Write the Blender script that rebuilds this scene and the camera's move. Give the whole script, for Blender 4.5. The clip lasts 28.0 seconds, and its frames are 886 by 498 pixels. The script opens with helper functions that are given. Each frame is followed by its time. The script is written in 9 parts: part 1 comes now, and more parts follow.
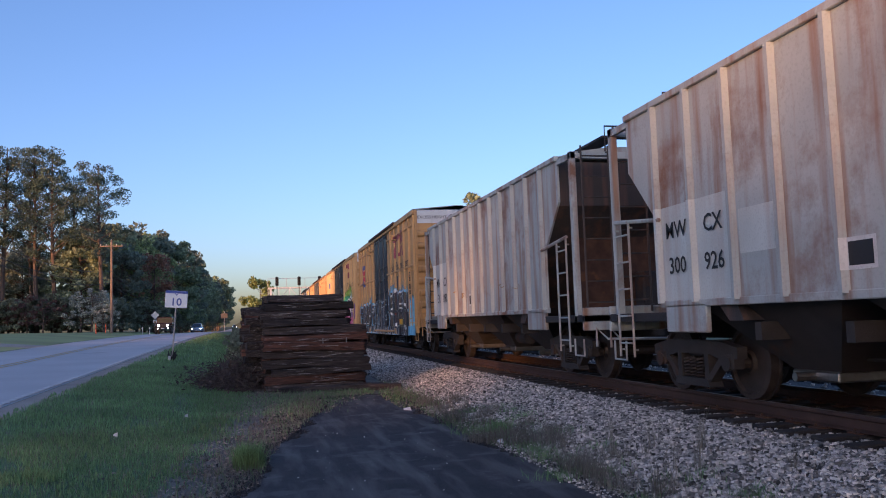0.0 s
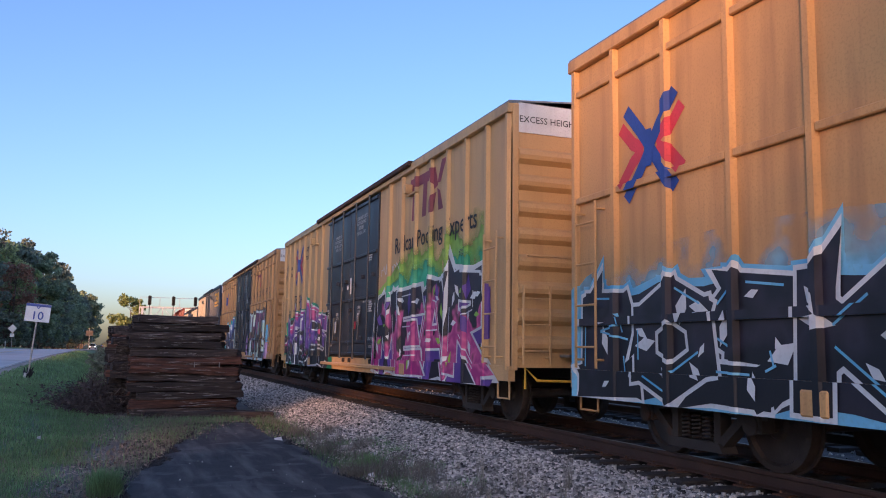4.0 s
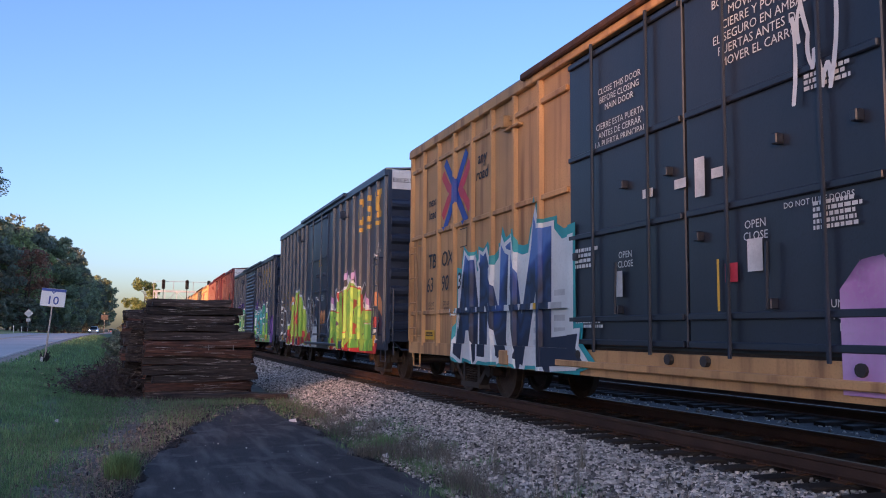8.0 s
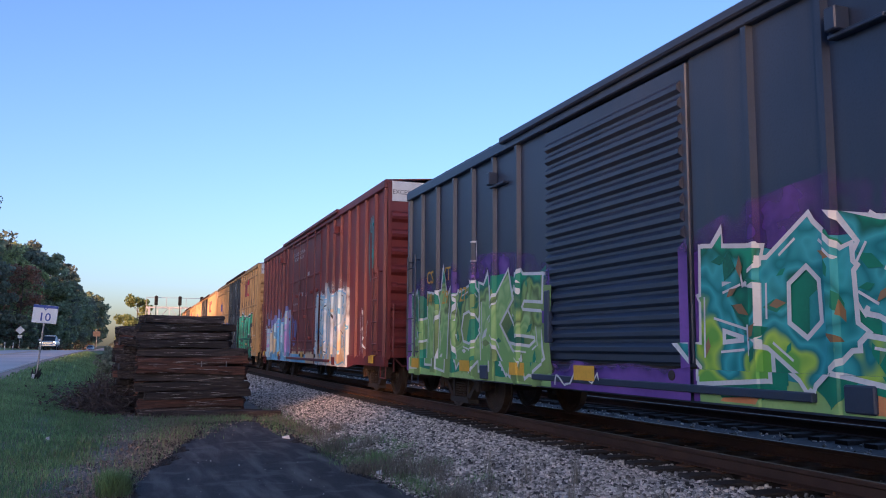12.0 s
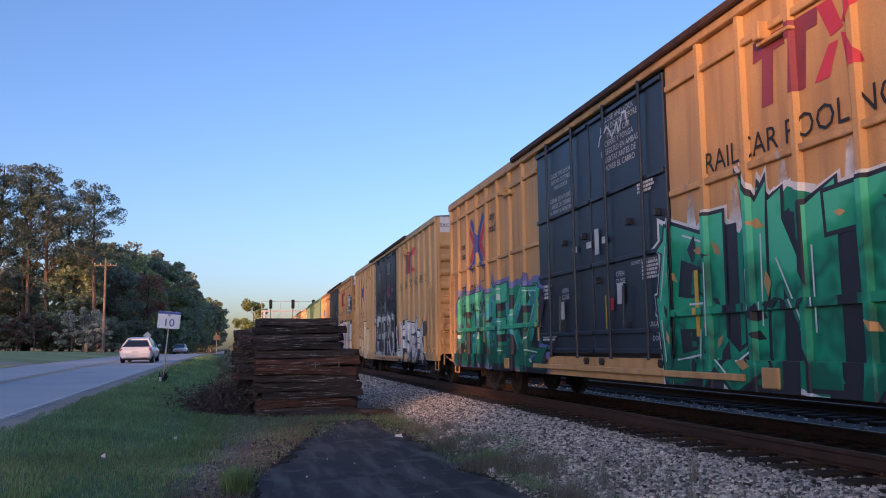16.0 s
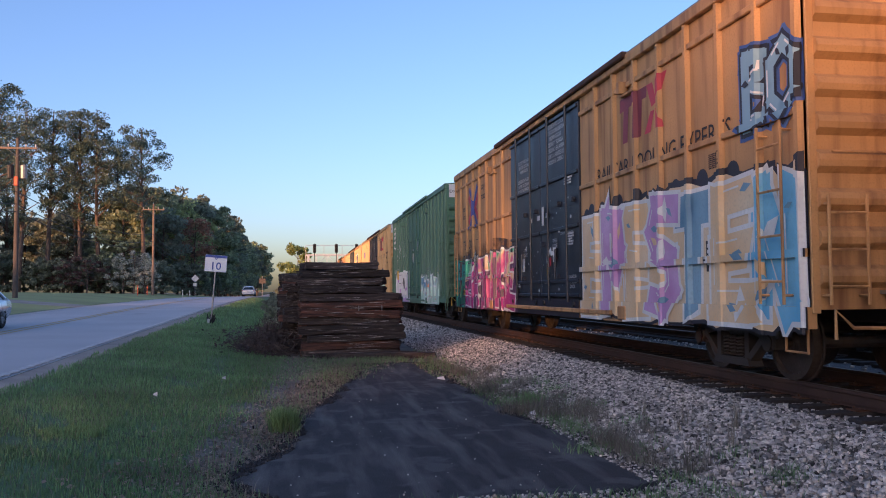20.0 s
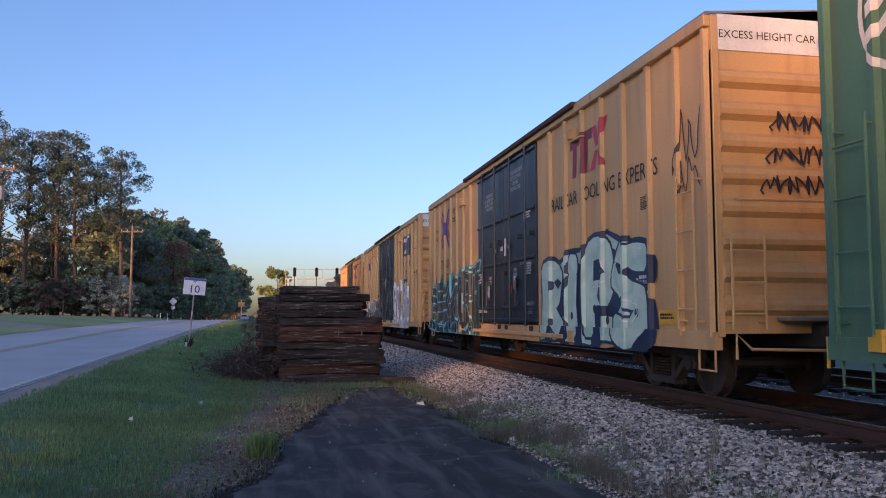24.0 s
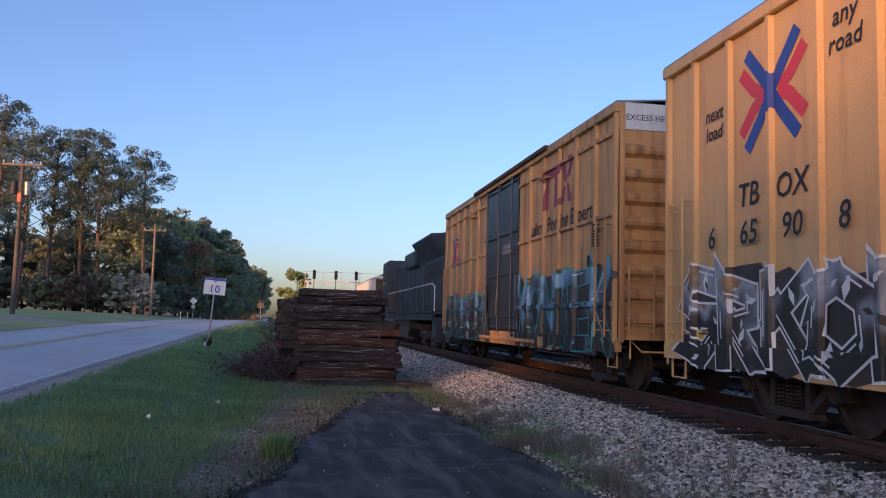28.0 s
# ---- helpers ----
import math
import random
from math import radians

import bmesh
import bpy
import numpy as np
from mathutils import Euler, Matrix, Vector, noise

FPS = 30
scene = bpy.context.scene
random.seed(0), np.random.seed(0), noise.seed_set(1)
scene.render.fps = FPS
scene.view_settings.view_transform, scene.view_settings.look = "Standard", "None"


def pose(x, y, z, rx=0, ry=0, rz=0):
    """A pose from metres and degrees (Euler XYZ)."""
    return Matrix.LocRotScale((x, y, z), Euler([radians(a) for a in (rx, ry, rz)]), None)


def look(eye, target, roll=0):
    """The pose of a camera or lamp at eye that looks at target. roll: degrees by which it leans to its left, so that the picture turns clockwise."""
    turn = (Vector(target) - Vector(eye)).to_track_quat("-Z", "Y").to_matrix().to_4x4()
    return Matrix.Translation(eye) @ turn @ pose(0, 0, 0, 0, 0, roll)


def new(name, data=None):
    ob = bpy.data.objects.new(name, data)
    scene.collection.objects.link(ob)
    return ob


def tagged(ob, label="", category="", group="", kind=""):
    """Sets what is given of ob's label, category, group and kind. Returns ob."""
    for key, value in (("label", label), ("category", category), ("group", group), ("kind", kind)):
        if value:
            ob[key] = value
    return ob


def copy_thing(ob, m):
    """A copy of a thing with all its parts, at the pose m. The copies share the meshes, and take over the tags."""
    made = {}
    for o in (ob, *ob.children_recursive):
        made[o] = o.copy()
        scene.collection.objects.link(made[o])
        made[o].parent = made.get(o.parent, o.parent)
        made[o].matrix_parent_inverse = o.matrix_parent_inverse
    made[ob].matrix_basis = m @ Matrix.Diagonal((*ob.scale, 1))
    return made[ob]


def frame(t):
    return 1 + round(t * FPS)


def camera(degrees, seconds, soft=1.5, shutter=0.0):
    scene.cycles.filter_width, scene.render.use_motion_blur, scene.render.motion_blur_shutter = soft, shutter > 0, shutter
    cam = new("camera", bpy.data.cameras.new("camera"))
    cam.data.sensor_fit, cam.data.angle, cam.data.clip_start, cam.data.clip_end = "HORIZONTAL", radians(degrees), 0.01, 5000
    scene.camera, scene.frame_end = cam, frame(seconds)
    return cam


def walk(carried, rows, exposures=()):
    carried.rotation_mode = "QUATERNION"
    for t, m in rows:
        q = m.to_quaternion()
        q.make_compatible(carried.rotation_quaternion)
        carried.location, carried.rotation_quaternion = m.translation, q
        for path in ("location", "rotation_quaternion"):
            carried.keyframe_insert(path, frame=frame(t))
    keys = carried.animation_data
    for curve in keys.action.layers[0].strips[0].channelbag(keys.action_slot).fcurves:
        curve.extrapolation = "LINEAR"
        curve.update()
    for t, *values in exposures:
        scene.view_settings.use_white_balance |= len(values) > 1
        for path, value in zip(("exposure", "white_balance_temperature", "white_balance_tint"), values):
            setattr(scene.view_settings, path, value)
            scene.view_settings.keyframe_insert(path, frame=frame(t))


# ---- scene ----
EYE = 1.58            # the lens over the asphalt patch, whose top is z = 0
RAIL = 0.454          # top of the rails
TRACK = 6.8           # centre line of the near track
cam = camera(56.0, 28.0, soft=1.0)
PATH = [
    (0.0, pose(0, 0, EYE, 94.84, 1.96, -12.53)),
    (0.5, pose(0, 0, EYE, 94.98, 1.61, -11.52)),
    (1.0, pose(0, 0, EYE, 95.32, 0.81, -11.88)),
    (1.5, pose(0, 0, EYE, 95.68, 0.62, -13.55)),
    (2.0, pose(0, 0, EYE, 95.83, 0.82, -15.12)),
    (2.5, pose(0, 0, EYE, 96.45, 0.70, -16.27)),
    (4.5, pose(0, 0, EYE, 96.65, -0.66, -22.68)),
    (5.0, pose(0, 0, EYE, 96.05, 0.20, -24.24)),
    (5.5, pose(0, 0, EYE, 95.29, 1.29, -23.32)),
    (6.0, pose(0, 0, EYE, 94.98, 0.97, -22.33)),
    (6.5, pose(0, 0, EYE, 95.40, 0.29, -21.32)),
    (7.0, pose(0, 0, EYE, 95.52, -0.51, -20.57)),
    (7.5, pose(0, 0, EYE, 95.50, -0.38, -19.92)),
    (8.0, pose(0, 0, EYE, 95.69, -0.50, -19.93)),
    (8.5, pose(0, 0, EYE, 96.13, -0.56, -20.84)),
    (9.0, pose(0, 0, EYE, 96.29, -0.53, -21.43)),
    (9.5, pose(0, 0, EYE, 96.40, -0.50, -21.67)),
    (10.0, pose(0, 0, EYE, 96.56, -0.96, -21.85)),
    (10.5, pose(0, 0, EYE, 96.46, -0.65, -21.93)),
    (11.0, pose(0, 0, EYE, 96.14, 0.20, -21.95)),
    (11.5, pose(0, 0, EYE, 96.28, -0.09, -21.36)),
    (12.0, pose(0, 0, EYE, 96.76, -0.34, -20.35)),
    (12.5, pose(0, 0, EYE, 97.01, -0.68, -19.94)),
    (14.5, pose(0, 0, EYE, 96.67, 0.61, -19.73)),
    (15.0, pose(0, 0, EYE, 96.97, 0.70, -17.27)),
    (15.5, pose(0, 0, EYE, 97.28, 0.88, -14.53)),
    (16.0, pose(0, 0, EYE, 96.64, 0.76, -12.98)),
    (16.5, pose(0, 0, EYE, 95.81, -0.51, -13.61)),
    (17.0, pose(0, 0, EYE, 95.66, -1.00, -12.86)),
    (17.5, pose(0, 0, EYE, 95.43, -1.66, -12.57)),
    (18.0, pose(0, 0, EYE, 92.80, -1.51, -12.31)),
    (18.5, pose(0, 0, EYE, 91.04, 0.21, -10.87)),
    (19.0, pose(0, 0, EYE, 91.26, 0.72, -10.46)),
    (19.5, pose(0, 0, EYE, 92.13, 0.52, -10.49)),
    (20.0, pose(0, 0, EYE, 92.87, 0.41, -10.10)),
    (20.5, pose(0, 0, EYE, 93.16, 0.77, -10.02)),
    (21.0, pose(0, 0, EYE, 93.57, 1.11, -10.21)),
    (21.5, pose(0, 0, EYE, 93.91, 0.99, -10.77)),
    (23.5, pose(0, 0, EYE, 94.16, 0.02, -11.30)),
    (24.0, pose(0, 0, EYE, 94.56, 0.04, -11.45)),
    (24.5, pose(0, 0, EYE, 94.87, -0.34, -11.56)),
    (25.0, pose(0, 0, EYE, 94.81, -0.90, -11.81)),
    (25.5, pose(0, 0, EYE, 94.83, -0.82, -11.98)),
    (26.0, pose(0, 0, EYE, 94.93, -0.71, -11.94)),
    (26.5, pose(0, 0, EYE, 94.77, -0.46, -11.65)),
    (27.0, pose(0, 0, EYE, 93.89, -0.64, -10.93)),
    (27.5, pose(0, 0, EYE, 94.01, -1.25, -9.96)),
    (28.0, pose(0, 0, EYE, 94.97, -1.52, -10.22)),
]
walk(cam, PATH, [(0, 0.26, 5080, 16), (2.5, 0.30, 5080, 16), (5, 0.58, 5100, 16), (7, 0.48, 5060, 16), (10, 0.48, 4980, 16), (12, 0.46, 4980, 16), (14.5, 0.38, 5040, 16), (16.5, 0.28, 5080, 16), (17.5, 0.36, 5100, 16),
                 (19, 0.58, 5350, 16), (20, 0.42, 5250, 16), (21.5, 0.32, 5200, 16), (28, 0.28, 5180, 16)])

# ---- world, sun ----
SUN_TO = Vector((-0.60, -0.80, 0.088)).normalized()      # towards the low sun
world = bpy.data.worlds.new("evening_sky")
scene.world = world
world.use_nodes = True
wn = world.node_tree
sky = wn.nodes.new("ShaderNodeTexSky")
sky.sky_type = "NISHITA"
sky.sun_disc = False
sky.sun_elevation = math.asin(SUN_TO.z)
sky.sun_rotation = math.atan2(SUN_TO.x, SUN_TO.y)
sky.altitude = 150
sky.air_density, sky.dust_density, sky.ozone_density = 0.84, 2.0, 1.6
tint = wn.nodes.new("ShaderNodeMix")
tint.data_type, tint.blend_type = "RGBA", "MULTIPLY"
tint.inputs[0].default_value = 1.0
tint.inputs[7].default_value = (1.09, 0.965, 1.02, 1)
wn.links.new(sky.outputs[0], tint.inputs[6])
wn.links.new(tint.outputs[2], wn.nodes["Background"].inputs[0])
wn.nodes["Background"].inputs[1].default_value = 0.262
sun = new("sun", bpy.data.lights.new("sun", "SUN"))
sun.data.energy, sun.data.angle, sun.data.color = 5.0, radians(1.0), (1.0, 0.42, 0.13)
sun.matrix_world = look(SUN_TO * 200, (0, 0, 0))


# ---- materials ----
def mat(name, color, rough=0.6, metal=0.0, vary=0.25, scale=4.0, grain=60.0, bump=0.15, dark=None, streak=0.0,
        spots=None, spot_at=0.62, island=0.0, each=0.0, patch=None):
    """A painted, mineral or plant surface: two scales of variation, fine relief, stains of a second colour, streaks that run down."""
    m = bpy.data.materials.new(name)
    m.use_nodes = True
    nt = m.node_tree
    n, l = nt.nodes, nt.links
    bsdf = n["Principled BSDF"]
    bsdf.inputs["Roughness"].default_value = rough
    bsdf.inputs["Metallic"].default_value = metal
    co = n.new("ShaderNodeTexCoord")
    c = tuple(color)
    lo = tuple(dark) if dark else tuple(v * (1 - vary) for v in c)
    hi = tuple(min(1, v * (1 + vary * 0.6)) for v in c)
    big = n.new("ShaderNodeTexNoise")
    big.inputs["Scale"].default_value, big.inputs["Detail"].default_value = scale, 5
    l.new(co.outputs["Object"], big.inputs["Vector"])
    ramp = n.new("ShaderNodeValToRGB")
    ramp.color_ramp.elements[0].position, ramp.color_ramp.elements[1].position = 0.32, 0.68
    ramp.color_ramp.elements[0].color, ramp.color_ramp.elements[1].color = (*lo, 1), (*hi, 1)
    l.new(big.outputs["Fac"], ramp.inputs["Fac"])
    out = ramp.outputs["Color"]
    fine = n.new("ShaderNodeTexNoise")
    fine.inputs["Scale"].default_value, fine.inputs["Detail"].default_value = grain, 3
    l.new(co.outputs["Object"], fine.inputs["Vector"])

    def mix(a, b, fac, kind="MIX"):
        x = n.new("ShaderNodeMix")
        x.data_type, x.blend_type = "RGBA", kind
        for sock, v in ((x.inputs[6], a), (x.inputs[7], b), (x.inputs[0], fac)):
            if isinstance(v, tuple):
                sock.default_value = (*v, 1)
            elif isinstance(v, float):
                sock.default_value = v
            else:
                l.new(v, sock)
        return x.outputs[2]

    def ramped(src, a, b):
        r = n.new("ShaderNodeMapRange")
        r.inputs[1].default_value, r.inputs[2].default_value = a, b
        l.new(src, r.inputs[0])
        return r.outputs[0]
    out = mix(out, tuple(v * 0.72 for v in c), ramped(fine.outputs["Fac"], 0.5, 0.9))
    if streak:
        mp = n.new("ShaderNodeMapping")
        mp.inputs["Scale"].default_value = (3.0, 3.0, 0.25)
        l.new(co.outputs["Object"], mp.inputs["Vector"])
        st = n.new("ShaderNodeTexNoise")
        st.inputs["Scale"].default_value, st.inputs["Detail"].default_value = 1.6, 6
        l.new(mp.outputs[0], st.inputs["Vector"])
        f = n.new("ShaderNodeMath")
        f.operation = "MULTIPLY"
        f.inputs[1].default_value = streak
        l.new(ramped(st.outputs["Fac"], 0.48, 0.72), f.inputs[0])
        out = mix(out, tuple(spots or (v * 0.4 for v in c)), f.outputs[0])
    elif spots:
        sp = n.new("ShaderNodeTexNoise")
        sp.inputs["Scale"].default_value, sp.inputs["Detail"].default_value = scale * 0.6, 8
        l.new(co.outputs["Object"], sp.inputs["Vector"])
        out = mix(out, tuple(spots), ramped(sp.outputs["Fac"], spot_at, spot_at + 0.08))
    if patch:
        pn = n.new("ShaderNodeTexNoise")
        pn.inputs["Scale"].default_value, pn.inputs["Detail"].default_value, pn.inputs["Roughness"].default_value = 0.75, 9, 0.62
        l.new(co.outputs["Object"], pn.inputs["Vector"])
        out = mix(out, tuple(patch), ramped(pn.outputs["Fac"], 0.51, 0.66))
    if island or each:
        src = n.new("ShaderNodeNewGeometry").outputs["Random Per Island"] if island else n.new("ShaderNodeObjectInfo").outputs["Random"]
        k = island or each
        r = n.new("ShaderNodeMapRange")
        r.inputs[3].default_value, r.inputs[4].default_value = 1 - k, 1 + k * 0.6
        l.new(src, r.inputs[0])
        v = n.new("ShaderNodeHueSaturation")
        l.new(r.outputs[0], v.inputs["Value"])
        l.new(out, v.inputs["Color"])
        out = v.outputs[0]
    l.new(out, bsdf.inputs["Base Color"])
    rr = n.new("ShaderNodeMapRange")
    rr.inputs[3].default_value, rr.inputs[4].default_value = max(0.05, rough - 0.12), min(1, rough + 0.12)
    l.new(big.outputs["Fac"], rr.inputs[0])
    l.new(rr.outputs[0], bsdf.inputs["Roughness"])
    if bump:
        b = n.new("ShaderNodeBump")
        b.inputs["Strength"].default_value, b.inputs["Distance"].default_value = bump, 0.02
        l.new(fine.outputs["Fac"], b.inputs["Height"])
        l.new(b.outputs[0], bsdf.inputs["Normal"])
    return m


def leaf_mat(name, color, vary=0.45):
    m = mat(name, color, 0.45, 0, 0.3, 0.6, 8, 0, island=vary)
    bs = m.node_tree.nodes["Principled BSDF"]
    tr = m.node_tree.nodes.new("ShaderNodeBsdfTranslucent")
    ad = m.node_tree.nodes.new("ShaderNodeMixShader")
    ad.inputs[0].default_value = 0.5
    src = bs.inputs["Base Color"].links[0].from_socket
    m.node_tree.links.new(src, tr.inputs[0])
    o = m.node_tree.nodes["Material Output"]
    m.node_tree.links.new(bs.outputs[0], ad.inputs[1])
    m.node_tree.links.new(tr.outputs[0], ad.inputs[2])
    m.node_tree.links.new(ad.outputs[0], o.inputs[0])
    return m


def glow(name, color, strength):
    m = bpy.data.materials.new(name)
    m.use_nodes = True
    b = m.node_tree.nodes["Principled BSDF"]
    b.inputs["Base Color"].default_value = (*color, 1)
    b.inputs["Emission Color"].default_value = (*color, 1)
    b.inputs["Emission Strength"].default_value = strength
    return m


SPRAYS = {}


def spray(name, a, b, scale=1.2):
    """Spray paint that fades between two colours."""
    SPRAYS[name] = (a, b)
    return mat(name, b, 0.45, 0, 0, scale, 25, 0.05, dark=a)


def faded(fills):
    """One spray fill that drifts from colour to colour across the letters."""
    name = "spray_fade_" + "_".join(f.name.replace("spray_", "") for f in fills)
    if name in bpy.data.materials:
        return bpy.data.materials[name]
    cols = [c for f in fills if f.name in SPRAYS for c in SPRAYS[f.name]] or [(0.6, 0.6, 0.6)] * 2
    m = mat(name, cols[0], 0.45, 0, 0, 0.9, 25, 0.05)
    n, l = m.node_tree.nodes, m.node_tree.links
    co = n.new("ShaderNodeTexCoord")
    mp = n.new("ShaderNodeMapping")
    mp.inputs["Scale"].default_value = (1.0, 1.0, 1.0)
    l.new(co.outputs["Object"], mp.inputs["Vector"])
    no = n.new("ShaderNodeTexNoise")
    no.inputs["Scale"].default_value, no.inputs["Detail"].default_value = 1.5, 2.0
    l.new(mp.outputs[0], no.inputs["Vector"])
    rp = n.new("ShaderNodeValToRGB")
    e = rp.color_ramp.elements
    e[0].position, e[0].color = 0.30, (*cols[0], 1)
    e[1].position, e[1].color = 0.70, (*cols[-1], 1)
    for k, c in enumerate(cols[1:-1]):
        q = e.new(0.30 + 0.40 * (k + 1) / (len(cols) - 1))
        q.color = (*c, 1)
    sep = n.new("ShaderNodeSeparateXYZ")
    l.new(co.outputs["Object"], sep.inputs[0])
    up = n.new("ShaderNodeMapRange")                      # from the sill to the tops of the letters
    up.inputs[1].default_value, up.inputs[2].default_value = 0.6, 2.6
    up.inputs[3].default_value, up.inputs[4].default_value = -0.26, 0.26
    l.new(sep.outputs[2], up.inputs[0])
    ad = n.new("ShaderNodeMath")
    l.new(no.outputs["Fac"], ad.inputs[0])
    l.new(up.outputs[0], ad.inputs[1])
    l.new(ad.outputs[0], rp.inputs["Fac"])
    l.new(rp.outputs[0], n["Principled BSDF"].inputs["Base Color"])
    return m


def mist(paint, z0, z1):
    """The same paint as a thin cloud: solid at z0, gone at z1, with ragged edges."""
    name = "%s_mist_%d_%d" % (paint.name, z0 * 100, z1 * 100)
    if name in bpy.data.materials:
        return bpy.data.materials[name]
    m = paint.copy()
    m.name = name
    n, l = m.node_tree.nodes, m.node_tree.links
    co = n.new("ShaderNodeTexCoord")
    no = n.new("ShaderNodeTexNoise")
    no.inputs["Scale"].default_value, no.inputs["Detail"].default_value = 1.7, 3
    l.new(co.outputs["Object"], no.inputs["Vector"])
    sep = n.new("ShaderNodeSeparateXYZ")
    l.new(co.outputs["Object"], sep.inputs[0])
    r = n.new("ShaderNodeMapRange")
    r.inputs[1].default_value, r.inputs[2].default_value = z0, z1
    r.inputs[3].default_value, r.inputs[4].default_value = 1.25, -0.25
    r.clamp = False
    l.new(sep.outputs[2], r.inputs[0])
    w = n.new("ShaderNodeMapRange")
    w.inputs[1].default_value, w.inputs[2].default_value = 0.25, 0.75
    w.inputs[3].default_value, w.inputs[4].default_value = -0.8, 0.8
    l.new(no.outputs["Fac"], w.inputs[0])
    ad = n.new("ShaderNodeMath")
    ad.use_clamp = True
    l.new(r.outputs[0], ad.inputs[0])
    l.new(w.outputs[0], ad.inputs[1])
    l.new(ad.outputs[0], n["Principled BSDF"].inputs["Alpha"])
    return m


def wood(name, dark, light):
    """Weathered timber: long grain along x, pale split fibres, every piece a little different."""
    m = mat(name, light, 0.9, 0, 0.3, 2.0, 40, 0.5, each=0.5)
    n, l = m.node_tree.nodes, m.node_tree.links
    bsdf = n["Principled BSDF"]
    co = n.new("ShaderNodeTexCoord")
    inf = n.new("ShaderNodeObjectInfo")
    mp = n.new("ShaderNodeMapping")
    mp.inputs["Scale"].default_value = (1.1, 24.0, 24.0)
    sh = n.new("ShaderNodeVectorMath")
    sh.operation = "ADD"
    sc = n.new("ShaderNodeVectorMath")
    sc.operation = "SCALE"
    sc.inputs[0].default_value = (31.0, 17.0, 23.0)
    l.new(inf.outputs["Random"], sc.inputs["Scale"])
    l.new(co.outputs["Object"], sh.inputs[0])
    l.new(sc.outputs[0], sh.inputs[1])
    l.new(sh.outputs[0], mp.inputs["Vector"])
    no = n.new("ShaderNodeTexNoise")
    no.inputs["Scale"].default_value, no.inputs["Detail"].default_value = 1.6, 9
    l.new(mp.outputs[0], no.inputs["Vector"])
    rp = n.new("ShaderNodeValToRGB")
    e = rp.color_ramp.elements
    e[0].position, e[0].color = 0.40, (*dark, 1)
    e[1].position, e[1].color = 0.64, (*light, 1)
    f = e.new(0.72)
    f.color = (0.30, 0.28, 0.27, 1)
    l.new(no.outputs["Fac"], rp.inputs["Fac"])
    hs = n.new("ShaderNodeHueSaturation")
    r = n.new("ShaderNodeMapRange")
    r.inputs[3].default_value, r.inputs[4].default_value = 0.4, 1.25
    l.new(inf.outputs["Random"], r.inputs[0])
    l.new(r.outputs[0], hs.inputs["Value"])
    l.new(rp.outputs[0], hs.inputs["Color"])
    l.new(hs.outputs[0], bsdf.inputs["Base Color"])
    b = n.new("ShaderNodeBump")
    b.inputs["Strength"].default_value, b.inputs["Distance"].default_value = 0.8, 0.02
    l.new(no.outputs["Fac"], b.inputs["Height"])
    l.new(b.outputs[0], bsdf.inputs["Normal"])
    return m


YELLOW = mat("railcar_yellow", (0.58, 0.34, 0.125), 0.55, 0, 0.16, 0.7, 40, 0.06, streak=0.5, spots=(0.24, 0.13, 0.06))
YELLOW_B = mat("railcar_yellow_fresh", (0.60, 0.385, 0.165), 0.52, 0, 0.13, 0.6, 40, 0.05, streak=0.45, spots=(0.34, 0.20, 0.095))
YELLOW_OLD = mat("railcar_yellow_rusted", (0.52, 0.30, 0.12), 0.62, 0, 0.22, 0.8, 40, 0.08, streak=0.85, spots=(0.17, 0.075, 0.035))
BLACK = mat("door_black", (0.020, 0.026, 0.042), 0.36, 0, 0.3, 1.0, 40, 0.06, streak=0.35, spots=(0.03, 0.034, 0.044))
NAVY = mat("railcar_navy", (0.027, 0.042, 0.080), 0.34, 0, 0.25, 0.7, 40, 0.05, streak=0.4, spots=(0.040, 0.048, 0.068))
MAROON = mat("railcar_maroon", (0.17, 0.030, 0.028), 0.5, 0, 0.2, 0.8, 40, 0.06, streak=0.45, spots=(0.07, 0.02, 0.02))
GREEN = mat("railcar_green", (0.085, 0.185, 0.115), 0.5, 0, 0.22, 0.8, 40, 0.06, streak=0.5, spots=(0.10, 0.12, 0.08))
HOPPER = mat("hopper_grey_rusted", (0.47, 0.50, 0.48), 0.65, 0, 0.15, 0.8, 35, 0.12, streak=0.95, spots=(0.30, 0.155, 0.085), patch=(0.24, 0.125, 0.075))
# near-black base with rust-brown streaks
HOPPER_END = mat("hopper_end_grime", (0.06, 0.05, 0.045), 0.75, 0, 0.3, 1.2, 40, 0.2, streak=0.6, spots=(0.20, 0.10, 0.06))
HOPPER_CLEAN = mat("hopper_patch_white", (0.62, 0.64, 0.60), 0.6, 0, 0.12, 1.5, 40, 0.08, streak=0.35, spots=(0.35, 0.18, 0.09))
PALE = mat("car_pale_grey", (0.45, 0.48, 0.50), 0.6, 0, 0.12, 0.7, 40, 0.05, streak=0.3)
WHITE_END = mat("white_end_panel", (0.72, 0.73, 0.72), 0.55, 0, 0.1, 1.5, 40, 0.05, streak=0.3, spots=(0.4, 0.36, 0.3))
WHEELIRON = mat("wheel_iron", (0.060, 0.048, 0.042), 0.6, 0.3, 0.4, 5, 60, 0.3)
UNDER = mat("underframe_grime", (0.046, 0.040, 0.037), 0.8, 0.1, 0.35, 3, 50, 0.3, spots=(0.07, 0.035, 0.02))
STEEL = mat("worn_steel", (0.33, 0.32, 0.30), 0.35, 0.9, 0.2, 8, 80, 0.1)
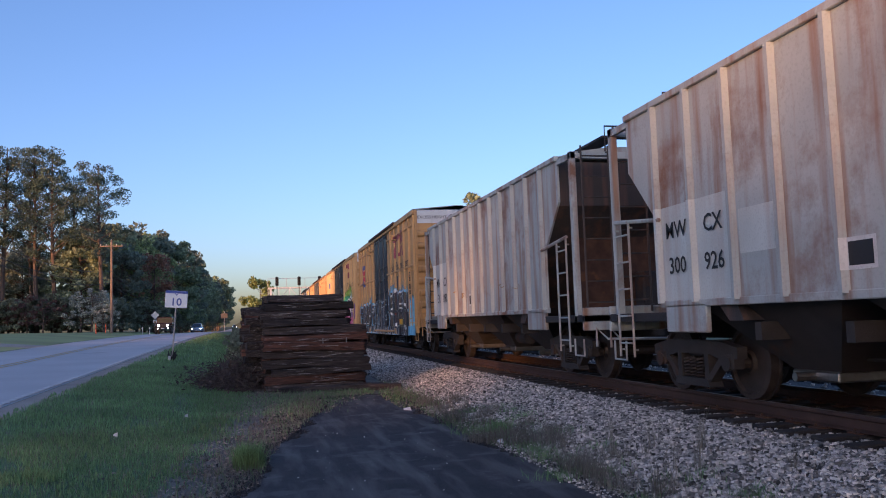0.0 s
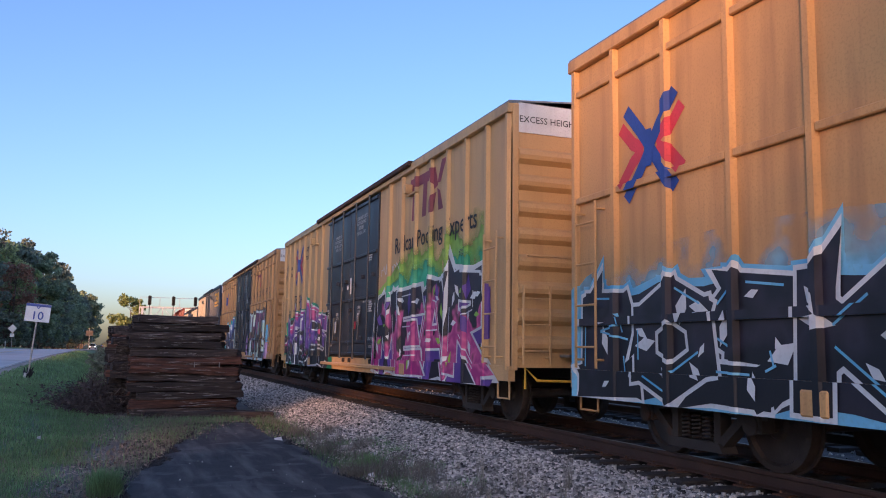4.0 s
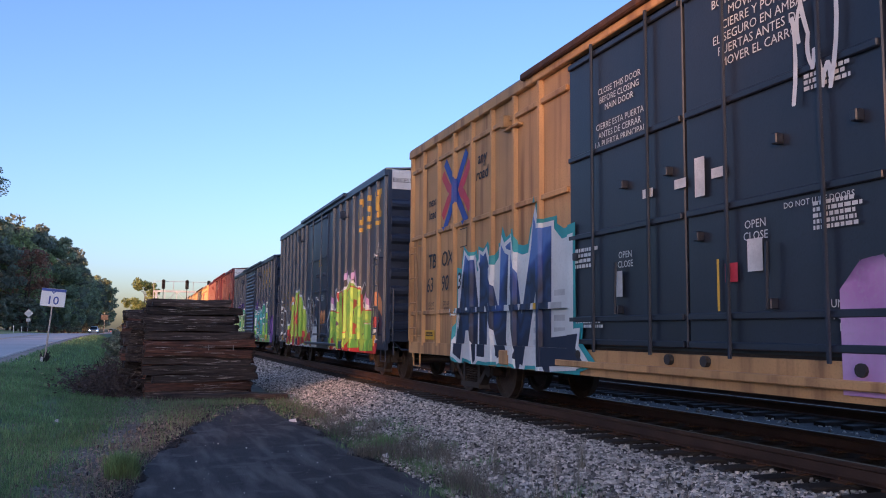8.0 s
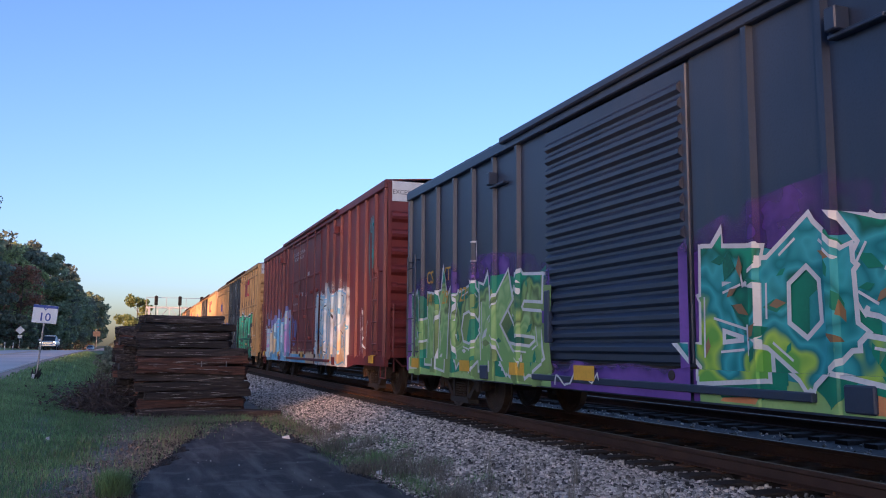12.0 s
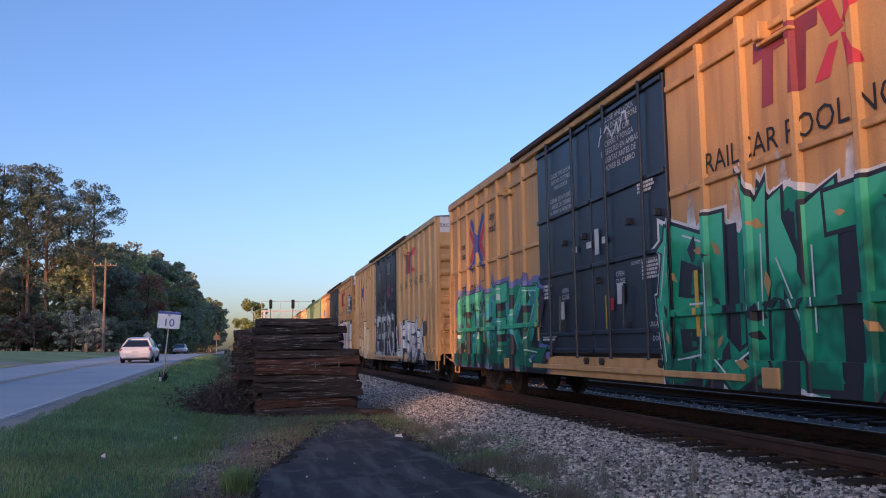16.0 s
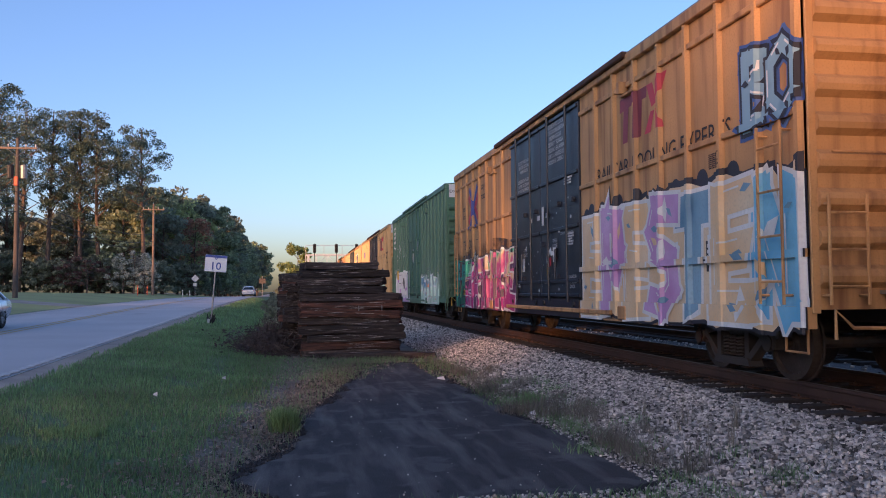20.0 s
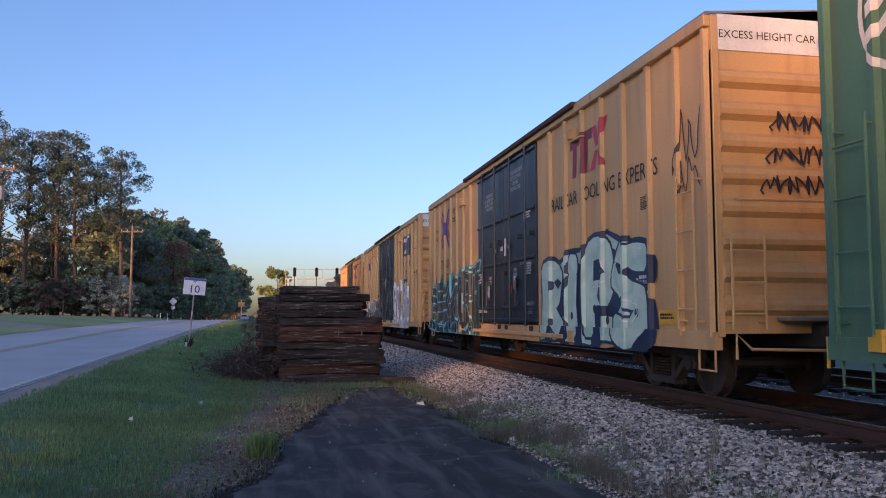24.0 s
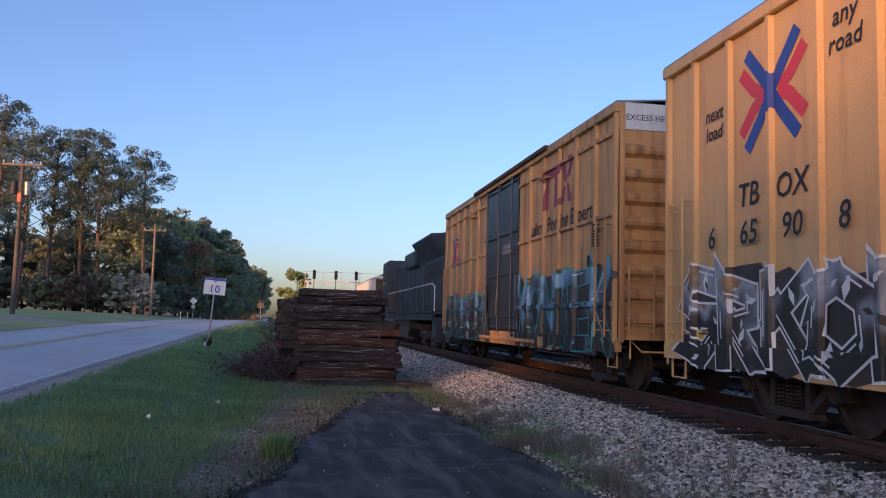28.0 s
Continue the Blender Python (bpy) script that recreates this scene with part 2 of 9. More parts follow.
RUSTIRON = mat("rusty_iron", (0.10, 0.050, 0.030), 0.75, 0.3, 0.4, 5, 60, 0.3, spots=(0.16, 0.07, 0.03))
RAILSIDE = mat("rail_rust", (0.075, 0.042, 0.030), 0.7, 0.3, 0.35, 2, 50, 0.2)
RAILHEAD = mat("rail_head_dull", (0.20, 0.165, 0.14), 0.55, 0.6, 0.25, 4, 60, 0.1)
ROOFMETAL = mat("roof_galvanized", (0.30, 0.29, 0.27), 0.5, 0.5, 0.25, 1, 40, 0.1, spots=(0.2, 0.09, 0.05))
INK = mat("lettering_black", (0.020, 0.020, 0.022), 0.6, 0, 0.2, 4, 40, 0.03)
CHALK = mat("lettering_white", (0.66, 0.66, 0.64), 0.6, 0, 0.12, 4, 40, 0.03)
GOLD = mat("lettering_gold", (0.62, 0.36, 0.045), 0.55, 0, 0.15, 3, 40, 0.03)
LOGO_RED = mat("logo_red", (0.52, 0.045, 0.07), 0.5, 0, 0.2, 2, 40, 0.03)
LOGO_BLUE = mat("logo_blue", (0.03, 0.07, 0.34), 0.5, 0, 0.2, 2, 40, 0.03)
LOGO_PLUM = mat("logo_plum", (0.26, 0.05, 0.07), 0.55, 0, 0.3, 1.2, 40, 0.03)
PLACARD = mat("placard_yellow", (0.72, 0.42, 0.03), 0.5, 0, 0.1, 4, 40, 0.02)
SP_BLACK = spray("spray_black", (0.012, 0.011, 0.016), (0.03, 0.025, 0.04))
SP_WHITE = spray("spray_white", (0.58, 0.60, 0.60), (0.78, 0.79, 0.78))
SP_PINK = spray("spray_pink", (0.38, 0.03, 0.20), (0.62, 0.12, 0.30))
SP_PURPLE = spray("spray_purple", (0.07, 0.03, 0.22), (0.20, 0.09, 0.40))
SP_LIME = spray("spray_lime", (0.16, 0.42, 0.05), (0.42, 0.62, 0.06))
SP_MINT = spray("spray_mint", (0.04, 0.36, 0.16), (0.10, 0.52, 0.30))
SP_TEAL = spray("spray_teal", (0.02, 0.20, 0.20), (0.08, 0.42, 0.44))
SP_SKY = spray("spray_sky_blue", (0.10, 0.36, 0.62), (0.28, 0.60, 0.78))
SP_BLUE = spray("spray_blue", (0.03, 0.06, 0.24), (0.10, 0.18, 0.45))
SP_RED = spray("spray_red", (0.34, 0.015, 0.02), (0.55, 0.05, 0.04))
SP_ORANGE = spray("spray_orange", (0.62, 0.20, 0.06), (0.75, 0.36, 0.14))
SP_CREAM = spray("spray_cream", (0.66, 0.45, 0.22), (0.74, 0.62, 0.42))
SP_LILAC = spray("spray_lilac", (0.42, 0.20, 0.46), (0.60, 0.42, 0.66))
SP_FOREST = spray("spray_forest", (0.01, 0.12, 0.07), (0.03, 0.30, 0.16))
SP_OLIVE = spray("spray_olive", (0.10, 0.16, 0.05), (0.30, 0.45, 0.12))
SP_INDIGO = spray("spray_indigo", (0.10, 0.10, 0.30), (0.22, 0.22, 0.48))
SP_PALEMINT = spray("spray_pale_mint", (0.42, 0.60, 0.50), (0.58, 0.72, 0.62))
SP_PLUM = spray("spray_plum", (0.05, 0.018, 0.06), (0.12, 0.05, 0.13))
SP_NIGHT = spray("spray_night_blue", (0.012, 0.018, 0.045), (0.025, 0.05, 0.13))
SP_BLOOD = spray("spray_blood_red", (0.07, 0.006, 0.008), (0.16, 0.015, 0.02))
SP_ICE = spray("spray_ice_blue", (0.38, 0.56, 0.62), (0.58, 0.70, 0.72))
SP_STEEL = spray("spray_steel_grey", (0.18, 0.20, 0.24), (0.32, 0.34, 0.38))
SP_SILVER = spray("spray_silver", (0.40, 0.41, 0.42), (0.68, 0.69, 0.69))
SP_STEELBLUE = spray("spray_steel_blue", (0.10, 0.22, 0.34), (0.24, 0.40, 0.52))
SP_CHARTREUSE = spray("spray_chartreuse", (0.30, 0.50, 0.03), (0.48, 0.60, 0.07))
SP_GRASS = spray("spray_grass_green", (0.22, 0.42, 0.12), (0.38, 0.56, 0.20))
SP_BRONZE = spray("spray_bronze", (0.20, 0.12, 0.05), (0.36, 0.22, 0.10))
SP_SOOT = spray("spray_soot_brown", (0.022, 0.018, 0.018), (0.06, 0.045, 0.04))
SP_CYAN = spray("spray_cyan", (0.12, 0.40, 0.50), (0.32, 0.62, 0.70))
GRASS_SOIL = mat("grass_ground", (0.13, 0.20, 0.09), 0.9, 0, 0.4, 0.5, 14, 0.6, spots=(0.12, 0.10, 0.05), spot_at=0.64)
LAWN = mat("lawn_ground", (0.33, 0.36, 0.135), 0.9, 0, 0.3, 0.12, 6, 0.4, spots=(0.15, 0.13, 0.06), spot_at=0.68)
DIRT = mat("dirt_with_litter", (0.20, 0.19, 0.16), 0.95, 0, 0.4, 1.6, 30, 0.8, spots=(0.07, 0.08, 0.035))
FARLAND = mat("far_ground", (0.06, 0.085, 0.03), 0.95, 0, 0.3, 0.05, 4, 0.2)
ASPHALT_OLD = mat("asphalt_patch", (0.036, 0.036, 0.037), 0.85, 0, 0.6, 3.2, 70, 1.0, dark=(0.022, 0.0225, 0.025), spots=(0.085, 0.083, 0.082), spot_at=0.56)
ROADTAR = mat("road_asphalt", (0.50, 0.495, 0.49), 0.75, 0, 0.12, 0.35, 90, 0.3, streak=0.0, spots=(0.28, 0.275, 0.27))
_an, _al = ASPHALT_OLD.node_tree.nodes, ASPHALT_OLD.node_tree.links       # pale dust dragged along the drive
_co, _mp, _no = _an.new("ShaderNodeTexCoord"), _an.new("ShaderNodeMapping"), _an.new("ShaderNodeTexNoise")
_mp.inputs["Scale"].default_value, _mp.inputs["Rotation"].default_value = (2.6, 0.35, 1.0), (0, 0, 0.12)
_no.inputs["Scale"].default_value, _no.inputs["Detail"].default_value = 1.5, 9
_al.new(_co.outputs["Object"], _mp.inputs["Vector"])
_al.new(_mp.outputs[0], _no.inputs["Vector"])
_mr, _mx = _an.new("ShaderNodeMapRange"), _an.new("ShaderNodeMix")
_mr.inputs[1].default_value, _mr.inputs[2].default_value, _mr.inputs[4].default_value = 0.48, 0.70, 0.9
_al.new(_no.outputs["Fac"], _mr.inputs[0])
_mx.data_type = "RGBA"
_al.new(_mr.outputs[0], _mx.inputs[0])
_al.new(_an["Principled BSDF"].inputs["Base Color"].links[0].from_socket, _mx.inputs[6])
_mx.inputs[7].default_value = (0.145, 0.138, 0.130, 1)
_al.new(_mx.outputs[2], _an["Principled BSDF"].inputs["Base Color"])
SHOULDER = mat("road_shoulder", (0.38, 0.33, 0.27), 0.9, 0, 0.25, 1.2, 70, 0.5)
LINE_WHITE = mat("road_line_white", (0.60, 0.60, 0.58), 0.7, 0, 0.2, 3, 60, 0.1)
LINE_YELLOW = mat("road_line_yellow", (0.52, 0.36, 0.10), 0.7, 0, 0.25, 3, 60, 0.1)
STONE = mat("ballast_stone", (0.56, 0.52, 0.455), 0.88, 0, 0.2, 16, 60, 0.4, dark=(0.36, 0.33, 0.29), island=0.95)
CRUMB = mat("asphalt_crumb", (0.040, 0.039, 0.040), 0.9, 0, 0.4, 9, 60, 0.5, island=0.6)
# bed coloured far darker than the stones, painting in shade between them
BED_SHADE = mat("ballast_bed", (0.075, 0.070, 0.068), 0.95, 0, 0.5, 9, 40, 1.0)
TIE = mat("track_tie", (0.035, 0.030, 0.027), 0.9, 0, 0.4, 5, 60, 0.5, each=0.4)
OLDTIE = wood("old_tie_wood", (0.018, 0.015, 0.015), (0.075, 0.058, 0.052))
OLDTIE_RED = wood("old_tie_reddish", (0.040, 0.020, 0.016), (0.16, 0.070, 0.046))
SPLIT = mat("split_wood_grey", (0.36, 0.34, 0.33), 0.9, 0, 0.4, 8, 60, 0.5)
BLADE = leaf_mat("grass_blades", (0.225, 0.365, 0.155))
BLADE_DRY = leaf_mat("dry_grass", (0.27, 0.25, 0.20))
LITTER = leaf_mat("leaf_litter", (0.38, 0.31, 0.25), 0.8)
NEEDLE = leaf_mat("pine_needles", (0.15, 0.21, 0.16))
# woods' leaf colours raised above real foliage, distance haze put into the paint
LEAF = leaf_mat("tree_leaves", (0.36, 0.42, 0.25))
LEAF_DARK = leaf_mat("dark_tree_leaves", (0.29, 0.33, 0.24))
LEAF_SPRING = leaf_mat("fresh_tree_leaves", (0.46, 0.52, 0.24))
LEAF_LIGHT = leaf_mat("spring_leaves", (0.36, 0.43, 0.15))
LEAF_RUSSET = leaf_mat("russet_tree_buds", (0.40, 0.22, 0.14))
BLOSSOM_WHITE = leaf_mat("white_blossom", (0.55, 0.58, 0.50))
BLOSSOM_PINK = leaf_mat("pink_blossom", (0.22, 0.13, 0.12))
BARK = mat("bark", (0.13, 0.095, 0.075), 0.95, 0, 0.4, 2, 14, 0.8)
BRUSH = mat("brush_twigs", (0.085, 0.068, 0.062), 0.95, 0, 0.4, 3, 30, 0.4, island=0.5)
POLEWOOD = mat("pole_wood", (0.22, 0.165, 0.125), 0.9, 0, 0.25, 1.5, 40, 0.4)
POLEDARK = mat("pole_wood_dark", (0.10, 0.085, 0.075), 0.9, 0, 0.25, 1.5, 40, 0.4)
CABLE = mat("cable_black", (0.02, 0.02, 0.02), 0.6)
GREYMETAL = mat("galvanized_post", (0.30, 0.30, 0.30), 0.5, 0.7, 0.2, 5, 50, 0.1)
SIGNWHITE = mat("sign_white", (0.74, 0.75, 0.76), 0.5, 0, 0.06, 3, 40, 0.03)
SIGNBACK = mat("sign_bare_metal", (0.55, 0.56, 0.57), 0.45, 0.5, 0.12, 4, 50, 0.05)
SIGNBLUE = mat("sign_blue", (0.045, 0.085, 0.34), 0.5, 0, 0.1, 3, 40, 0.03)
CONE = mat("marker_orange", (0.62, 0.10, 0.03), 0.5, 0, 0.1, 3, 40, 0.03)
CARWHITE = mat("car_paint_white", (0.70, 0.71, 0.72), 0.25, 0, 0.04, 1, 40, 0.0)
CARSILVER = mat("car_paint_silver", (0.60, 0.61, 0.62), 0.25, 0.5, 0.04, 1, 40, 0.0)
CARDARK = mat("car_paint_dark", (0.035, 0.020, 0.022), 0.25, 0.2, 0.1, 1, 40, 0.0)
GLASS = mat("car_glass", (0.02, 0.025, 0.03), 0.06, 0, 0.1, 1, 40, 0.0)
RUBBER = mat("tyre_rubber", (0.018, 0.018, 0.018), 0.85)
CHROME = mat("bright_metal", (0.6, 0.6, 0.6), 0.2, 0.9, 0.1, 5, 40, 0.0)
LAMP_RED = mat("tail_lamp_red", (0.45, 0.02, 0.02), 0.3)
HEADLIGHT = glow("headlight_lit", (1.0, 0.93, 0.80), 14.0)
SIGNALHEAD = mat("signal_black", (0.02, 0.02, 0.022), 0.6)
ENGINE = mat("engine_blue_grey", (0.020, 0.032, 0.048), 0.45, 0, 0.25, 0.8, 40, 0.06, streak=0.4, spots=(0.06, 0.055, 0.05))
PAPER = mat("paper_litter", (0.65, 0.65, 0.64), 0.7)


# ---- mesh building ----
class MB:
    """Collects vertices and faces of one mesh."""

    def __init__(self):
        self.v, self.f = [], []

    def poly(self, pts):
        i = len(self.v)
        self.v += [tuple(p) for p in pts]
        self.f.append(tuple(range(i, i + len(pts))))
        return self

    def box(self, x0, x1, y0, y1, z0, z1, c=0.0):
        i = len(self.v)
        if c <= 0:
            self.v += [(x, y, z) for x in (x0, x1) for y in (y0, y1) for z in (z0, z1)]
            self.f += [tuple(i + k for k in q) for q in ((0, 1, 3, 2), (4, 6, 7, 5), (0, 4, 5, 1), (2, 3, 7, 6), (0, 2, 6, 4), (1, 5, 7, 3))]
            return self
        mid, half = ((x0 + x1) / 2, (y0 + y1) / 2, (z0 + z1) / 2), ((x1 - x0) / 2, (y1 - y0) / 2, (z1 - z0) / 2)
        idx = {}
        for sx in (-1, 1):
            for sy in (-1, 1):
                for sz in (-1, 1):
                    for a in range(3):
                        s = (sx, sy, sz)
                        idx[s, a] = len(self.v)
                        self.v.append(tuple(mid[k] + s[k] * (half[k] - (0 if k == a else c)) for k in range(3)))
        for a in range(3):
            b, d = (a + 1) % 3, (a + 2) % 3
            for s in (-1, 1):
                def corner(p, q):
                    t = [0, 0, 0]
                    t[a], t[b], t[d] = s, p, q
                    return tuple(t)
                q = [idx[corner(*k), a] for k in ((-1, -1), (1, -1), (1, 1), (-1, 1))]
                self.f.append(tuple(q if s > 0 else q[::-1]))
        for a in range(3):                               # edges along axis a
            b, d = (a + 1) % 3, (a + 2) % 3
            for p in (-1, 1):
                for q in (-1, 1):
                    t0, t1 = [0, 0, 0], [0, 0, 0]
                    t0[a], t0[b], t0[d] = -1, p, q
                    t1[a], t1[b], t1[d] = 1, p, q
                    t0, t1 = tuple(t0), tuple(t1)
                    w = (idx[t0, b], idx[t1, b], idx[t1, d], idx[t0, d])
                    self.f.append(w if p * q < 0 else w[::-1])
        for sx in (-1, 1):
            for sy in (-1, 1):
                for sz in (-1, 1):
                    t = tuple(idx[(sx, sy, sz), a] for a in range(3))
                    self.f.append(t if sx * sy * sz > 0 else t[::-1])
        return self

    def prism(self, outline, axis, a, b):
        """An outline in the two other axes (in cyclic order), drawn out along axis from a to b."""
        def at(p, q):
            t = [0, 0, 0]
            t[axis], t[(axis + 1) % 3], t[(axis + 2) % 3] = q, p[0], p[1]
            return tuple(t)
        i, n = len(self.v), len(outline)
        self.v += [at(p, a) for p in outline] + [at(p, b) for p in outline]
        self.f += [tuple(range(i + n - 1, i - 1, -1)), tuple(range(i + n, i + 2 * n))]
        self.f += [(i + k, i + (k + 1) % n, i + n + (k + 1) % n, i + n + k) for k in range(n)]
        return self

    def cyl(self, p, q, r, n=10, r2=None, caps=True):
        p, q = Vector(p), Vector(q)
        w = (q - p).normalized()
        u = w.orthogonal().normalized()
        v = w.cross(u)
        i = len(self.v)
        for o, rr in ((p, float(r)), (q, float(r if r2 is None else r2))):
            self.v += [tuple(o + rr * (math.cos(2 * math.pi * k / n) * u + math.sin(2 * math.pi * k / n) * v)) for k in range(n)]
        self.f += [(i + k, i + (k + 1) % n, i + n + (k + 1) % n, i + n + k) for k in range(n)]
        if caps:
            self.f += [tuple(range(i + n - 1, i - 1, -1)), tuple(range(i + n, i + 2 * n))]
        return self

    def rod(self, pts, r, n=6):
        """A round bar along a bent line, as one closed tube."""
        P = [Vector(p) for p in pts]
        side = None
        i = len(self.v)
        for k, p in enumerate(P):
            w = (P[min(k + 1, len(P) - 1)] - P[max(k - 1, 0)]).normalized()
            u = w.orthogonal().normalized() if side is None else (side - w * side.dot(w)).normalized()
            side = u
            v = w.cross(u)
            self.v += [tuple(p + r * (math.cos(2 * math.pi * q / n) * u + math.sin(2 * math.pi * q / n) * v)) for q in range(n)]
        for k in range(len(P) - 1):
            a = i + k * n
            self.f += [(a + q, a + (q + 1) % n, a + n + (q + 1) % n, a + n + q) for q in range(n)]
        self.f += [tuple(range(i + n - 1, i - 1, -1)), tuple(range(len(self.v) - n, len(self.v)))]
        return self

    def lathe(self, prof, centre, axis, n=16):
        """A profile of (along, radius) turned round an axis through centre."""
        i, m = len(self.v), len(prof)
        for k in range(n):
            a = 2 * math.pi * k / n
            for h, r in prof:
                t = list(centre)
                t[axis] += h
                t[(axis + 1) % 3] += r * math.cos(a)
                t[(axis + 2) % 3] += r * math.sin(a)
                self.v.append(tuple(t))
        for k in range(n):
            for j in range(m - 1):
                a, b = i + k * m + j, i + ((k + 1) % n) * m + j
                self.f.append((a, b, b + 1, a + 1))
        return self

    def mesh(self, name, material, smooth=False):
        me = bpy.data.meshes.new(name)
        me.from_pydata(self.v, [], self.f)
        if material:
            me.materials.append(material)
        if smooth:
            me.shade_smooth()
        return me


def part(name, mb, material, parent, label="", smooth=False):
    """One mesh object under a thing or a part."""
    me = mb if isinstance(mb, bpy.types.Mesh) else mb.mesh(name, material, smooth)
    ob = new(name, me)
    ob.parent = parent
    return tagged(ob, label) if label else ob


def thing(name, label, category, group="", kind="", at=None):
    ob = new(name)
    ob.empty_display_size = 0.2
    if at is not None:
        ob.matrix_world = at
    return tagged(ob, label, category, group, kind)


def solid(name, mb, material, label, category, group="", kind="", smooth=False):
    return tagged(new(name, mb if isinstance(mb, bpy.types.Mesh) else mb.mesh(name, material, smooth)), label, category, group, kind)


def raw_mesh(name, verts, faces, material):
    """A mesh from numpy arrays: verts (n, 3), faces (m, k)."""
    me = bpy.data.meshes.new(name)
    n, (m, k) = len(verts), faces.shape
    me.vertices.add(n)
    me.vertices.foreach_set("co", np.ascontiguousarray(verts, dtype=np.float32).ravel())
    me.loops.add(m * k)
    me.loops.foreach_set("vertex_index", np.ascontiguousarray(faces, dtype=np.int32).ravel())
    me.polygons.add(m)
    me.polygons.foreach_set("loop_start", np.arange(0, m * k, k, dtype=np.int32))
    me.update(calc_edges=True)
    me.materials.append(material)
    return me


def lettering(body, size, align="CENTER", slant=0.0, bold=0.0, space=1.0):
    """The flat mesh of some words in the built-in font, standing in its own x-y plane."""
    cu = bpy.data.curves.new("lettering", "FONT")
    cu.body, cu.size, cu.align_x, cu.shear, cu.offset, cu.resolution_u, cu.space_character = body, size, align, slant, bold, 2, space
    cu.fill_mode = "FRONT"
    ob = bpy.data.objects.new("lettering", cu)
    scene.collection.objects.link(ob)
    dg = bpy.context.evaluated_depsgraph_get()
    me = bpy.data.meshes.new_from_object(ob.evaluated_get(dg))
    bpy.data.objects.remove(ob)
    bpy.data.curves.remove(cu)
    return me


# ---- the train ----
CARS, WHEELS, CACHE = [], [], {}
WHEEL_R = 0.46


def cached(key, build):
    if key not in CACHE:
        CACHE[key] = build()
    return CACHE[key]


def wheelset_mesh():
    m = MB()
    for s in (-1, 1):
        c = (0.75 * s, 0, 0)
        m.lathe([(-0.09 * s, 0.10), (-0.05 * s, 0.14), (-0.02 * s, 0.36), (-0.065 * s, 0.40), (-0.065 * s, WHEEL_R), (0.05 * s, WHEEL_R - 0.002),
                 (0.06 * s, 0.395), (0.02 * s, 0.37), (0.03 * s, 0.15), (0.07 * s, 0.12), (0.07 * s, 0.0)], c, 0, 28)
        m.lathe([(-0.09 * s, WHEEL_R + 0.028), (-0.06 * s, WHEEL_R + 0.028), (-0.06 * s, WHEEL_R)], c, 0, 28)
        m.cyl((0.8 * s, 0, 0), (1.05 * s, 0, 0), 0.075, 10)
        for k in range(3):
            a = 2.094 * k
            m.cyl((1.05 * s, 0.04 * math.cos(a), 0.04 * math.sin(a)), (1.065 * s, 0.04 * math.cos(a), 0.04 * math.sin(a)), 0.014, 5)
    m.cyl((-0.8, 0, 0), (0.8, 0, 0), 0.08, 10)
    return m.mesh("wheelset", WHEELIRON, False)


def tread_mesh():
    m = MB()
    for s in (-1, 1):
        m.lathe([(-0.055 * s, WHEEL_R + 0.0015), (0.045 * s, WHEEL_R + 0.0015)], (0.75 * s, 0, 0), 0, 28)
        m.lathe([(0.061 * s, WHEEL_R - 0.012), (0.061 * s, WHEEL_R - 0.035)], (0.75 * s, 0, 0), 0, 28)
    return m.mesh("tread", STEEL)


def frame_mesh():
    m = MB()
    x0, x1 = -0.07, 0.07
    top = [(-1.08, 0.52), (-1.08, 0.66), (-0.62, 0.74), (0.62, 0.74), (1.08, 0.66), (1.08, 0.52), (0.70, 0.50), (0.42, 0.56), (-0.42, 0.56), (-0.70, 0.50)]
    m.prism(top, 0, x0, x1)
    for s in (-1, 1):
        m.prism([(s * 0.66, 0.52), (s * 0.80, 0.52), (s * 0.42, 0.20), (s * 0.28, 0.20)][::s], 0, x0, x1)
        m.prism([(s * 0.30, 0.58), (s * 0.40, 0.58), (s * 0.40, 0.20), (s * 0.30, 0.20)][::s], 0, x0, x1)
        m.box(-0.09, 0.09, s * 0.87 - 0.13, s * 0.87 + 0.13, 0.38, 0.58, 0.02)
        m.cyl((-0.11, s * 0.87, WHEEL_R), (-0.07, s * 0.87, WHEEL_R), 0.10, 12)
    m.prism([(-0.46, 0.14), (0.46, 0.14), (0.40, 0.24), (-0.40, 0.24)], 0, x0 - 0.03, x1 + 0.03)
    return m.mesh("side_frame", UNDER)


def spring_mesh():
    pts = [(0.062 * math.cos(1.05 * k), 0.062 * math.sin(1.05 * k), 0.25 + 0.0072 * k) for k in range(37)]
    return MB().rod(pts, 0.014, 5).mesh("spring", WHEELIRON)


def truck(parent, y):
    t = part("truck", cached("bolster", lambda: MB().box(-1.05, 1.05, -0.2, 0.2, 0.52, 0.72, 0.03).box(-0.2, 0.2, -0.2, 0.2, 0.7, 0.86).mesh("truck", UNDER)), None, parent, "dark cast-steel four-wheel truck")
    t.location = (0, y, 0)
    for s in (-1, 1):
        f = part("side_frame", cached("frame", frame_mesh), None, t)
        f.location = (s * 1.02, 0, 0)
        for y2 in (-0.17, 0.0, 0.17):
            g = part("spring", cached("spring", spring_mesh), None, t)
            g.location = (s * 1.05, y2, 0)
    for s in (-1, 1):
        w = part("wheelset", cached("wheelset", wheelset_mesh), None, t)
        w.data.materials.append(STEEL)
        w.location = (0, s * 0.87, WHEEL_R)
        w["tread"] = 1
        WHEELS.append((w, s * 0.87))
    return t


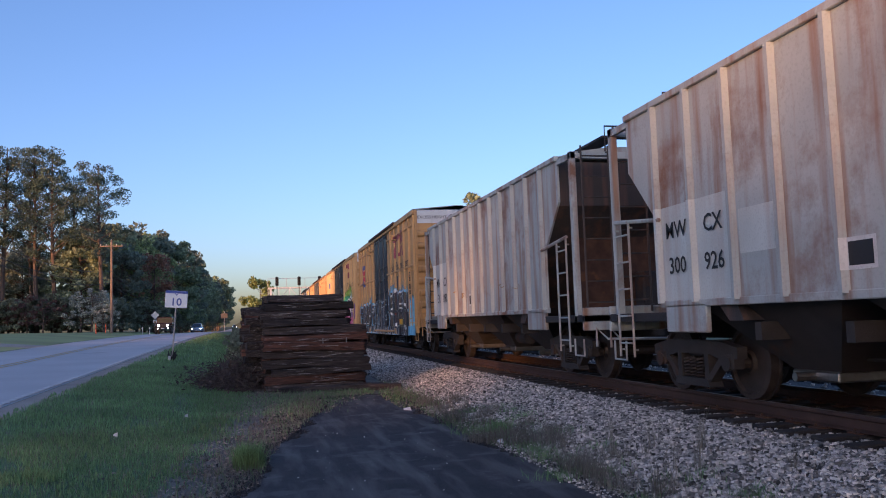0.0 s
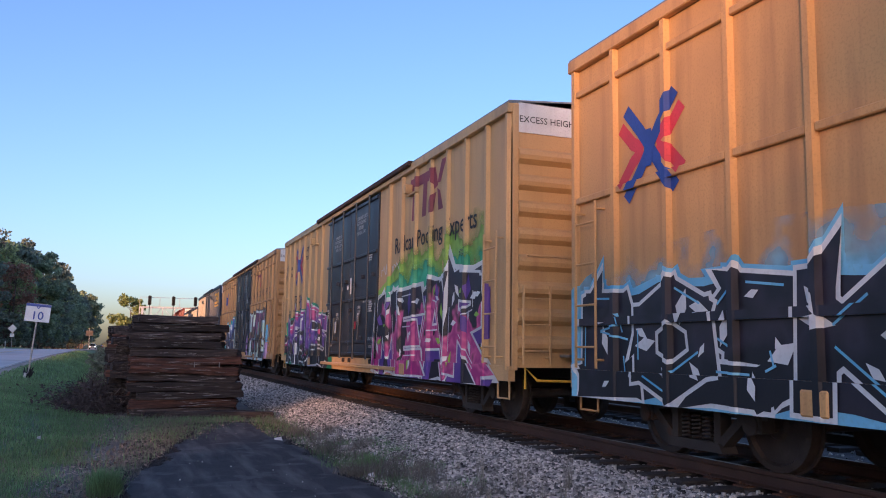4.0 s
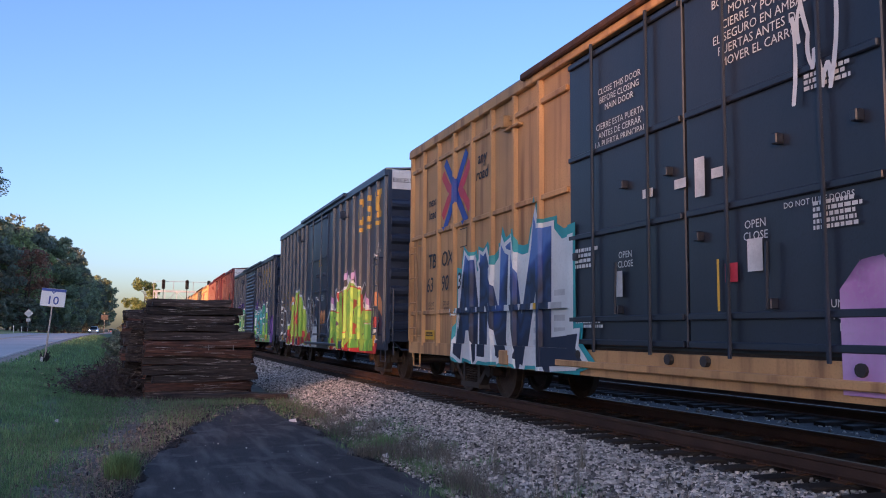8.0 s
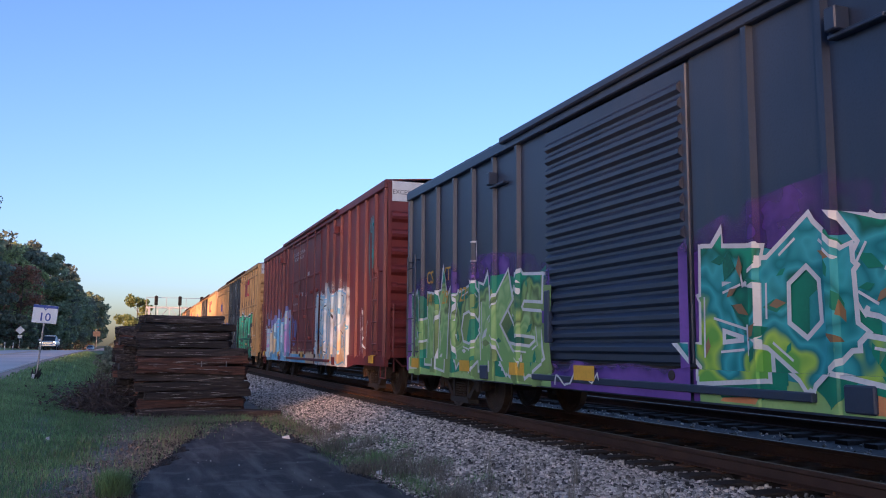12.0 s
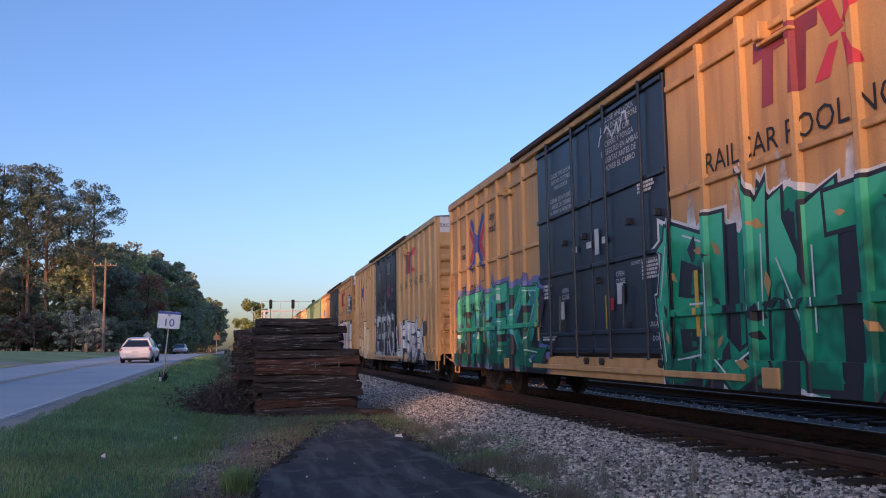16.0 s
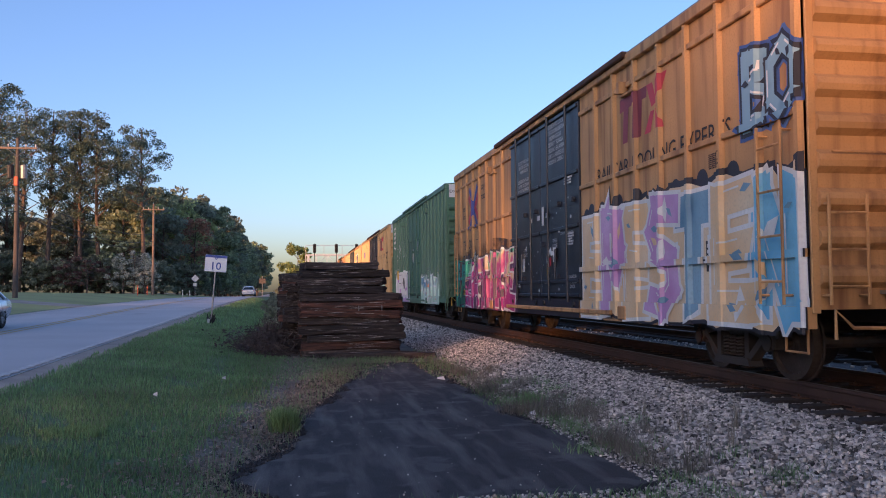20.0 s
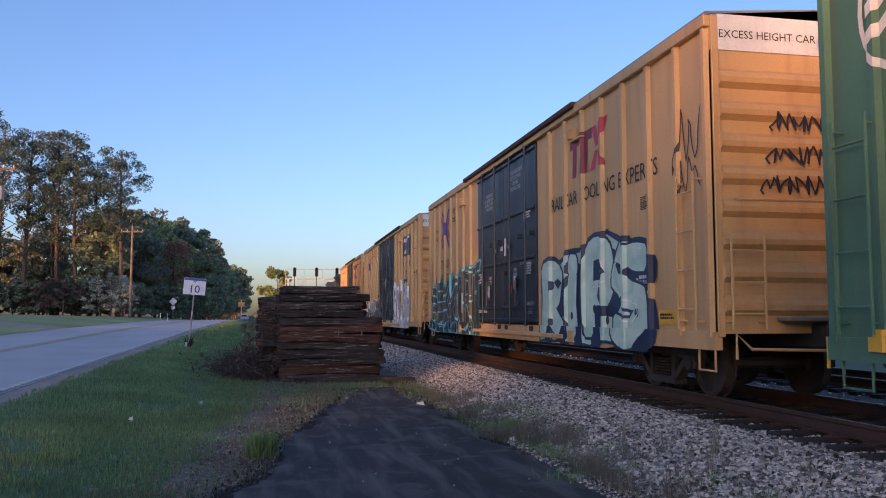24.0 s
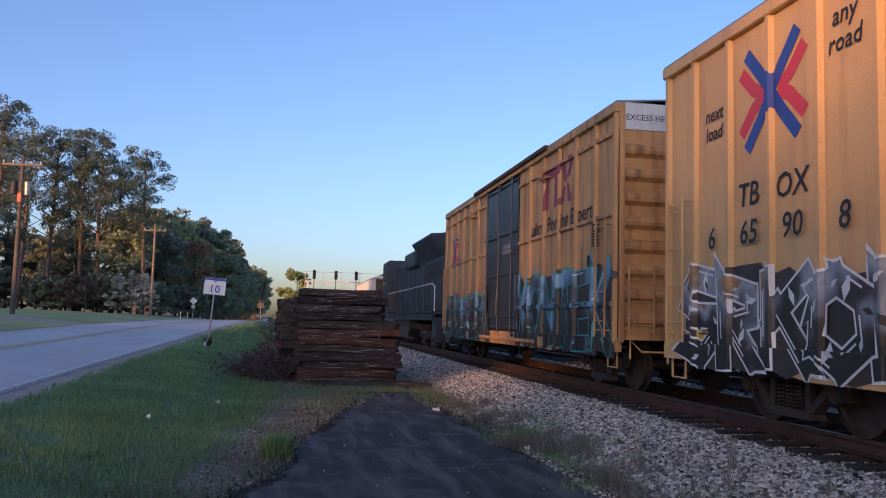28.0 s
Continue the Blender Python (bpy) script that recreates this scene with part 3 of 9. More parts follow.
def put_text(parent, body, u, z, size, material, L, off=0.012, hw=1.5, align="CENTER", slant=0.0, bold=0.0, space=1.0, name="lettering"):
    """Words on the near side: u runs from the far end of the car towards the camera."""
    me = cached(("text", body, size, align, slant, bold, space, material.name), lambda: with_mat(lettering(body, size, align, slant, bold, space), material))
    ob = part(name, me, None, parent)
    ob.matrix_local = Matrix(((0, 0, -1, -hw - off), (-1, 0, 0, L / 2 - u), (0, 1, 0, z), (0, 0, 0, 1)))
    return ob


def with_mat(me, m):
    me.materials.append(m)
    return me


# -- sprayed lettering --
# each letter: open lines of (x, y) in a unit cell
GLYPHS = {
    "A": [((0, 0), (0.42, 1)), ((0.42, 1), (0.62, 1), (1, 0)), ((0.2, 0.36), (0.8, 0.36))],
    "B": [((0.1, 0), (0.1, 1)), ((0.1, 1), (0.8, 0.95), (0.85, 0.68), (0.2, 0.54)), ((0.2, 0.54), (0.95, 0.42), (0.9, 0.05), (0.1, 0))],
    "C": [((1, 0.85), (0.7, 1), (0.15, 0.9), (0, 0.5), (0.15, 0.1), (0.7, 0), (1, 0.15))],
    "D": [((0.1, 0), (0.1, 1)), ((0.1, 1), (0.7, 0.92), (0.95, 0.5), (0.7, 0.08), (0.1, 0))],
    "E": [((0.1, 0), (0.1, 1)), ((0.1, 1), (1, 1)), ((0.1, 0.5), (0.85, 0.5)), ((0.1, 0), (1, 0))],
    "F": [((0.1, 0), (0.1, 1)), ((0.1, 1), (1, 1)), ((0.1, 0.5), (0.85, 0.52))],
    "G": [((1, 0.9), (0.2, 1), (0, 0.5), (0.15, 0), (0.9, 0.02), (0.95, 0.45), (0.55, 0.45))],
    "H": [((0.06, 0), (0.06, 1)), ((0.94, 0), (0.94, 1)), ((0.06, 0.48), (0.94, 0.52))],
    "I": [((0.5, 0), (0.5, 0.72)), ((0.5, 0.92), (0.52, 1.0))],
    "K": [((0.1, 0), (0.12, 1)), ((0.15, 0.42), (0.95, 1)), ((0.35, 0.6), (1, 0))],
    "L": [((0.1, 1), (0.12, 0), (1, 0.02))],
    "M": [((0, 0), (0.12, 1)), ((0.12, 1), (0.5, 0.3), (0.85, 1)), ((0.85, 1), (1, 0))],
    "N": [((0.05, 0), (0.08, 1)), ((0.08, 1), (0.9, 0.02)), ((0.9, 0), (0.95, 1))],
    "O": [((0.5, 1), (0.05, 0.75), (0.05, 0.25), (0.5, 0), (0.95, 0.25), (0.95, 0.75), (0.5, 1))],
    "P": [((0.1, 0), (0.1, 1)), ((0.1, 1), (0.85, 0.95), (0.95, 0.62), (0.8, 0.42), (0.15, 0.42))],
    "R": [((0.08, 0), (0.1, 1)), ((0.1, 1), (0.9, 0.92), (0.88, 0.6), (0.2, 0.48)), ((0.4, 0.5), (1, 0))],
    "S": [((1, 0.92), (0.3, 1), (0.02, 0.74), (0.3, 0.54), (0.85, 0.46), (0.95, 0.16), (0.6, 0), (0, 0.06))],
    "T": [((0, 0.96), (1, 1)), ((0.5, 0.96), (0.5, 0))],
    "U": [((0.05, 1), (0.08, 0.15), (0.5, 0), (0.9, 0.12), (0.95, 1))],
    "V": [((0, 1), (0.45, 0)), ((0.45, 0), (1, 1))],
    "X": [((0, 0), (1, 1)), ((0, 1), (1, 0))],
    "Y": [((0, 1), (0.5, 0.48)), ((1, 1), (0.5, 0.48)), ((0.5, 0.5), (0.46, 0))],
    "Z": [((0, 1), (0.95, 0.95), (0.05, 0.05), (1, 0))],
}


def spray_letters(word, u0, u1, low, top, rng, wild, thick, lap):
    """Strokes (p, q, width) of a row of fat letters; low(t) and top(t) give the lines that hold them."""
    out, n = [], len(word)
    w = (u1 - u0) / n
    for k, ch in enumerate(word):
        ax, bx = u0 + k * w - lap * w + 0.5 * thick * w, u0 + (k + 1) * w + lap * w - 0.5 * thick * w
        mid = (k + 0.5) / n
        lo, hi = low(mid) + 0.5 * thick * w, top(mid) - 0.5 * thick * w
        lo, hi = lo + rng.uniform(0, wild) * (hi - lo), hi - rng.uniform(-wild, wild) * (hi - lo)
        pts, strokes = {}, []

        def jit(x, y):
            key = (x, y)
            if key not in pts:
                pts[key] = (ax + (bx - ax) * (x + rng.uniform(-wild, wild)), lo + (hi - lo) * (y + rng.uniform(-wild, wild) * 0.7))
            return pts[key]
        for line in GLYPHS[ch]:
            g = thick * w * rng.uniform(0.85, 1.1)
            for a, b in zip(line, line[1:]):
                strokes.append((jit(*a), jit(*b), g * rng.uniform(0.92, 1.08)))
        out.append(strokes)
    return out


def slab(p, q, w, grow=0.0):
    """A straight stroke with square, slightly skewed ends."""
    d = Vector((q[0] - p[0], q[1] - p[1]))
    if d.length < 1e-4:
        d = Vector((0.01, 0))
    n = d.normalized()
    s = Vector((-n.y, n.x)) * (w / 2 + grow)
    e = n * (w * 0.42 + grow)
    k = n * (w * 0.22 * math.sin(23 * p[0] + 11 * q[1]))
    a, b = Vector(p) - e, Vector(q) + e
    return [(a - s)[:], (b - s - k)[:], (b + s + k)[:], (a + s)[:]]


def spike(p, q, w, reach, side, grow=0.0):
    """A bent point that runs out of a stroke's end."""
    d = Vector((q[0] - p[0], q[1] - p[1]))
    n = d.normalized() if d.length > 1e-4 else Vector((1, 0))
    s = Vector((-n.y, n.x))
    c = Vector(q)
    tip = c + n * (reach + 2.2 * grow) + s * side * (0.55 * reach)
    return [(c - s * (w / 2 + grow))[:], tip[:], (c + s * (w / 2 + grow))[:], (c - n * (0.3 * w))[:]]


def stroke_quad(p, q, w, grow=0.0, taper=1.0):
    d = Vector((q[0] - p[0], q[1] - p[1]))
    if d.length < 1e-4:
        d = Vector((0.01, 0))
    n = d.normalized()
    s = Vector((-n.y, n.x)) * (w / 2 + grow)
    e = n * (w * 0.30 + grow)
    a, b = Vector(p) - e, Vector(q) + e
    return [(a - s)[:], (b - s * taper)[:], (b + s * taper)[:], (a + s)[:]]


def blob(p, q, w, grow=0.0):
    """A fat stroke with softened ends and a slight bow."""
    d = Vector((q[0] - p[0], q[1] - p[1]))
    if d.length < 1e-4:
        d = Vector((0.01, 0))
    n, ln = d.normalized(), d.length
    s = Vector((-n.y, n.x))
    bow = 0.10 * ln * math.sin(17.0 * p[0] + 29.0 * q[1])
    half = w / 2 + grow
    thin = 0.72 + 0.25 * math.sin(11.0 * p[1] + 7.0 * q[0])
    e = w * 0.30 + grow
    up, lo = [], []
    for t, k in ((-e, 0.55), (-0.5 * e, 0.93), (0.25 * ln, 1.0), (0.5 * ln, 0.95), (0.75 * ln, 0.5 + 0.5 * thin), (ln + 0.5 * e, 0.93 * thin), (ln + e, 0.55 * thin)):
        f = min(1, max(0, t / ln))
        c = Vector(p) + n * t + s * (4 * bow * f * (1 - f))
        up.append((c + s * half * k)[:])
        lo.append((c - s * half * k)[:])
    return lo + up[::-1]


def disc(c, r, n=14, sq=1.0):
    return [(c[0] + r * math.cos(6.2832 * k / n), c[1] + sq * r * math.sin(6.2832 * k / n)) for k in range(n)]


def clip(poly, k, lo, hi):
    for s, lim in ((1, lo), (-1, hi)):
        out = []
        for a, b in zip(poly, poly[1:] + poly[:1]):
            da, db = s * (a[k] - lim), s * (b[k] - lim)
            if da >= 0:
                out.append(a)
            if da * db < 0:
                f = da / (da - db)
                out.append((a[0] + f * (b[0] - a[0]), a[1] + f * (b[1] - a[1])))
        poly = out
        if len(poly) < 3:
            return []
    return poly


SMALL_MARKS = {"letter_highlight": "thin spray highlights on the letters", "letter_facet": "dark facets sprayed on the letters",
               "sprayed_shard": "small sprayed shards of colour", "small_print": "rows of fine stencilled print", "scrawl": "quick spray scrawl",
               "sprayed_band": "short grey sprayed bands"}


class Side:
    """The near side of a car, with its posts and ribs, on which flat paint is laid piece by piece."""

    def __init__(self, car, L, hw, posts, ribs, zlim, depth, half=0.055):
        self.car, self.L, self.hw, self.zlim = car, L, hw, zlim
        cuts = sorted(posts)
        self.ub, last = [], 0.0
        for p in cuts:
            self.ub += [(last, p - half, 0.0, 0.0), (p - half, p - half + 0.02, 0.0, depth), (p - half + 0.02, p + half - 0.02, depth, depth), (p + half - 0.02, p + half, depth, 0.0)]
            last = p + half
        self.ub.append((last, L, 0.0, 0.0))
        self.zb, last = [], zlim[0]
        for z in sorted(ribs):
            self.zb += [(last, z - 0.045, 0.0), (z - 0.045, z + 0.045, depth * 0.8)]
            last = z + 0.045
        self.zb.append((last, zlim[1], 0.0))
        self.calls = 0

    def paint(self, polys, layer, material, name="sprayed_paint", label=""):
        m = MB()
        self.calls += 1
        for i, poly in enumerate(polys):
            us = [p[0] for p in poly]
            zs = [p[1] for p in poly]
            lift = 0.004 + 0.0034 * layer + 0.00012 * (i % 26) + 0.000011 * (self.calls % 10)
            for a, b, o, o1 in self.ub:
                if b <= min(us) or a >= max(us) or b <= a:
                    continue
                pu = clip(poly, 0, a, b)
                if not pu:
                    continue
                for c, d, oz in self.zb:
                    if d <= min(zs) or c >= max(zs) or d <= c:
                        continue
                    q = clip(pu, 1, c, d)
                    if q:
                        m.poly([(-self.hw - max(o + (o1 - o) * (u - a) / (b - a), oz) - lift, self.L / 2 - u, z) for u, z in q][::-1])
        if not m.f:
            return None
        ob = part(name, m, material, self.car, label)
        if len(polys) > 1 and name in SMALL_MARKS:
            tagged(ob, label or SMALL_MARKS[name], kind="stuff")
        return ob

    def piece(self, word, u0, u1, z0, z1, seed, fills, line, outer=None, back=None, cloud=None, shade=None, shine=None, chips=(),
              style="wild", wild=0.05, thick=0.30, edge=0.045, rim=0.085, lap=0.10, rise=0.0, arch=0.0, peak=0.5, drips=0, spikes=0.5, each=False):
        """One sprayed piece: soft cloud, ragged backing, dropped shadow, rim, letters with gradient fills, then lights and chips on top."""
        rng = random.Random(seed)
        h = z1 - z0

        def top(q):
            return z1 - rise * (1 - q) - arch * h * abs((q - peak) / (peak if q < peak else 1 - peak)) ** 1.2
        letters = spray_letters(word, u0, u1, lambda q: z0, top, rng, wild, thick, lap)
        shape = blob if style == "bubble" else slab
        if cloud:
            soft = mist(cloud, z0 + 0.6 * h, z1 + 0.5)
            pol, n = [], 24
            for k in range(n):
                a, b = u0 - 0.25 + (u1 - u0 + 0.5) * k / n, u0 - 0.25 + (u1 - u0 + 0.5) * (k + 1) / n
                ta, tb = (top(q / n) + 0.45 * math.sin(math.pi * q / n) ** 0.5 for q in (k, k + 1))
                pol.append([(a, z0 - 0.05), (b, z0 - 0.05), (b, tb), (a, ta)])
            self.paint(pol, 0, soft, label="cloud of sprayed background colour")
        if back:                                         # a ragged shape that fills the gaps between the letters
            n = 3 * len(word) + 1
            us = [u0 + (u1 - u0) * (k + rng.uniform(-0.3, 0.3) * (0 < k < n)) / n for k in range(n + 1)]
            zs = [top(k / n) + h * (rng.uniform(-0.14, 0.05) if style != "bubble" else rng.uniform(-0.10, -0.02)) for k in range(n + 1)]
            lo = [z0 + rng.uniform(-0.03, 0.10) for k in range(n + 1)]
            if outer:
                self.paint([[(us[k] - 0.06, lo[k] - 0.05), (us[k + 1] + 0.06, lo[k + 1] - 0.05), (us[k + 1] + 0.06, zs[k + 1] + rim), (us[k] - 0.06, zs[k] + rim)] for k in range(n)], 1, outer)
            self.paint([[(us[k], lo[k]), (us[k + 1], lo[k + 1]), (us[k + 1], zs[k + 1]), (us[k], zs[k])] for k in range(n)], 2, back, "sprayed_backing")
        ends = []
        for l in letters:
            ends.append([(q, p, w, rng.uniform(0.5, 1.3) * w, rng.choice((-1, 1))) for q, p, w in (l[0], l[-1]) if rng.random() < spikes] +
                        [(p, q, w, rng.uniform(0.5, 1.5) * w, rng.choice((-1, 1))) for p, q, w in (l[-1],) if rng.random() < spikes])
        if outer:
            self.paint([shape(p, q, w, rim) for l in letters for p, q, w in l] + [spike(*e, grow=rim) for g in ends for e in g], 1, outer)
        if shade:                                        # the letters' thickness, thrown down and to one side
            d = 0.20 * (u1 - u0) / len(word) * thick / 0.3
            self.paint([shape((p[0] + d, p[1] - 0.6 * d), (q[0] + d, q[1] - 0.6 * d), w) for l in letters for p, q, w in l], 3, shade, "letter_shadow")
        fill = faded(fills)
        for i, l in enumerate(letters):                  # each letter laps over the last one
            lay = 4 + 2 * (i % 2)
            self.paint([shape(p, q, w, edge) for p, q, w in l] + [spike(*e, grow=edge) for e in ends[i]], lay, line, "letter_outline")
            self.paint([shape(p, q, w) for p, q, w in l] + [spike(*e) for e in ends[i]], lay + 1, fills[i % len(fills)] if each else fill, "sprayed_letter")
        lights, darks, bits = [], [], [[] for c in chips]
        for l in letters:
            for p, q, w in l:
                d = Vector((q[0] - p[0], q[1] - p[1]))
                if d.length < 0.12:
                    continue
                n = d.normalized()
                s = Vector((-n.y, n.x))
                if s.x > 0.2 or s.y < -0.7:
                    s = -s
                P = Vector(p)
                if rng.random() < 0.75:
                    a, b = rng.uniform(0.05, 0.3), rng.uniform(0.6, 0.95)
                    o = s * w * 0.30
                    lights.append(stroke_quad((P + d * a + o)[:], (P + d * b + o)[:], 0.024))
                if rng.random() < 0.6:
                    a = rng.uniform(0.15, 0.7)
                    c = P + d * a
                    darks.append([(c - s * w * 0.5)[:], (c + n * w * rng.uniform(0.2, 0.5) - s * w * 0.1)[:], (c + n * w * 0.12 + s * w * 0.45)[:], (c - n * w * 0.1)[:]])
                for b in bits:
                    if rng.random() < 0.55:
                        a = rng.random()
                        c, r, g = P + d * a + s * w * rng.uniform(-0.2, 0.2), w * rng.uniform(0.22, 0.42), rng.uniform(0, 6.28)
                        b.append([(c.x + r * (1.0, 0.45, 0.8, 0.3)[k] * math.cos(g + 1.571 * k), c.y + r * (1.0, 0.45, 0.8, 0.3)[k] * math.sin(g + 1.571 * k)) for k in range(4)])
        if shine:
            self.paint(lights, 8, shine, "letter_highlight")
            self.paint(darks[0::2], 8, shade or line, "letter_facet")
        for b, c in zip(bits, chips):
            self.paint(b, 8, c, "sprayed_shard")
        if drips:
            pol = []
            for k in range(drips):
                u, t = rng.uniform(u0, u1), rng.uniform(z0 + 0.1, z1)
                pol.append([(u, t), (u + 0.022, t), (u + 0.012, max(0.62, t - rng.uniform(0.2, 0.7)))])
            self.paint(pol, 8, line)

    def wash(self, u0, u1, z0, z1, material, seed, n=9, fade=0.4):
        """A loose wash of paint along the sill whose top edge dies away."""
        rng = random.Random(seed)
        us = [u0 + (u1 - u0) * k / n for k in range(n + 1)]
        zs = [z1 - rng.uniform(0, 0.25) * (z1 - z0) for k in us]
        self.paint([[(us[k], z0), (us[k + 1], z0), (us[k + 1], zs[k + 1]), (us[k], zs[k])] for k in range(n)], 0, mist(material, z1 - fade, z1 + 0.1), "sprayed_cloud")

    def scribble(self, u, z, w, h, seed, material, strokes=9, thick=0.035):
        rng = random.Random(seed)
        p, pol = (u, z), []
        for k in range(strokes):
            q = (u + w * (k + rng.random()) / strokes, z + h * rng.random())
            pol.append(blob(p, q, thick))
            p = q
        self.paint(pol, 7, material, "scrawl", "quick spray scrawl")

    def panel(self, u0, u1, z0, z1, material, name="sticker", layer=3):
        return self.paint([[(u0, z0), (u1, z0), (u1, z1), (u0, z1)]], layer, material, name)

    def bars(self, u, z, rows, width, size, material, seed=1, layer=3):
        """Small print too fine to read: rows of short bars."""
        rng, pol = random.Random(seed), []
        for r in range(rows):
            x = u
            while x < u + width * rng.uniform(0.75, 1.0):
                w = rng.uniform(0.5, 2.0) * size
                pol.append([(x, z - r * size * 1.5), (x + w, z - r * size * 1.5), (x + w, z - r * size * 1.5 + size), (x, z - r * size * 1.5 + size)])
                x += w + size * 0.4
        self.paint(pol, layer, material, "small_print")

    def text(self, body, u, z, size, material, **k):
        return put_text(self.car, body, u, z, size, material, self.L, hw=self.hw, off=k.pop("off", 0.016), **k)

    def x_logo(self, u, z, s):
        """The crossed blue and red arrows, bent in towards a knot in the middle."""
        k = s / 2
        for dx in (-1, 1):
            for dz in (-1, 1):
                bend = [(0.86, 0.98), (0.36, 0.45), (0.10, 0.14)]
                self.paint([stroke_quad((u + dx * a * k, z + dz * b * k), (u + dx * c * k, z + dz * d * k), 0.30 * k) for (a, b), (c, d) in zip(bend, bend[1:])],
                           2, LOGO_BLUE, "emblem", "blue arrow of the crossed emblem")
                bend = [(1.08, 0.62), (0.66, 0.22), (0.34, 0.04)]
                self.paint([stroke_quad((u + dx * a * k, z + dz * b * k), (u + dx * c * k, z + dz * d * k), 0.30 * k) for (a, b), (c, d) in zip(bend, bend[1:])],
                           1, LOGO_RED, "emblem", "red arrow of the crossed emblem")
        self.paint([[(u - 0.2 * k, z - 0.42 * k), (u + 0.06 * k, z - 0.42 * k), (u + 0.16 * k, z), (u + 0.06 * k, z + 0.42 * k), (u - 0.2 * k, z + 0.42 * k)]], 3, LOGO_BLUE, "emblem", "blue knot of the crossed emblem")

    def bar_logo(self, u, z, s, m1, m2):
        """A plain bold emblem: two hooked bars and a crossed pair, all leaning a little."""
        h = s
        lean = lambda x, y: (u + 1.12 * h * x + 0.10 * h * y, z + h * y)
        for pts in ([(0.0, 1.0), (0.62, 1.0), (0.62, 0.76), (0.0, 0.70)], [(0.20, 0.8), (0.44, 0.8), (0.44, 0.0), (0.20, 0.0)],
                    [(0.62, 1.0), (1.28, 1.0), (1.28, 0.76), (0.62, 0.76)], [(0.84, 0.8), (1.08, 0.8), (1.08, 0.0), (0.84, 0.0)]):
            self.paint([[lean(*p) for p in pts]], 1, m1, "emblem", "faded bar of the emblem")
        for pts in ([(1.26, 1.0), (1.52, 1.0), (1.72, 0.56), (1.52, 0.50)], [(1.68, 0.50), (1.84, 0.42), (2.06, 0.0), (1.80, 0.0)],
                    [(1.86, 1.08), (2.12, 1.08), (1.84, 0.60), (1.68, 0.62)], [(1.48, 0.42), (1.64, 0.42), (1.50, 0.0), (1.24, 0.0)]):
            self.paint([[lean(*p) for p in pts]], 1, m2, "emblem", "faded crossed stroke of the emblem")


def ladder(name, parent, material, origin, along, w, z0, z1, rungs, out):
    """Two stiles and round rungs; along: the unit step between the stiles; out: where it stands off to."""
    o, a, q = Vector(origin), Vector(along), Vector(out)
    m = MB()
    for s in (0, w):
        p = o + a * s + q
        m.cyl(p + Vector((0, 0, z0)), p + Vector((0, 0, z1)), 0.018, 6)
        for z in (z0 + 0.1, z1 - 0.1):
            m.cyl(p + Vector((0, 0, z)), p - q + Vector((0, 0, z)), 0.015, 5)
    lad = part(name, m, material, parent)
    for k in range(rungs):
        z = z0 + (z1 - z0) * (k + 0.5) / rungs
        part("rung", MB().cyl(o + q + Vector((0, 0, z)), o + a * w + q + Vector((0, 0, z)), 0.014, 6), material, lad)
    return lad


def running_gear(car, L, inset, colour=UNDER, step=None):
    part("centre_sill", MB().box(-0.22, 0.22, -L / 2 - 0.3, L / 2 + 0.3, 0.72, 1.02, 0.02), UNDER, car)
    for y in (-L / 2 + inset, L / 2 - inset):
        truck(car, y)
    for y in np.linspace(-L / 2 + inset + 2, L / 2 - inset - 2, 5):
        part("cross_bearer", MB().box(-1.38, 1.38, y - 0.06, y + 0.06, 0.78, 0.98), UNDER, car)
    part("brake_rod", MB().cyl((-0.5, -L / 2 + inset, 0.55), (-0.5, L / 2 - inset, 0.55), 0.02, 6).cyl((0.4, -L / 2 + inset, 0.6), (0.4, L / 2 - inset, 0.6), 0.02, 6), UNDER, car)
    part("air_tank", MB().cyl((0.65, 0.8, 0.62), (0.65, 2.2, 0.62), 0.2, 12), UNDER, car)
    part("brake_cylinder", MB().cyl((-0.7, -1.5, 0.66), (-0.7, -0.8, 0.66), 0.16, 12).cyl((-0.7, -0.8, 0.66), (-0.7, -0.2, 0.66), 0.03, 6), UNDER, car)
    for s in (-1, 1):
        y = s * (L / 2)
        c = part("coupler", MB().box(-0.11, 0.11, min(y, y + s * 0.75), max(y, y + s * 0.75), 0.74, 0.92, 0.02), UNDER, car, "dark cast coupler")
        part("knuckle", MB().box(-0.2, 0.14, min(y + s * 0.72, y + s * 0.96), max(y + s * 0.72, y + s * 0.96), 0.68, 0.98, 0.05), RUSTIRON, c)
        part("air_hose", MB().rod([(0.35, y + s * 0.3, 0.8), (0.36, y + s * 0.6, 0.5), (0.3, y + s * 0.9, 0.42)], 0.028, 6), UNDER, car)
        part("uncoupling_lever", MB().rod([(-1.38, y + s * 0.22, 0.60), (-1.38, y + s * 0.22, 0.90), (-1.2, y + s * 0.25, 0.72), (-0.2, y + s * 0.35, 0.70), (-0.05, y + s * 0.6, 0.95)], 0.02, 6),
             PLACARD if len(CARS) in (1, 9) else step or UNDER, car, "thin bent uncoupling lever")
        for sx in (-1, 1):
            a, b = y - s * 0.12, y - s * 0.52
            part("sill_step", MB().rod([(sx * 1.47, a, 0.72), (sx * 1.47, a, 0.44), (sx * 1.47, b, 0.44), (sx * 1.47, b, 0.72)], 0.016, 6), step or UNDER, car)


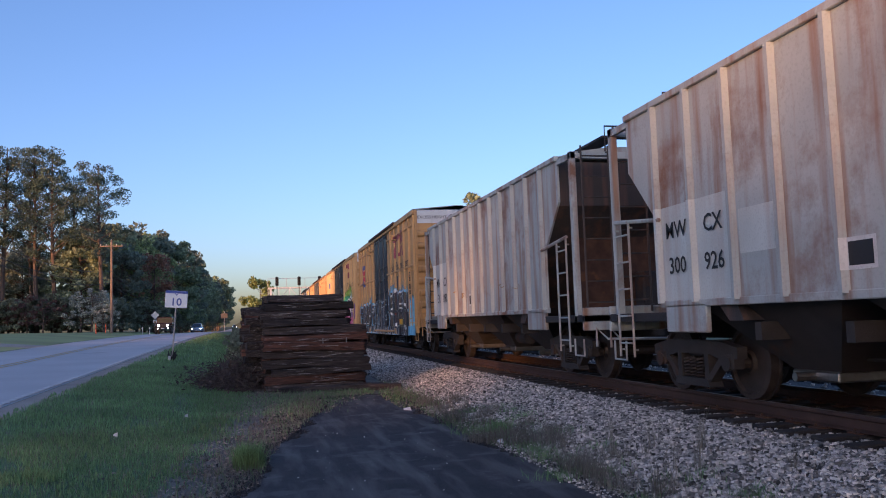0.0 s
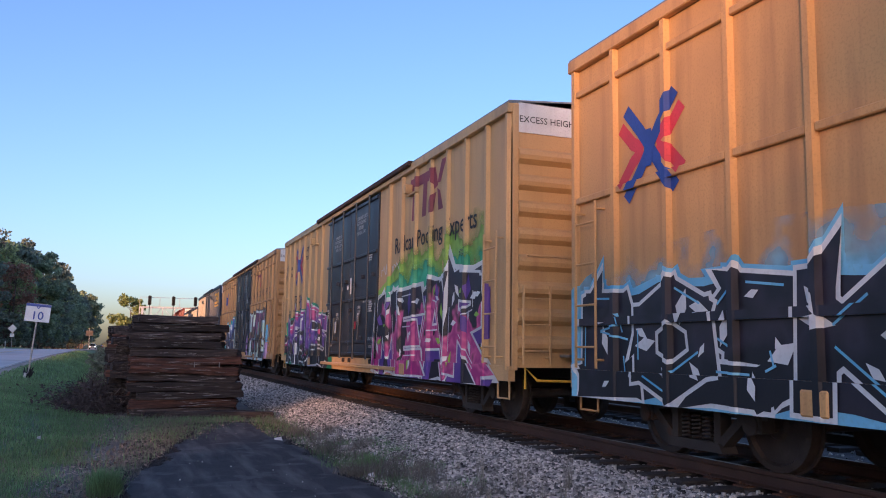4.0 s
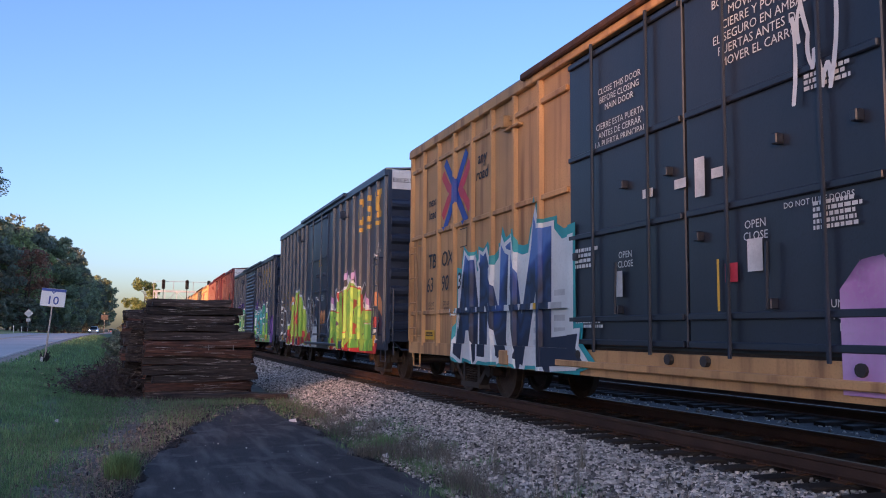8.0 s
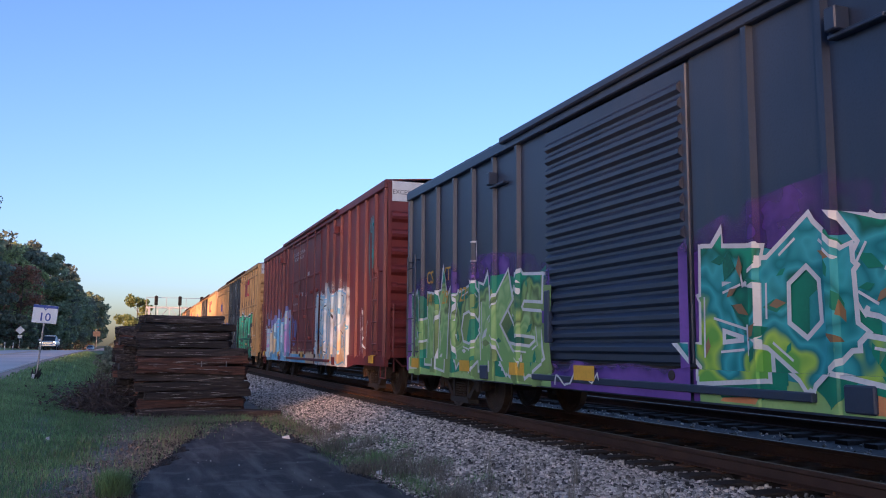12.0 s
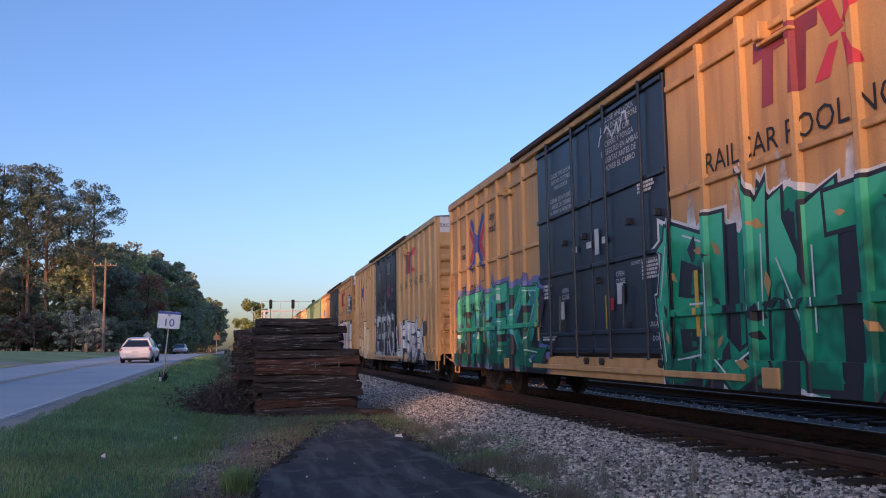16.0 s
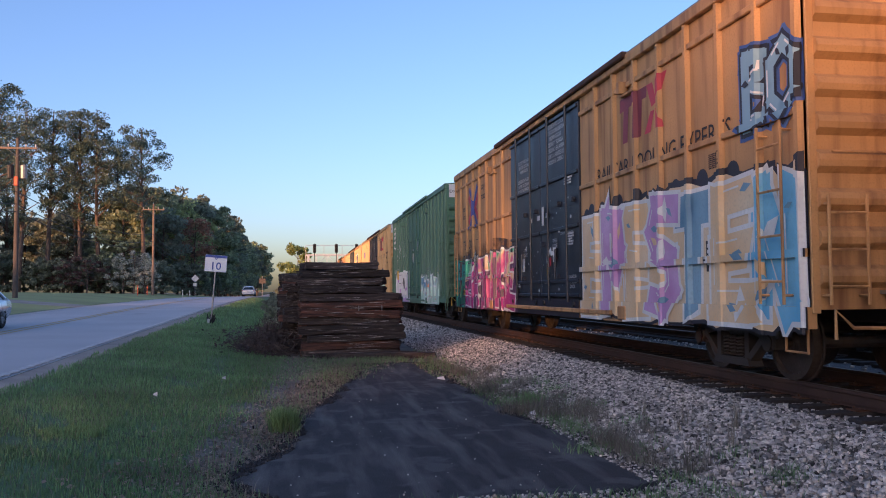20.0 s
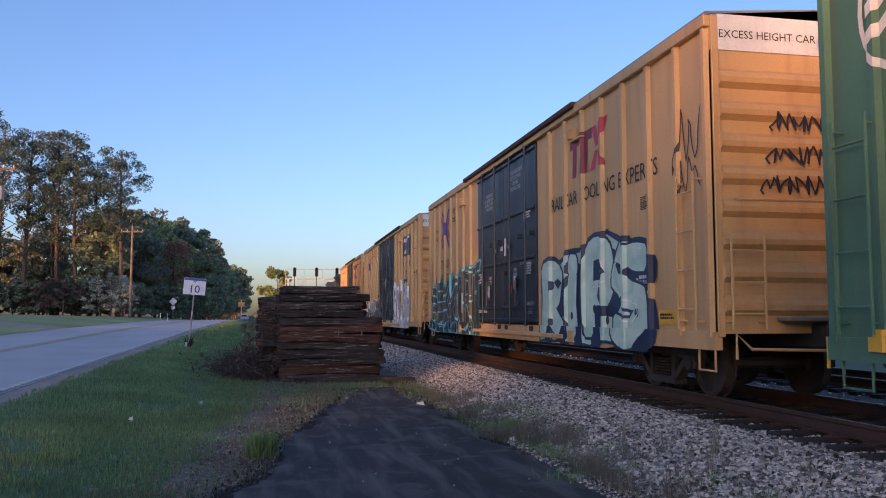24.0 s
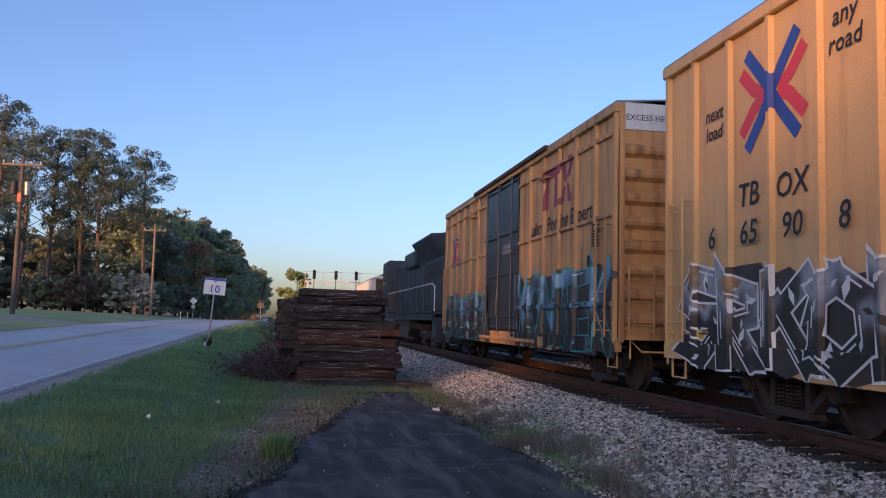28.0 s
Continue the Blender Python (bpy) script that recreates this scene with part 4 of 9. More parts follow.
def boxcar(word, L, paint, end=0.0, zt=4.9, doors=((7.0, 12.0),), door_kind="plug", door_paint=BLACK, ribs=(), np_b=7, np_f=7, post_depth=0.065,
           excess=True, label="", roof=ROOFMETAL, inset=2.35):
    """A box car: u runs along its near side from the far end to the near end."""
    car = thing(word, label, "railway car", "freight train")
    hw, zb = 1.5, 0.70
    d0, d1 = doors[0]
    ub0, ub1, uf0, uf1 = 0.0, L - d1, L - d0, L          # far panel, then the door, then the near panel
    Y = lambda u: L / 2 - u
    posts = [ub0 + 0.10] + [ub0 + (ub1 - ub0) * (k + 1) / (np_b + 1) for k in range(np_b)] + [uf0 + (uf1 - uf0) * (k + 1) / (np_f + 1) for k in range(np_f)] + [uf1 - 0.10]
    for sx in (-1, 1):
        a, b = (-hw, -hw + 0.05) if sx < 0 else (hw - 0.05, hw)
        for u0, u1 in ((ub0, ub1), (uf0, uf1)):
            part("side_panel", MB().box(a, b, Y(u1), Y(u0), zb + 0.18, zt - 0.06), paint, car)
        part("door_bay", MB().box(a + (0.04 if sx < 0 else 0), b - (0.04 if sx > 0 else 0), Y(uf0), Y(ub1), 0.95, zt - 0.06), door_paint, car)
        post = cached(("post", zt, post_depth, sx, paint.name), lambda: MB().prism(
            [(-0.055, 0.0), (0.055, 0.0), (0.035, post_depth), (-0.035, post_depth)], 2, zb + 0.16, zt - 0.06).mesh("side_post", paint))
        for u in posts:
            p = part("side_post", post, None, car)
            p.matrix_local = pose(sx * hw, Y(u), 0, 0, 0, 90 if sx < 0 else -90)
        part("top_chord", MB().box(*sorted((sx * (hw - 0.02), sx * (hw + post_depth + 0.02))), -L / 2, L / 2, zt - 0.16, zt, 0.012), paint, car)
        sill = [(-L / 2, zb), (-L / 2 + 2.6, zb), (-L / 2 + 3.4, 0.60), (L / 2 - 3.4, 0.60), (L / 2 - 2.6, zb), (L / 2, zb), (L / 2, 0.92), (-L / 2, 0.92)]
        part("side_sill", MB().prism(sill, 0, *sorted((sx * (hw - 0.06), sx * (hw + 0.045)))), paint, car)
        for zr in ribs:
            for us, ue in ((ub0, ub1), (uf0, uf1)):
                inside = [us] + [u for u in posts if us < u < ue] + [ue]
                for u0, u1 in zip(inside, inside[1:]):
                    if u1 - u0 > 0.3:
                        part("side_rib", MB().box(*sorted((sx * hw, sx * (hw + post_depth * 0.8))), Y(u1) + 0.05, Y(u0) - 0.05, zr - 0.04, zr + 0.04, 0.01), paint, car)
    hood_a, hood_b = ub1 - 1.3, uf0 + 2.4
    part("door_hood", MB().box(-hw - 0.15, -hw + 0.02, Y(hood_b), Y(hood_a), zt - 0.06, zt + 0.05, 0.02), RUSTIRON if paint not in (NAVY, GREEN, MAROON) else paint, car, "dark door track hood along the eave")
    # roof
    rf = MB()
    rf.prism([(zt - 0.02, -hw - 0.06), (zt + 0.03, -hw - 0.06), (zt + 0.16, 0), (zt + 0.03, hw + 0.06), (zt - 0.02, hw + 0.06)][::-1], 1, -L / 2, L / 2)
    part("roof", rf, roof, car, "shallow metal roof")
    rib = cached(("roofrib", zt), lambda: MB().prism([(zt + 0.03, -1.5), (zt + 0.075, -1.5), (zt + 0.205, 0), (zt + 0.075, 1.5), (zt + 0.03, 1.5), (zt + 0.16, 0)][::-1], 1, -0.05, 0.05).mesh("roof_rib", ROOFMETAL))
    for k in range(int(L / 1.0)):
        p = part("roof_rib", rib, None, car)
        p.location = (0, -L / 2 + 0.5 + k * 1.0, 0)
    part("floor", MB().box(-hw + 0.05, hw - 0.05, -L / 2 + 0.05, L / 2 - 0.05, 0.92, 1.05), UNDER, car)
    # ends
    ztop = zt - 0.46 if excess else zt - 0.1
    for s in (-1, 1):
        y = s * L / 2
        part("end_panel", MB().box(-hw, hw, min(y, y - s * 0.05), max(y, y - s * 0.05), 0.9, ztop), paint, car)
        nr = 8 if excess else 7
        for k in range(nr):
            z = 1.12 + (ztop - 1.2) * k / nr
            h = (ztop - 1.2) / nr
            prof = [(0, z), (0.085, z + 0.16 * h), (0.10, z + 0.32 * h), (0.085, z + 0.48 * h), (0, z + 0.62 * h)]
            part("corrugation", MB().prism([(y + s * p, q) for p, q in prof][::s], 0, -hw + 0.08, hw - 0.08), paint, car)
        for sx in (-1, 1):
            part("corner_post", MB().box(*sorted((sx * (hw - 0.09), sx * (hw + 0.004))), min(y, y + s * 0.035), max(y, y + s * 0.035), 0.86, zt - 0.02, 0.008), paint, car)
        if excess:
            part("end_band", MB().box(-hw + 0.09, hw - 0.09, min(y - s * 0.05, y + s * 0.02), max(y - s * 0.05, y + s * 0.02), ztop, zt - 0.0), WHITE_END, car, "white band across the top of the end")
            for kx, tx in ((-0.72, "EXCESS HEIGHT CAR"),):
                me = cached(("text", tx, "end"), lambda: with_mat(lettering(tx, 0.145), INK))
                ob = part("lettering", me, None, car)
                pr, pm = random.Random(int(L * 10) + s), MB()
                for bx, bz, bn in ((0.1, 3.62, 2), (0.15, 3.08, 3), (0.1, 2.5, 3)):
                    for r in range(bn):
                        x = bx
                        while x < bx + 0.62:
                            w = pr.uniform(0.03, 0.1)
                            yy = y + s * 0.1035
                            pm.poly([(x, yy, bz - 0.05 * r), (x + w, yy, bz - 0.05 * r), (x + w, yy, bz - 0.05 * r + 0.026), (x, yy, bz - 0.05 * r + 0.026)][::-s])
                            x += w + 0.02
                if s < 0 and len(CARS) % 3 != 1:
                    tagged(part("small_print", pm, INK, car), "rows of small black stencilled print", kind="stuff")
                ob.matrix_local = Matrix(((-s, 0, 0, -s * -0.72 if s > 0 else -0.72), (0, 0, s, y + s * 0.026), (0, 1, 0, zt - 0.30), (0, 0, 0, 1)))
            part("end_cap", MB().prism([(zt, -hw), (zt + 0.14, 0), (zt, hw)][::-1], 1, min(y, y - s * 0.05), max(y, y - s * 0.05)), WHITE_END, car)
        sidex = -1
        ladder("end_ladder", car, paint, (sidex * 1.38, y, 0), (1, 0, 0), 0.44, 0.95, 2.1, 3, (0, s * 0.16, 0))
        part("grab_bar", MB().rod([(-1.3, y + s * 0.12, 2.55), (1.0, y + s * 0.12, 2.55)], 0.014, 6), paint, car)
        part("crossover_step", MB().box(-0.7, 0.7, min(y, y + s * 0.3), max(y, y + s * 0.3), 1.06, 1.10), ROOFMETAL, car)
        uu = 0.28 if s > 0 else L - 0.75
        ladder("side_ladder", car, paint, (-hw, Y(uu), 0), (0, -1, 0), 0.46, 0.95, 2.95, 4, (-0.13, 0, 0))
    wheel = part("brake_wheel", MB().lathe([(-0.03, 0.22), (0.0, 0.25), (0.03, 0.22), (0.0, 0.20), (-0.03, 0.22)], (0.35, -L / 2 - 0.25, 2.2), 1, 16), UNDER, car, "dark hand brake wheel")
    part("spoke", MB().box(0.13, 0.57, -L / 2 - 0.26, -L / 2 - 0.24, 2.18, 2.22).box(0.33, 0.37, -L / 2 - 0.26, -L / 2 - 0.24, 1.98, 2.42).cyl((0.35, -L / 2, 2.2), (0.35, -L / 2 - 0.25, 2.2), 0.03, 6), UNDER, wheel)
    part("brake_housing", MB().box(0.12, 0.58, -L / 2 - 0.12, -L / 2, 1.8, 2.5, 0.03), paint, car)
    # doors
    leaves = [(ub1, (ub1 + uf0) / 2), ((ub1 + uf0) / 2, uf0)] if door_kind == "plug" and uf0 - ub1 > 4 else [(ub1, uf0)]
    for u0, u1 in leaves:
        door = part("door", MB().box(-hw - 0.035, -hw + 0.03, Y(u1) + 0.02, Y(u0) - 0.02, 0.98, zt - 0.2, 0.012), door_paint, car, "plug door" if door_kind == "plug" else "sliding door")
        if door_kind == "plug":
            for k, z in enumerate((1.02, 1.30, 2.35, 3.38, zt - 0.27)):
                part("door_rib", MB().box(-hw - 0.075, -hw - 0.03, Y(u1) + 0.04, Y(u0) - 0.04, z - 0.035, z + 0.035, 0.01), door_paint, door)
            w = u1 - u0
            for f in ((0.12, 0.5, 0.88) if w > 2.8 else (0.28, 0.76)):
                part("lock_rod", MB().cyl((-hw - 0.10, Y(u0 + f * w), 0.9), (-hw - 0.10, Y(u0 + f * w), zt - 0.15), 0.022, 6), door_paint, door)
            for f, z in ((0.1, 2.1), (0.55, 2.85), (0.9, 2.85), (0.5, 1.4)):
                part("door_bracket", MB().box(-hw - 0.12, -hw - 0.03, Y(u0 + f * w) - 0.035, Y(u0 + f * w) + 0.035, z - 0.05, z + 0.05, 0.01), door_paint, door)
            part("lock_lever", MB().rod([(-hw - 0.12, Y(u0 + 0.5 * w), 1.95), (-hw - 0.14, Y(u0 + 0.5 * w), 1.35)], 0.02, 6), door_paint, door)
        elif door_kind == "louver":
            n = 17
            for k in range(n):
                z = 1.06 + (zt - 1.4) * k / n
                h = (zt - 1.4) / n
                part("slat", MB().prism([(z, -hw - 0.03), (z + 0.22 * h, -hw - 0.085), (z + 0.5 * h, -hw - 0.085), (z + 0.86 * h, -hw - 0.03)], 1, Y(u1) + 0.1, Y(u0) - 0.1), door_paint, door)
            part("door_latch", MB().box(-hw - 0.13, -hw - 0.05, Y(u0) - 0.25, Y(u0) - 0.12, 1.2, 1.9, 0.015), door_paint, door)
        part("door_roller", MB().cyl((-hw - 0.1, Y(u0 + 0.3), 0.86), (-hw - 0.02, Y(u0 + 0.3), 0.86), 0.055, 10), UNDER, door)
        part("door_roller", MB().cyl((-hw - 0.1, Y(u1 - 0.3), 0.86), (-hw - 0.02, Y(u1 - 0.3), 0.86), 0.055, 10), UNDER, door)
    part("door_track", MB().box(-hw - 0.11, -hw + 0.02, Y(uf0 + 1.6), Y(ub1 - 0.3), 0.70, 0.78, 0.01), paint, car)
    part("jacking_pad", MB().box(-hw - 0.09, -hw + 0.02, Y(uf0 + 2.2), Y(uf0 + 1.9), 0.64, 0.86, 0.015), paint, car)
    part("jacking_pad", MB().box(-hw - 0.09, -hw + 0.02, Y(ub1 - 1.9), Y(ub1 - 2.2), 0.64, 0.86, 0.015), paint, car)
    # light boxes and small fittings high on the side
    for u in (ub1 * 0.72, uf0 + (uf1 - uf0) * 0.32):
        part("bracket", MB().box(-hw - 0.16, -hw, Y(u) - 0.06, Y(u) + 0.06, zt - 0.62, zt - 0.42, 0.012).box(-hw - 0.09, -hw, Y(u) - 0.45, Y(u) + 0.1, zt - 0.66, zt - 0.62, 0.008), paint, car)
    running_gear(car, L, inset, step=paint)
    # the near side as a painting ground, door ribs included
    side = Side(car, L, hw, posts, ribs, (0.60, zt - 0.17), post_depth)
    zones = []
    flat = 0.062 if door_kind == "plug" else 0.085
    for a, b, o, o1 in side.ub:
        if b <= ub1 or a >= uf0:
            zones.append((a, b, o, o1))
        else:
            if a < ub1:
                zones.append((a, ub1, o, o1))
            zones.append((ub1, uf0, flat, flat))
            if b > uf0:
                zones.append((uf0, b, o, o1))
    side.ub = zones
    side.zb = [(a, b, max(o, 0.045 if a < 0.92 else 0.0)) for lo, hi, o in side.zb for a, b in (((lo, min(hi, 0.93)), (min(hi, 0.93), hi)) if lo < 0.93 else ((lo, hi),))]
    side.uf0, side.ub1 = uf0, ub1
    return car, side


def door_words(s, seed, spanish=False, white=CHALK, one=False):
    """The warnings and small print on a pair of plug doors."""
    a, b = s.ub1, s.uf0
    mid = (a + b) / 2 if not one else a
    k = (b - mid)
    if spanish:
        s.text("CLOSE AND LOCK\nBOTH DOORS BEFORE\nMOVING CAR\nCIERRE Y PONGA\nEL SEGURO EN AMBAS\nPUERTAS ANTES DE\nMOVER EL CARRO", mid + k * 0.45, 4.48, 0.125, white, off=0.05)
    else:
        s.text("CLOSE AND LOCK\nBOTH DOORS\nBEFORE\nMOVING CAR", mid + k * 0.42, 4.05 + 0.25, 0.125, white, off=0.05)
    for x in (0.25, 0.62, 1.0):
        s.panel(mid - 1.15 + x * 1.6, mid - 0.95 + x * 1.6, 2.62 + 0.03 * x, 2.72 + 0.03 * x, PAPER, "sticker", 0)
    s.panel(mid + 0.62, mid + 0.80, 1.62, 1.80, LOGO_RED, "sticker", 0)
    s.panel(mid + k * 0.2, mid + k * 0.2 + 0.035, 1.35, 1.85, PLACARD, "reflector", 0)
    if not one:
        s.text("CLOSE THIS DOOR\nBEFORE CLOSING\nMAIN DOOR\n\nCIERRE ESTA PUERTA\nANTES DE CERRAR\nLA PUERTA PRINCIPAL" if spanish else "IMPORTANT\nCLOSE THIS DOOR\nBEFORE CLOSING\nMAIN DOOR", a + (mid - a) * 0.5, 3.85 + 0.22, 0.11, white, off=0.05)
        s.bars(a + 0.2, 1.25, 2, 0.8, 0.036, white, seed + 1, 0)
        s.bars(a + 0.2, 2.15, 4, 0.5, 0.045, white, seed + 2, 0)
        s.text("OPEN\nCLOSE", a + (mid - a) * 0.55, 2.0, 0.11, white, off=0.065, name="lever_label")
        s.panel(a + 1.15, a + 1.33, 1.55, 1.85, PAPER)
    s.bars(mid + 1.7, 3.35, 4, 0.5, 0.036, white, seed + 3, 0)
    s.bars(mid + 1.75, 2.2, 5, 0.5, 0.034, white, seed + 4, 0)
    s.text("DO NOT LUBE DOORS", mid + k * 0.72, 2.22, 0.075, white, off=0.065)
    s.text("OPEN\nCLOSE", mid + k * 0.42, 2.1, 0.11, white, off=0.065, name="lever_label")
    s.panel(mid + 0.95, mid + 1.15, 1.70, 2.0, PAPER)
    s.panel(mid + 0.2, mid + 0.36, 2.5, 2.9, PAPER, "sticker")
    s.text("UNLATCH\nTO CLOSE\nDOOR", mid + k * 0.85, 1.35, 0.095, white, off=0.065)


def pool_words(s, numbers, style=0, letters=INK, tb=2.60, xz=3.85, xs=1.12, logo=0.74, lz=3.60, tz=3.12, ts=0.40, lu=1.9):
    """The marks of a yellow pool car: emblem and reporting marks far, panel by panel, and the name near."""
    p = s.ub1 / 8
    s.x_logo(3 * p, xz, xs)
    s.text("next\nload", 1.55 * p, tb + 1.22, 0.25, letters, slant=0.15, bold=0.004)
    s.text("any\nroad", 4.45 * p, tb + 1.62, 0.28, letters, slant=0.15, bold=0.004)
    q = 1.55 if tb < 2.45 else 2.45
    s.text("TB", q * p, tb, 0.40, letters, slant=0.12, bold=0.004)
    s.text("OX", (q + 0.97) * p, tb, 0.40, letters, slant=0.12, bold=0.004)
    for k, d in enumerate(numbers.split()):
        s.text(d, (1.55 + 0.97 * k) * p, tb - 0.46, 0.40, letters, slant=0.12, bold=0.004, off=0.055)
    s.text("LD LMT\nLT WT", 1.5 * p, 1.62, 0.11, letters)
    s.text("205100\n 80900", 2.5 * p, 1.62, 0.11, letters)
    s.panel(0.95, 1.5, 0.98, 1.16, PLACARD, "placard")
    s.bars(1.0, 1.09, 2, 0.42, 0.03, INK, 4, 4)
    if tb < 2.45:
        s.panel(3.25 * p, 3.65 * p, 2.62, 2.95, letters, "plate_stencil", 0)
        s.panel(3.27 * p, 3.63 * p, 2.635, 2.935, YELLOW, "plate_stencil", 1)
    f = s.uf0
    w = s.L - f
    if style == 0:
        s.bar_logo(f + lu, lz, logo, LOGO_PLUM, LOGO_RED)
        s.text("RAILCAR POOLING EXPERTS", f + 3.2, tz, ts * 0.9, letters)
    elif style == 1:
        s.bar_logo(f + lu, lz, logo, LOGO_PLUM, LOGO_PLUM)
        s.text("Railcar Pooling Experts", f + w * 0.48 + 0.1, tz, ts, letters, bold=0.004)
    else:
        s.panel(f + 2.75, f + 4.75, 3.55, 4.38, SP_NIGHT, "badge", 0)
        s.bar_logo(f + 2.95, 3.66, 0.62, CHALK, CHALK)
        for k in range(4):
            s.panel(f + 3.35, f + 4.15, 3.84 + 0.07 * k, 3.865 + 0.07 * k, SP_NIGHT, "badge_stripe", 3)
        s.text("Railcar Pooling\nExperts", f + 3.85, 3.16, 0.34, letters)
        s.bars(f + 3.3, 2.45, 1, 1.1, 0.16, letters, 9, 0)
    s.bars(s.L - 2.1, 2.85, 8, 0.36, 0.017, letters, 6, 0)
    s.panel(s.L - 1.55, s.L - 1.0, 1.0, 1.2, PLACARD, "placard")
    s.bars(s.L - 1.5, 1.12, 2, 0.42, 0.03, INK, 5, 4)
    s.panel(s.L - 2.2, s.L - 1.8, 1.35, 1.75, INK, "consolidated_stencil")
    s.bars(s.L - 2.17, 1.66, 4, 0.3, 0.05, CHALK, 8, 4)


def gold_emblem(s, u, z, w, h, step):
    """Three plain gold block shapes over short bars."""
    t = 0.3
    shapes = [
        [((0.9, 1), (0.1, 1)), ((0.1, 1), (0.0, 0.5)), ((0.0, 0.5), (0.1, 0)), ((0.1, 0), (0.9, 0)), ((0.9, 1), (0.9, 0.8)), ((0.9, 0), (0.9, 0.2))],
        [((0.9, 0.95), (0.15, 1)), ((0.1, 0.95), (0.1, 0.62)), ((0.1, 0.6), (0.9, 0.42)), ((0.9, 0.4), (0.9, 0.05)), ((0.9, 0), (0.1, 0))],
        [((0.05, 1), (0.95, 0)), ((0.95, 1), (0.05, 0)), ((-0.05, 1), (0.3, 1)), ((0.7, 1), (1.05, 1)), ((-0.05, 0), (0.3, 0)), ((0.7, 0), (1.05, 0))]]
    for k, strokes in enumerate(shapes):
        o = u + k * step
        s.paint([stroke_quad((o + w * a[0], z + h * a[1]), (o + w * b[0], z + h * b[1]), t * w, -0.0) for a, b in strokes], 1, GOLD, "emblem_block", "plain gold block shape")
        s.panel(o - 0.02, o + w + 0.02, z - 0.25, z - 0.15, GOLD, "emblem_bar", 1)


def end_scrawl(car, L, x, z, w, h, seed, material=None):
    """A quick tag on the flat of the near end."""
    rng, m, p = random.Random(seed), MB(), (x, z)
    n = int(w / 0.045)
    for k in range(n):
        q = (x + w * (k + rng.uniform(-1.5, 1.5)) / n, z + h * ((k % 2) * 0.7 + 0.3 * rng.random()))
        m.poly([(a, -L / 2 - 0.112 - 0.0004 * k, b) for a, b in blob(p, q, 0.028)])
        p = q
    part("scrawl", m, material or SP_BLACK, car, "quick black spray tag")


SIXTY, FIFTY = ((7.0, 12.0),), ((6.25, 9.65),)
RIBS = (1.50, 3.03, 4.42)


def add(car, u_near, u_far):
    CARS.append((car, (u_near + u_far) / 2))


# first pool car: blue and black lettering
c, s = boxcar("boxcar", 15.7, YELLOW, doors=FIFTY, ribs=RIBS, np_b=5, np_f=5, inset=1.85, label="weathered yellow box car with black door and white-and-blue graffiti")
s.x_logo(1.7, 3.4, 1.0)
s.bar_logo(s.uf0 + 1.9, 3.56, 0.84, LOGO_PLUM, LOGO_PLUM)
s.text("Railcar Pooling Experts", s.uf0 + 3.05, 3.08, 0.46, INK, bold=0.004)
s.bars(s.L - 1.25, 2.9, 8, 0.42, 0.036, INK, 6)
s.piece("BOSKE", 0.3, s.ub1 + 0.1, 0.62, 1.9, 1, (SP_BLACK, SP_BLACK), SP_WHITE, SP_SKY, SP_BLACK, SP_SKY, None, SP_SKY, (SP_WHITE,), thick=0.34)
s.piece("SMITE", s.ub1 + 0.1, s.uf0 - 0.05, 0.62, 2.0, 2, (SP_BLACK, SP_BLACK), SP_WHITE, None, SP_BLACK, None, None, SP_SKY, (SP_RED,), thick=0.26)
s.piece("KMEN", s.uf0 + 0.3, s.L - 1.55, 0.60, 2.2, 3, (SP_BLACK, SP_BLACK), SP_WHITE, SP_SKY, SP_BLACK, SP_SKY, None, None, (SP_BLOOD, SP_WHITE), wild=0.04, thick=0.33, spikes=0.8, edge=0.055)
s.paint([slab((s.uf0 + 2.35, 1.9), (s.uf0 + 2.45, 2.75), 0.26)], 3, SP_BLACK)
s.wash(s.L - 1.8, s.L - 0.1, 0.62, 2.1, SP_SKY, 4, 5, 0.3)
s.panel(s.L - 1.25, s.L - 0.8, 2.05, 2.42, INK, "consolidated_stencil")
s.panel(s.L - 3.2, s.L - 2.6, 1.0, 1.2, PLACARD, "placard", 6)
s.text("CLOSE AND\nLOCK DOORS", s.ub1 + 2.4, 3.0, 0.13, CHALK, off=0.05)
add(c, 27.87, 43.5)

# second: pink and purple letters on lime and mint
c, s = boxcar("boxcar", 18.95, YELLOW_B, doors=SIXTY, label="yellow sixty-foot box car with pink, purple and lime graffiti")
pool_words(s, "66 22 67", 1, logo=0.86, lz=3.72, tz=3.16, ts=0.48, lu=2.1)
door_words(s, 5)
s.paint([[(s.uf0 + 0.02, 0.95), (s.L - 0.9, 0.95), (s.L - 0.9, 3.5), (s.uf0 + 2.6, 3.45), (s.uf0 + 0.9, 2.7), (s.uf0 + 0.02, 2.45)]], 0, mist(SP_LIME, 2.5, 3.55), "sprayed_cloud", "soft lime spray cloud")
s.paint([[(s.uf0 + 0.02, 0.95), (s.L - 0.95, 0.95), (s.L - 0.95, 3.0), (s.uf0 + 2.6, 2.95), (s.uf0 + 0.9, 2.5), (s.uf0 + 0.02, 2.3)]], 1, mist(SP_MINT, 2.35, 2.95), "sprayed_cloud", "soft mint spray cloud")
s.piece("MEAR", s.uf0 + 0.1, s.L - 1.1, 0.62, 2.55, 7, (SP_PINK, SP_PINK, SP_BLACK, SP_BLACK), SP_WHITE, SP_WHITE, SP_BLACK, None, SP_PURPLE, SP_WHITE, (SP_WHITE, SP_LIME, SP_BLACK, SP_WHITE), thick=0.34, rise=0.25, lap=0.12, spikes=0.8)
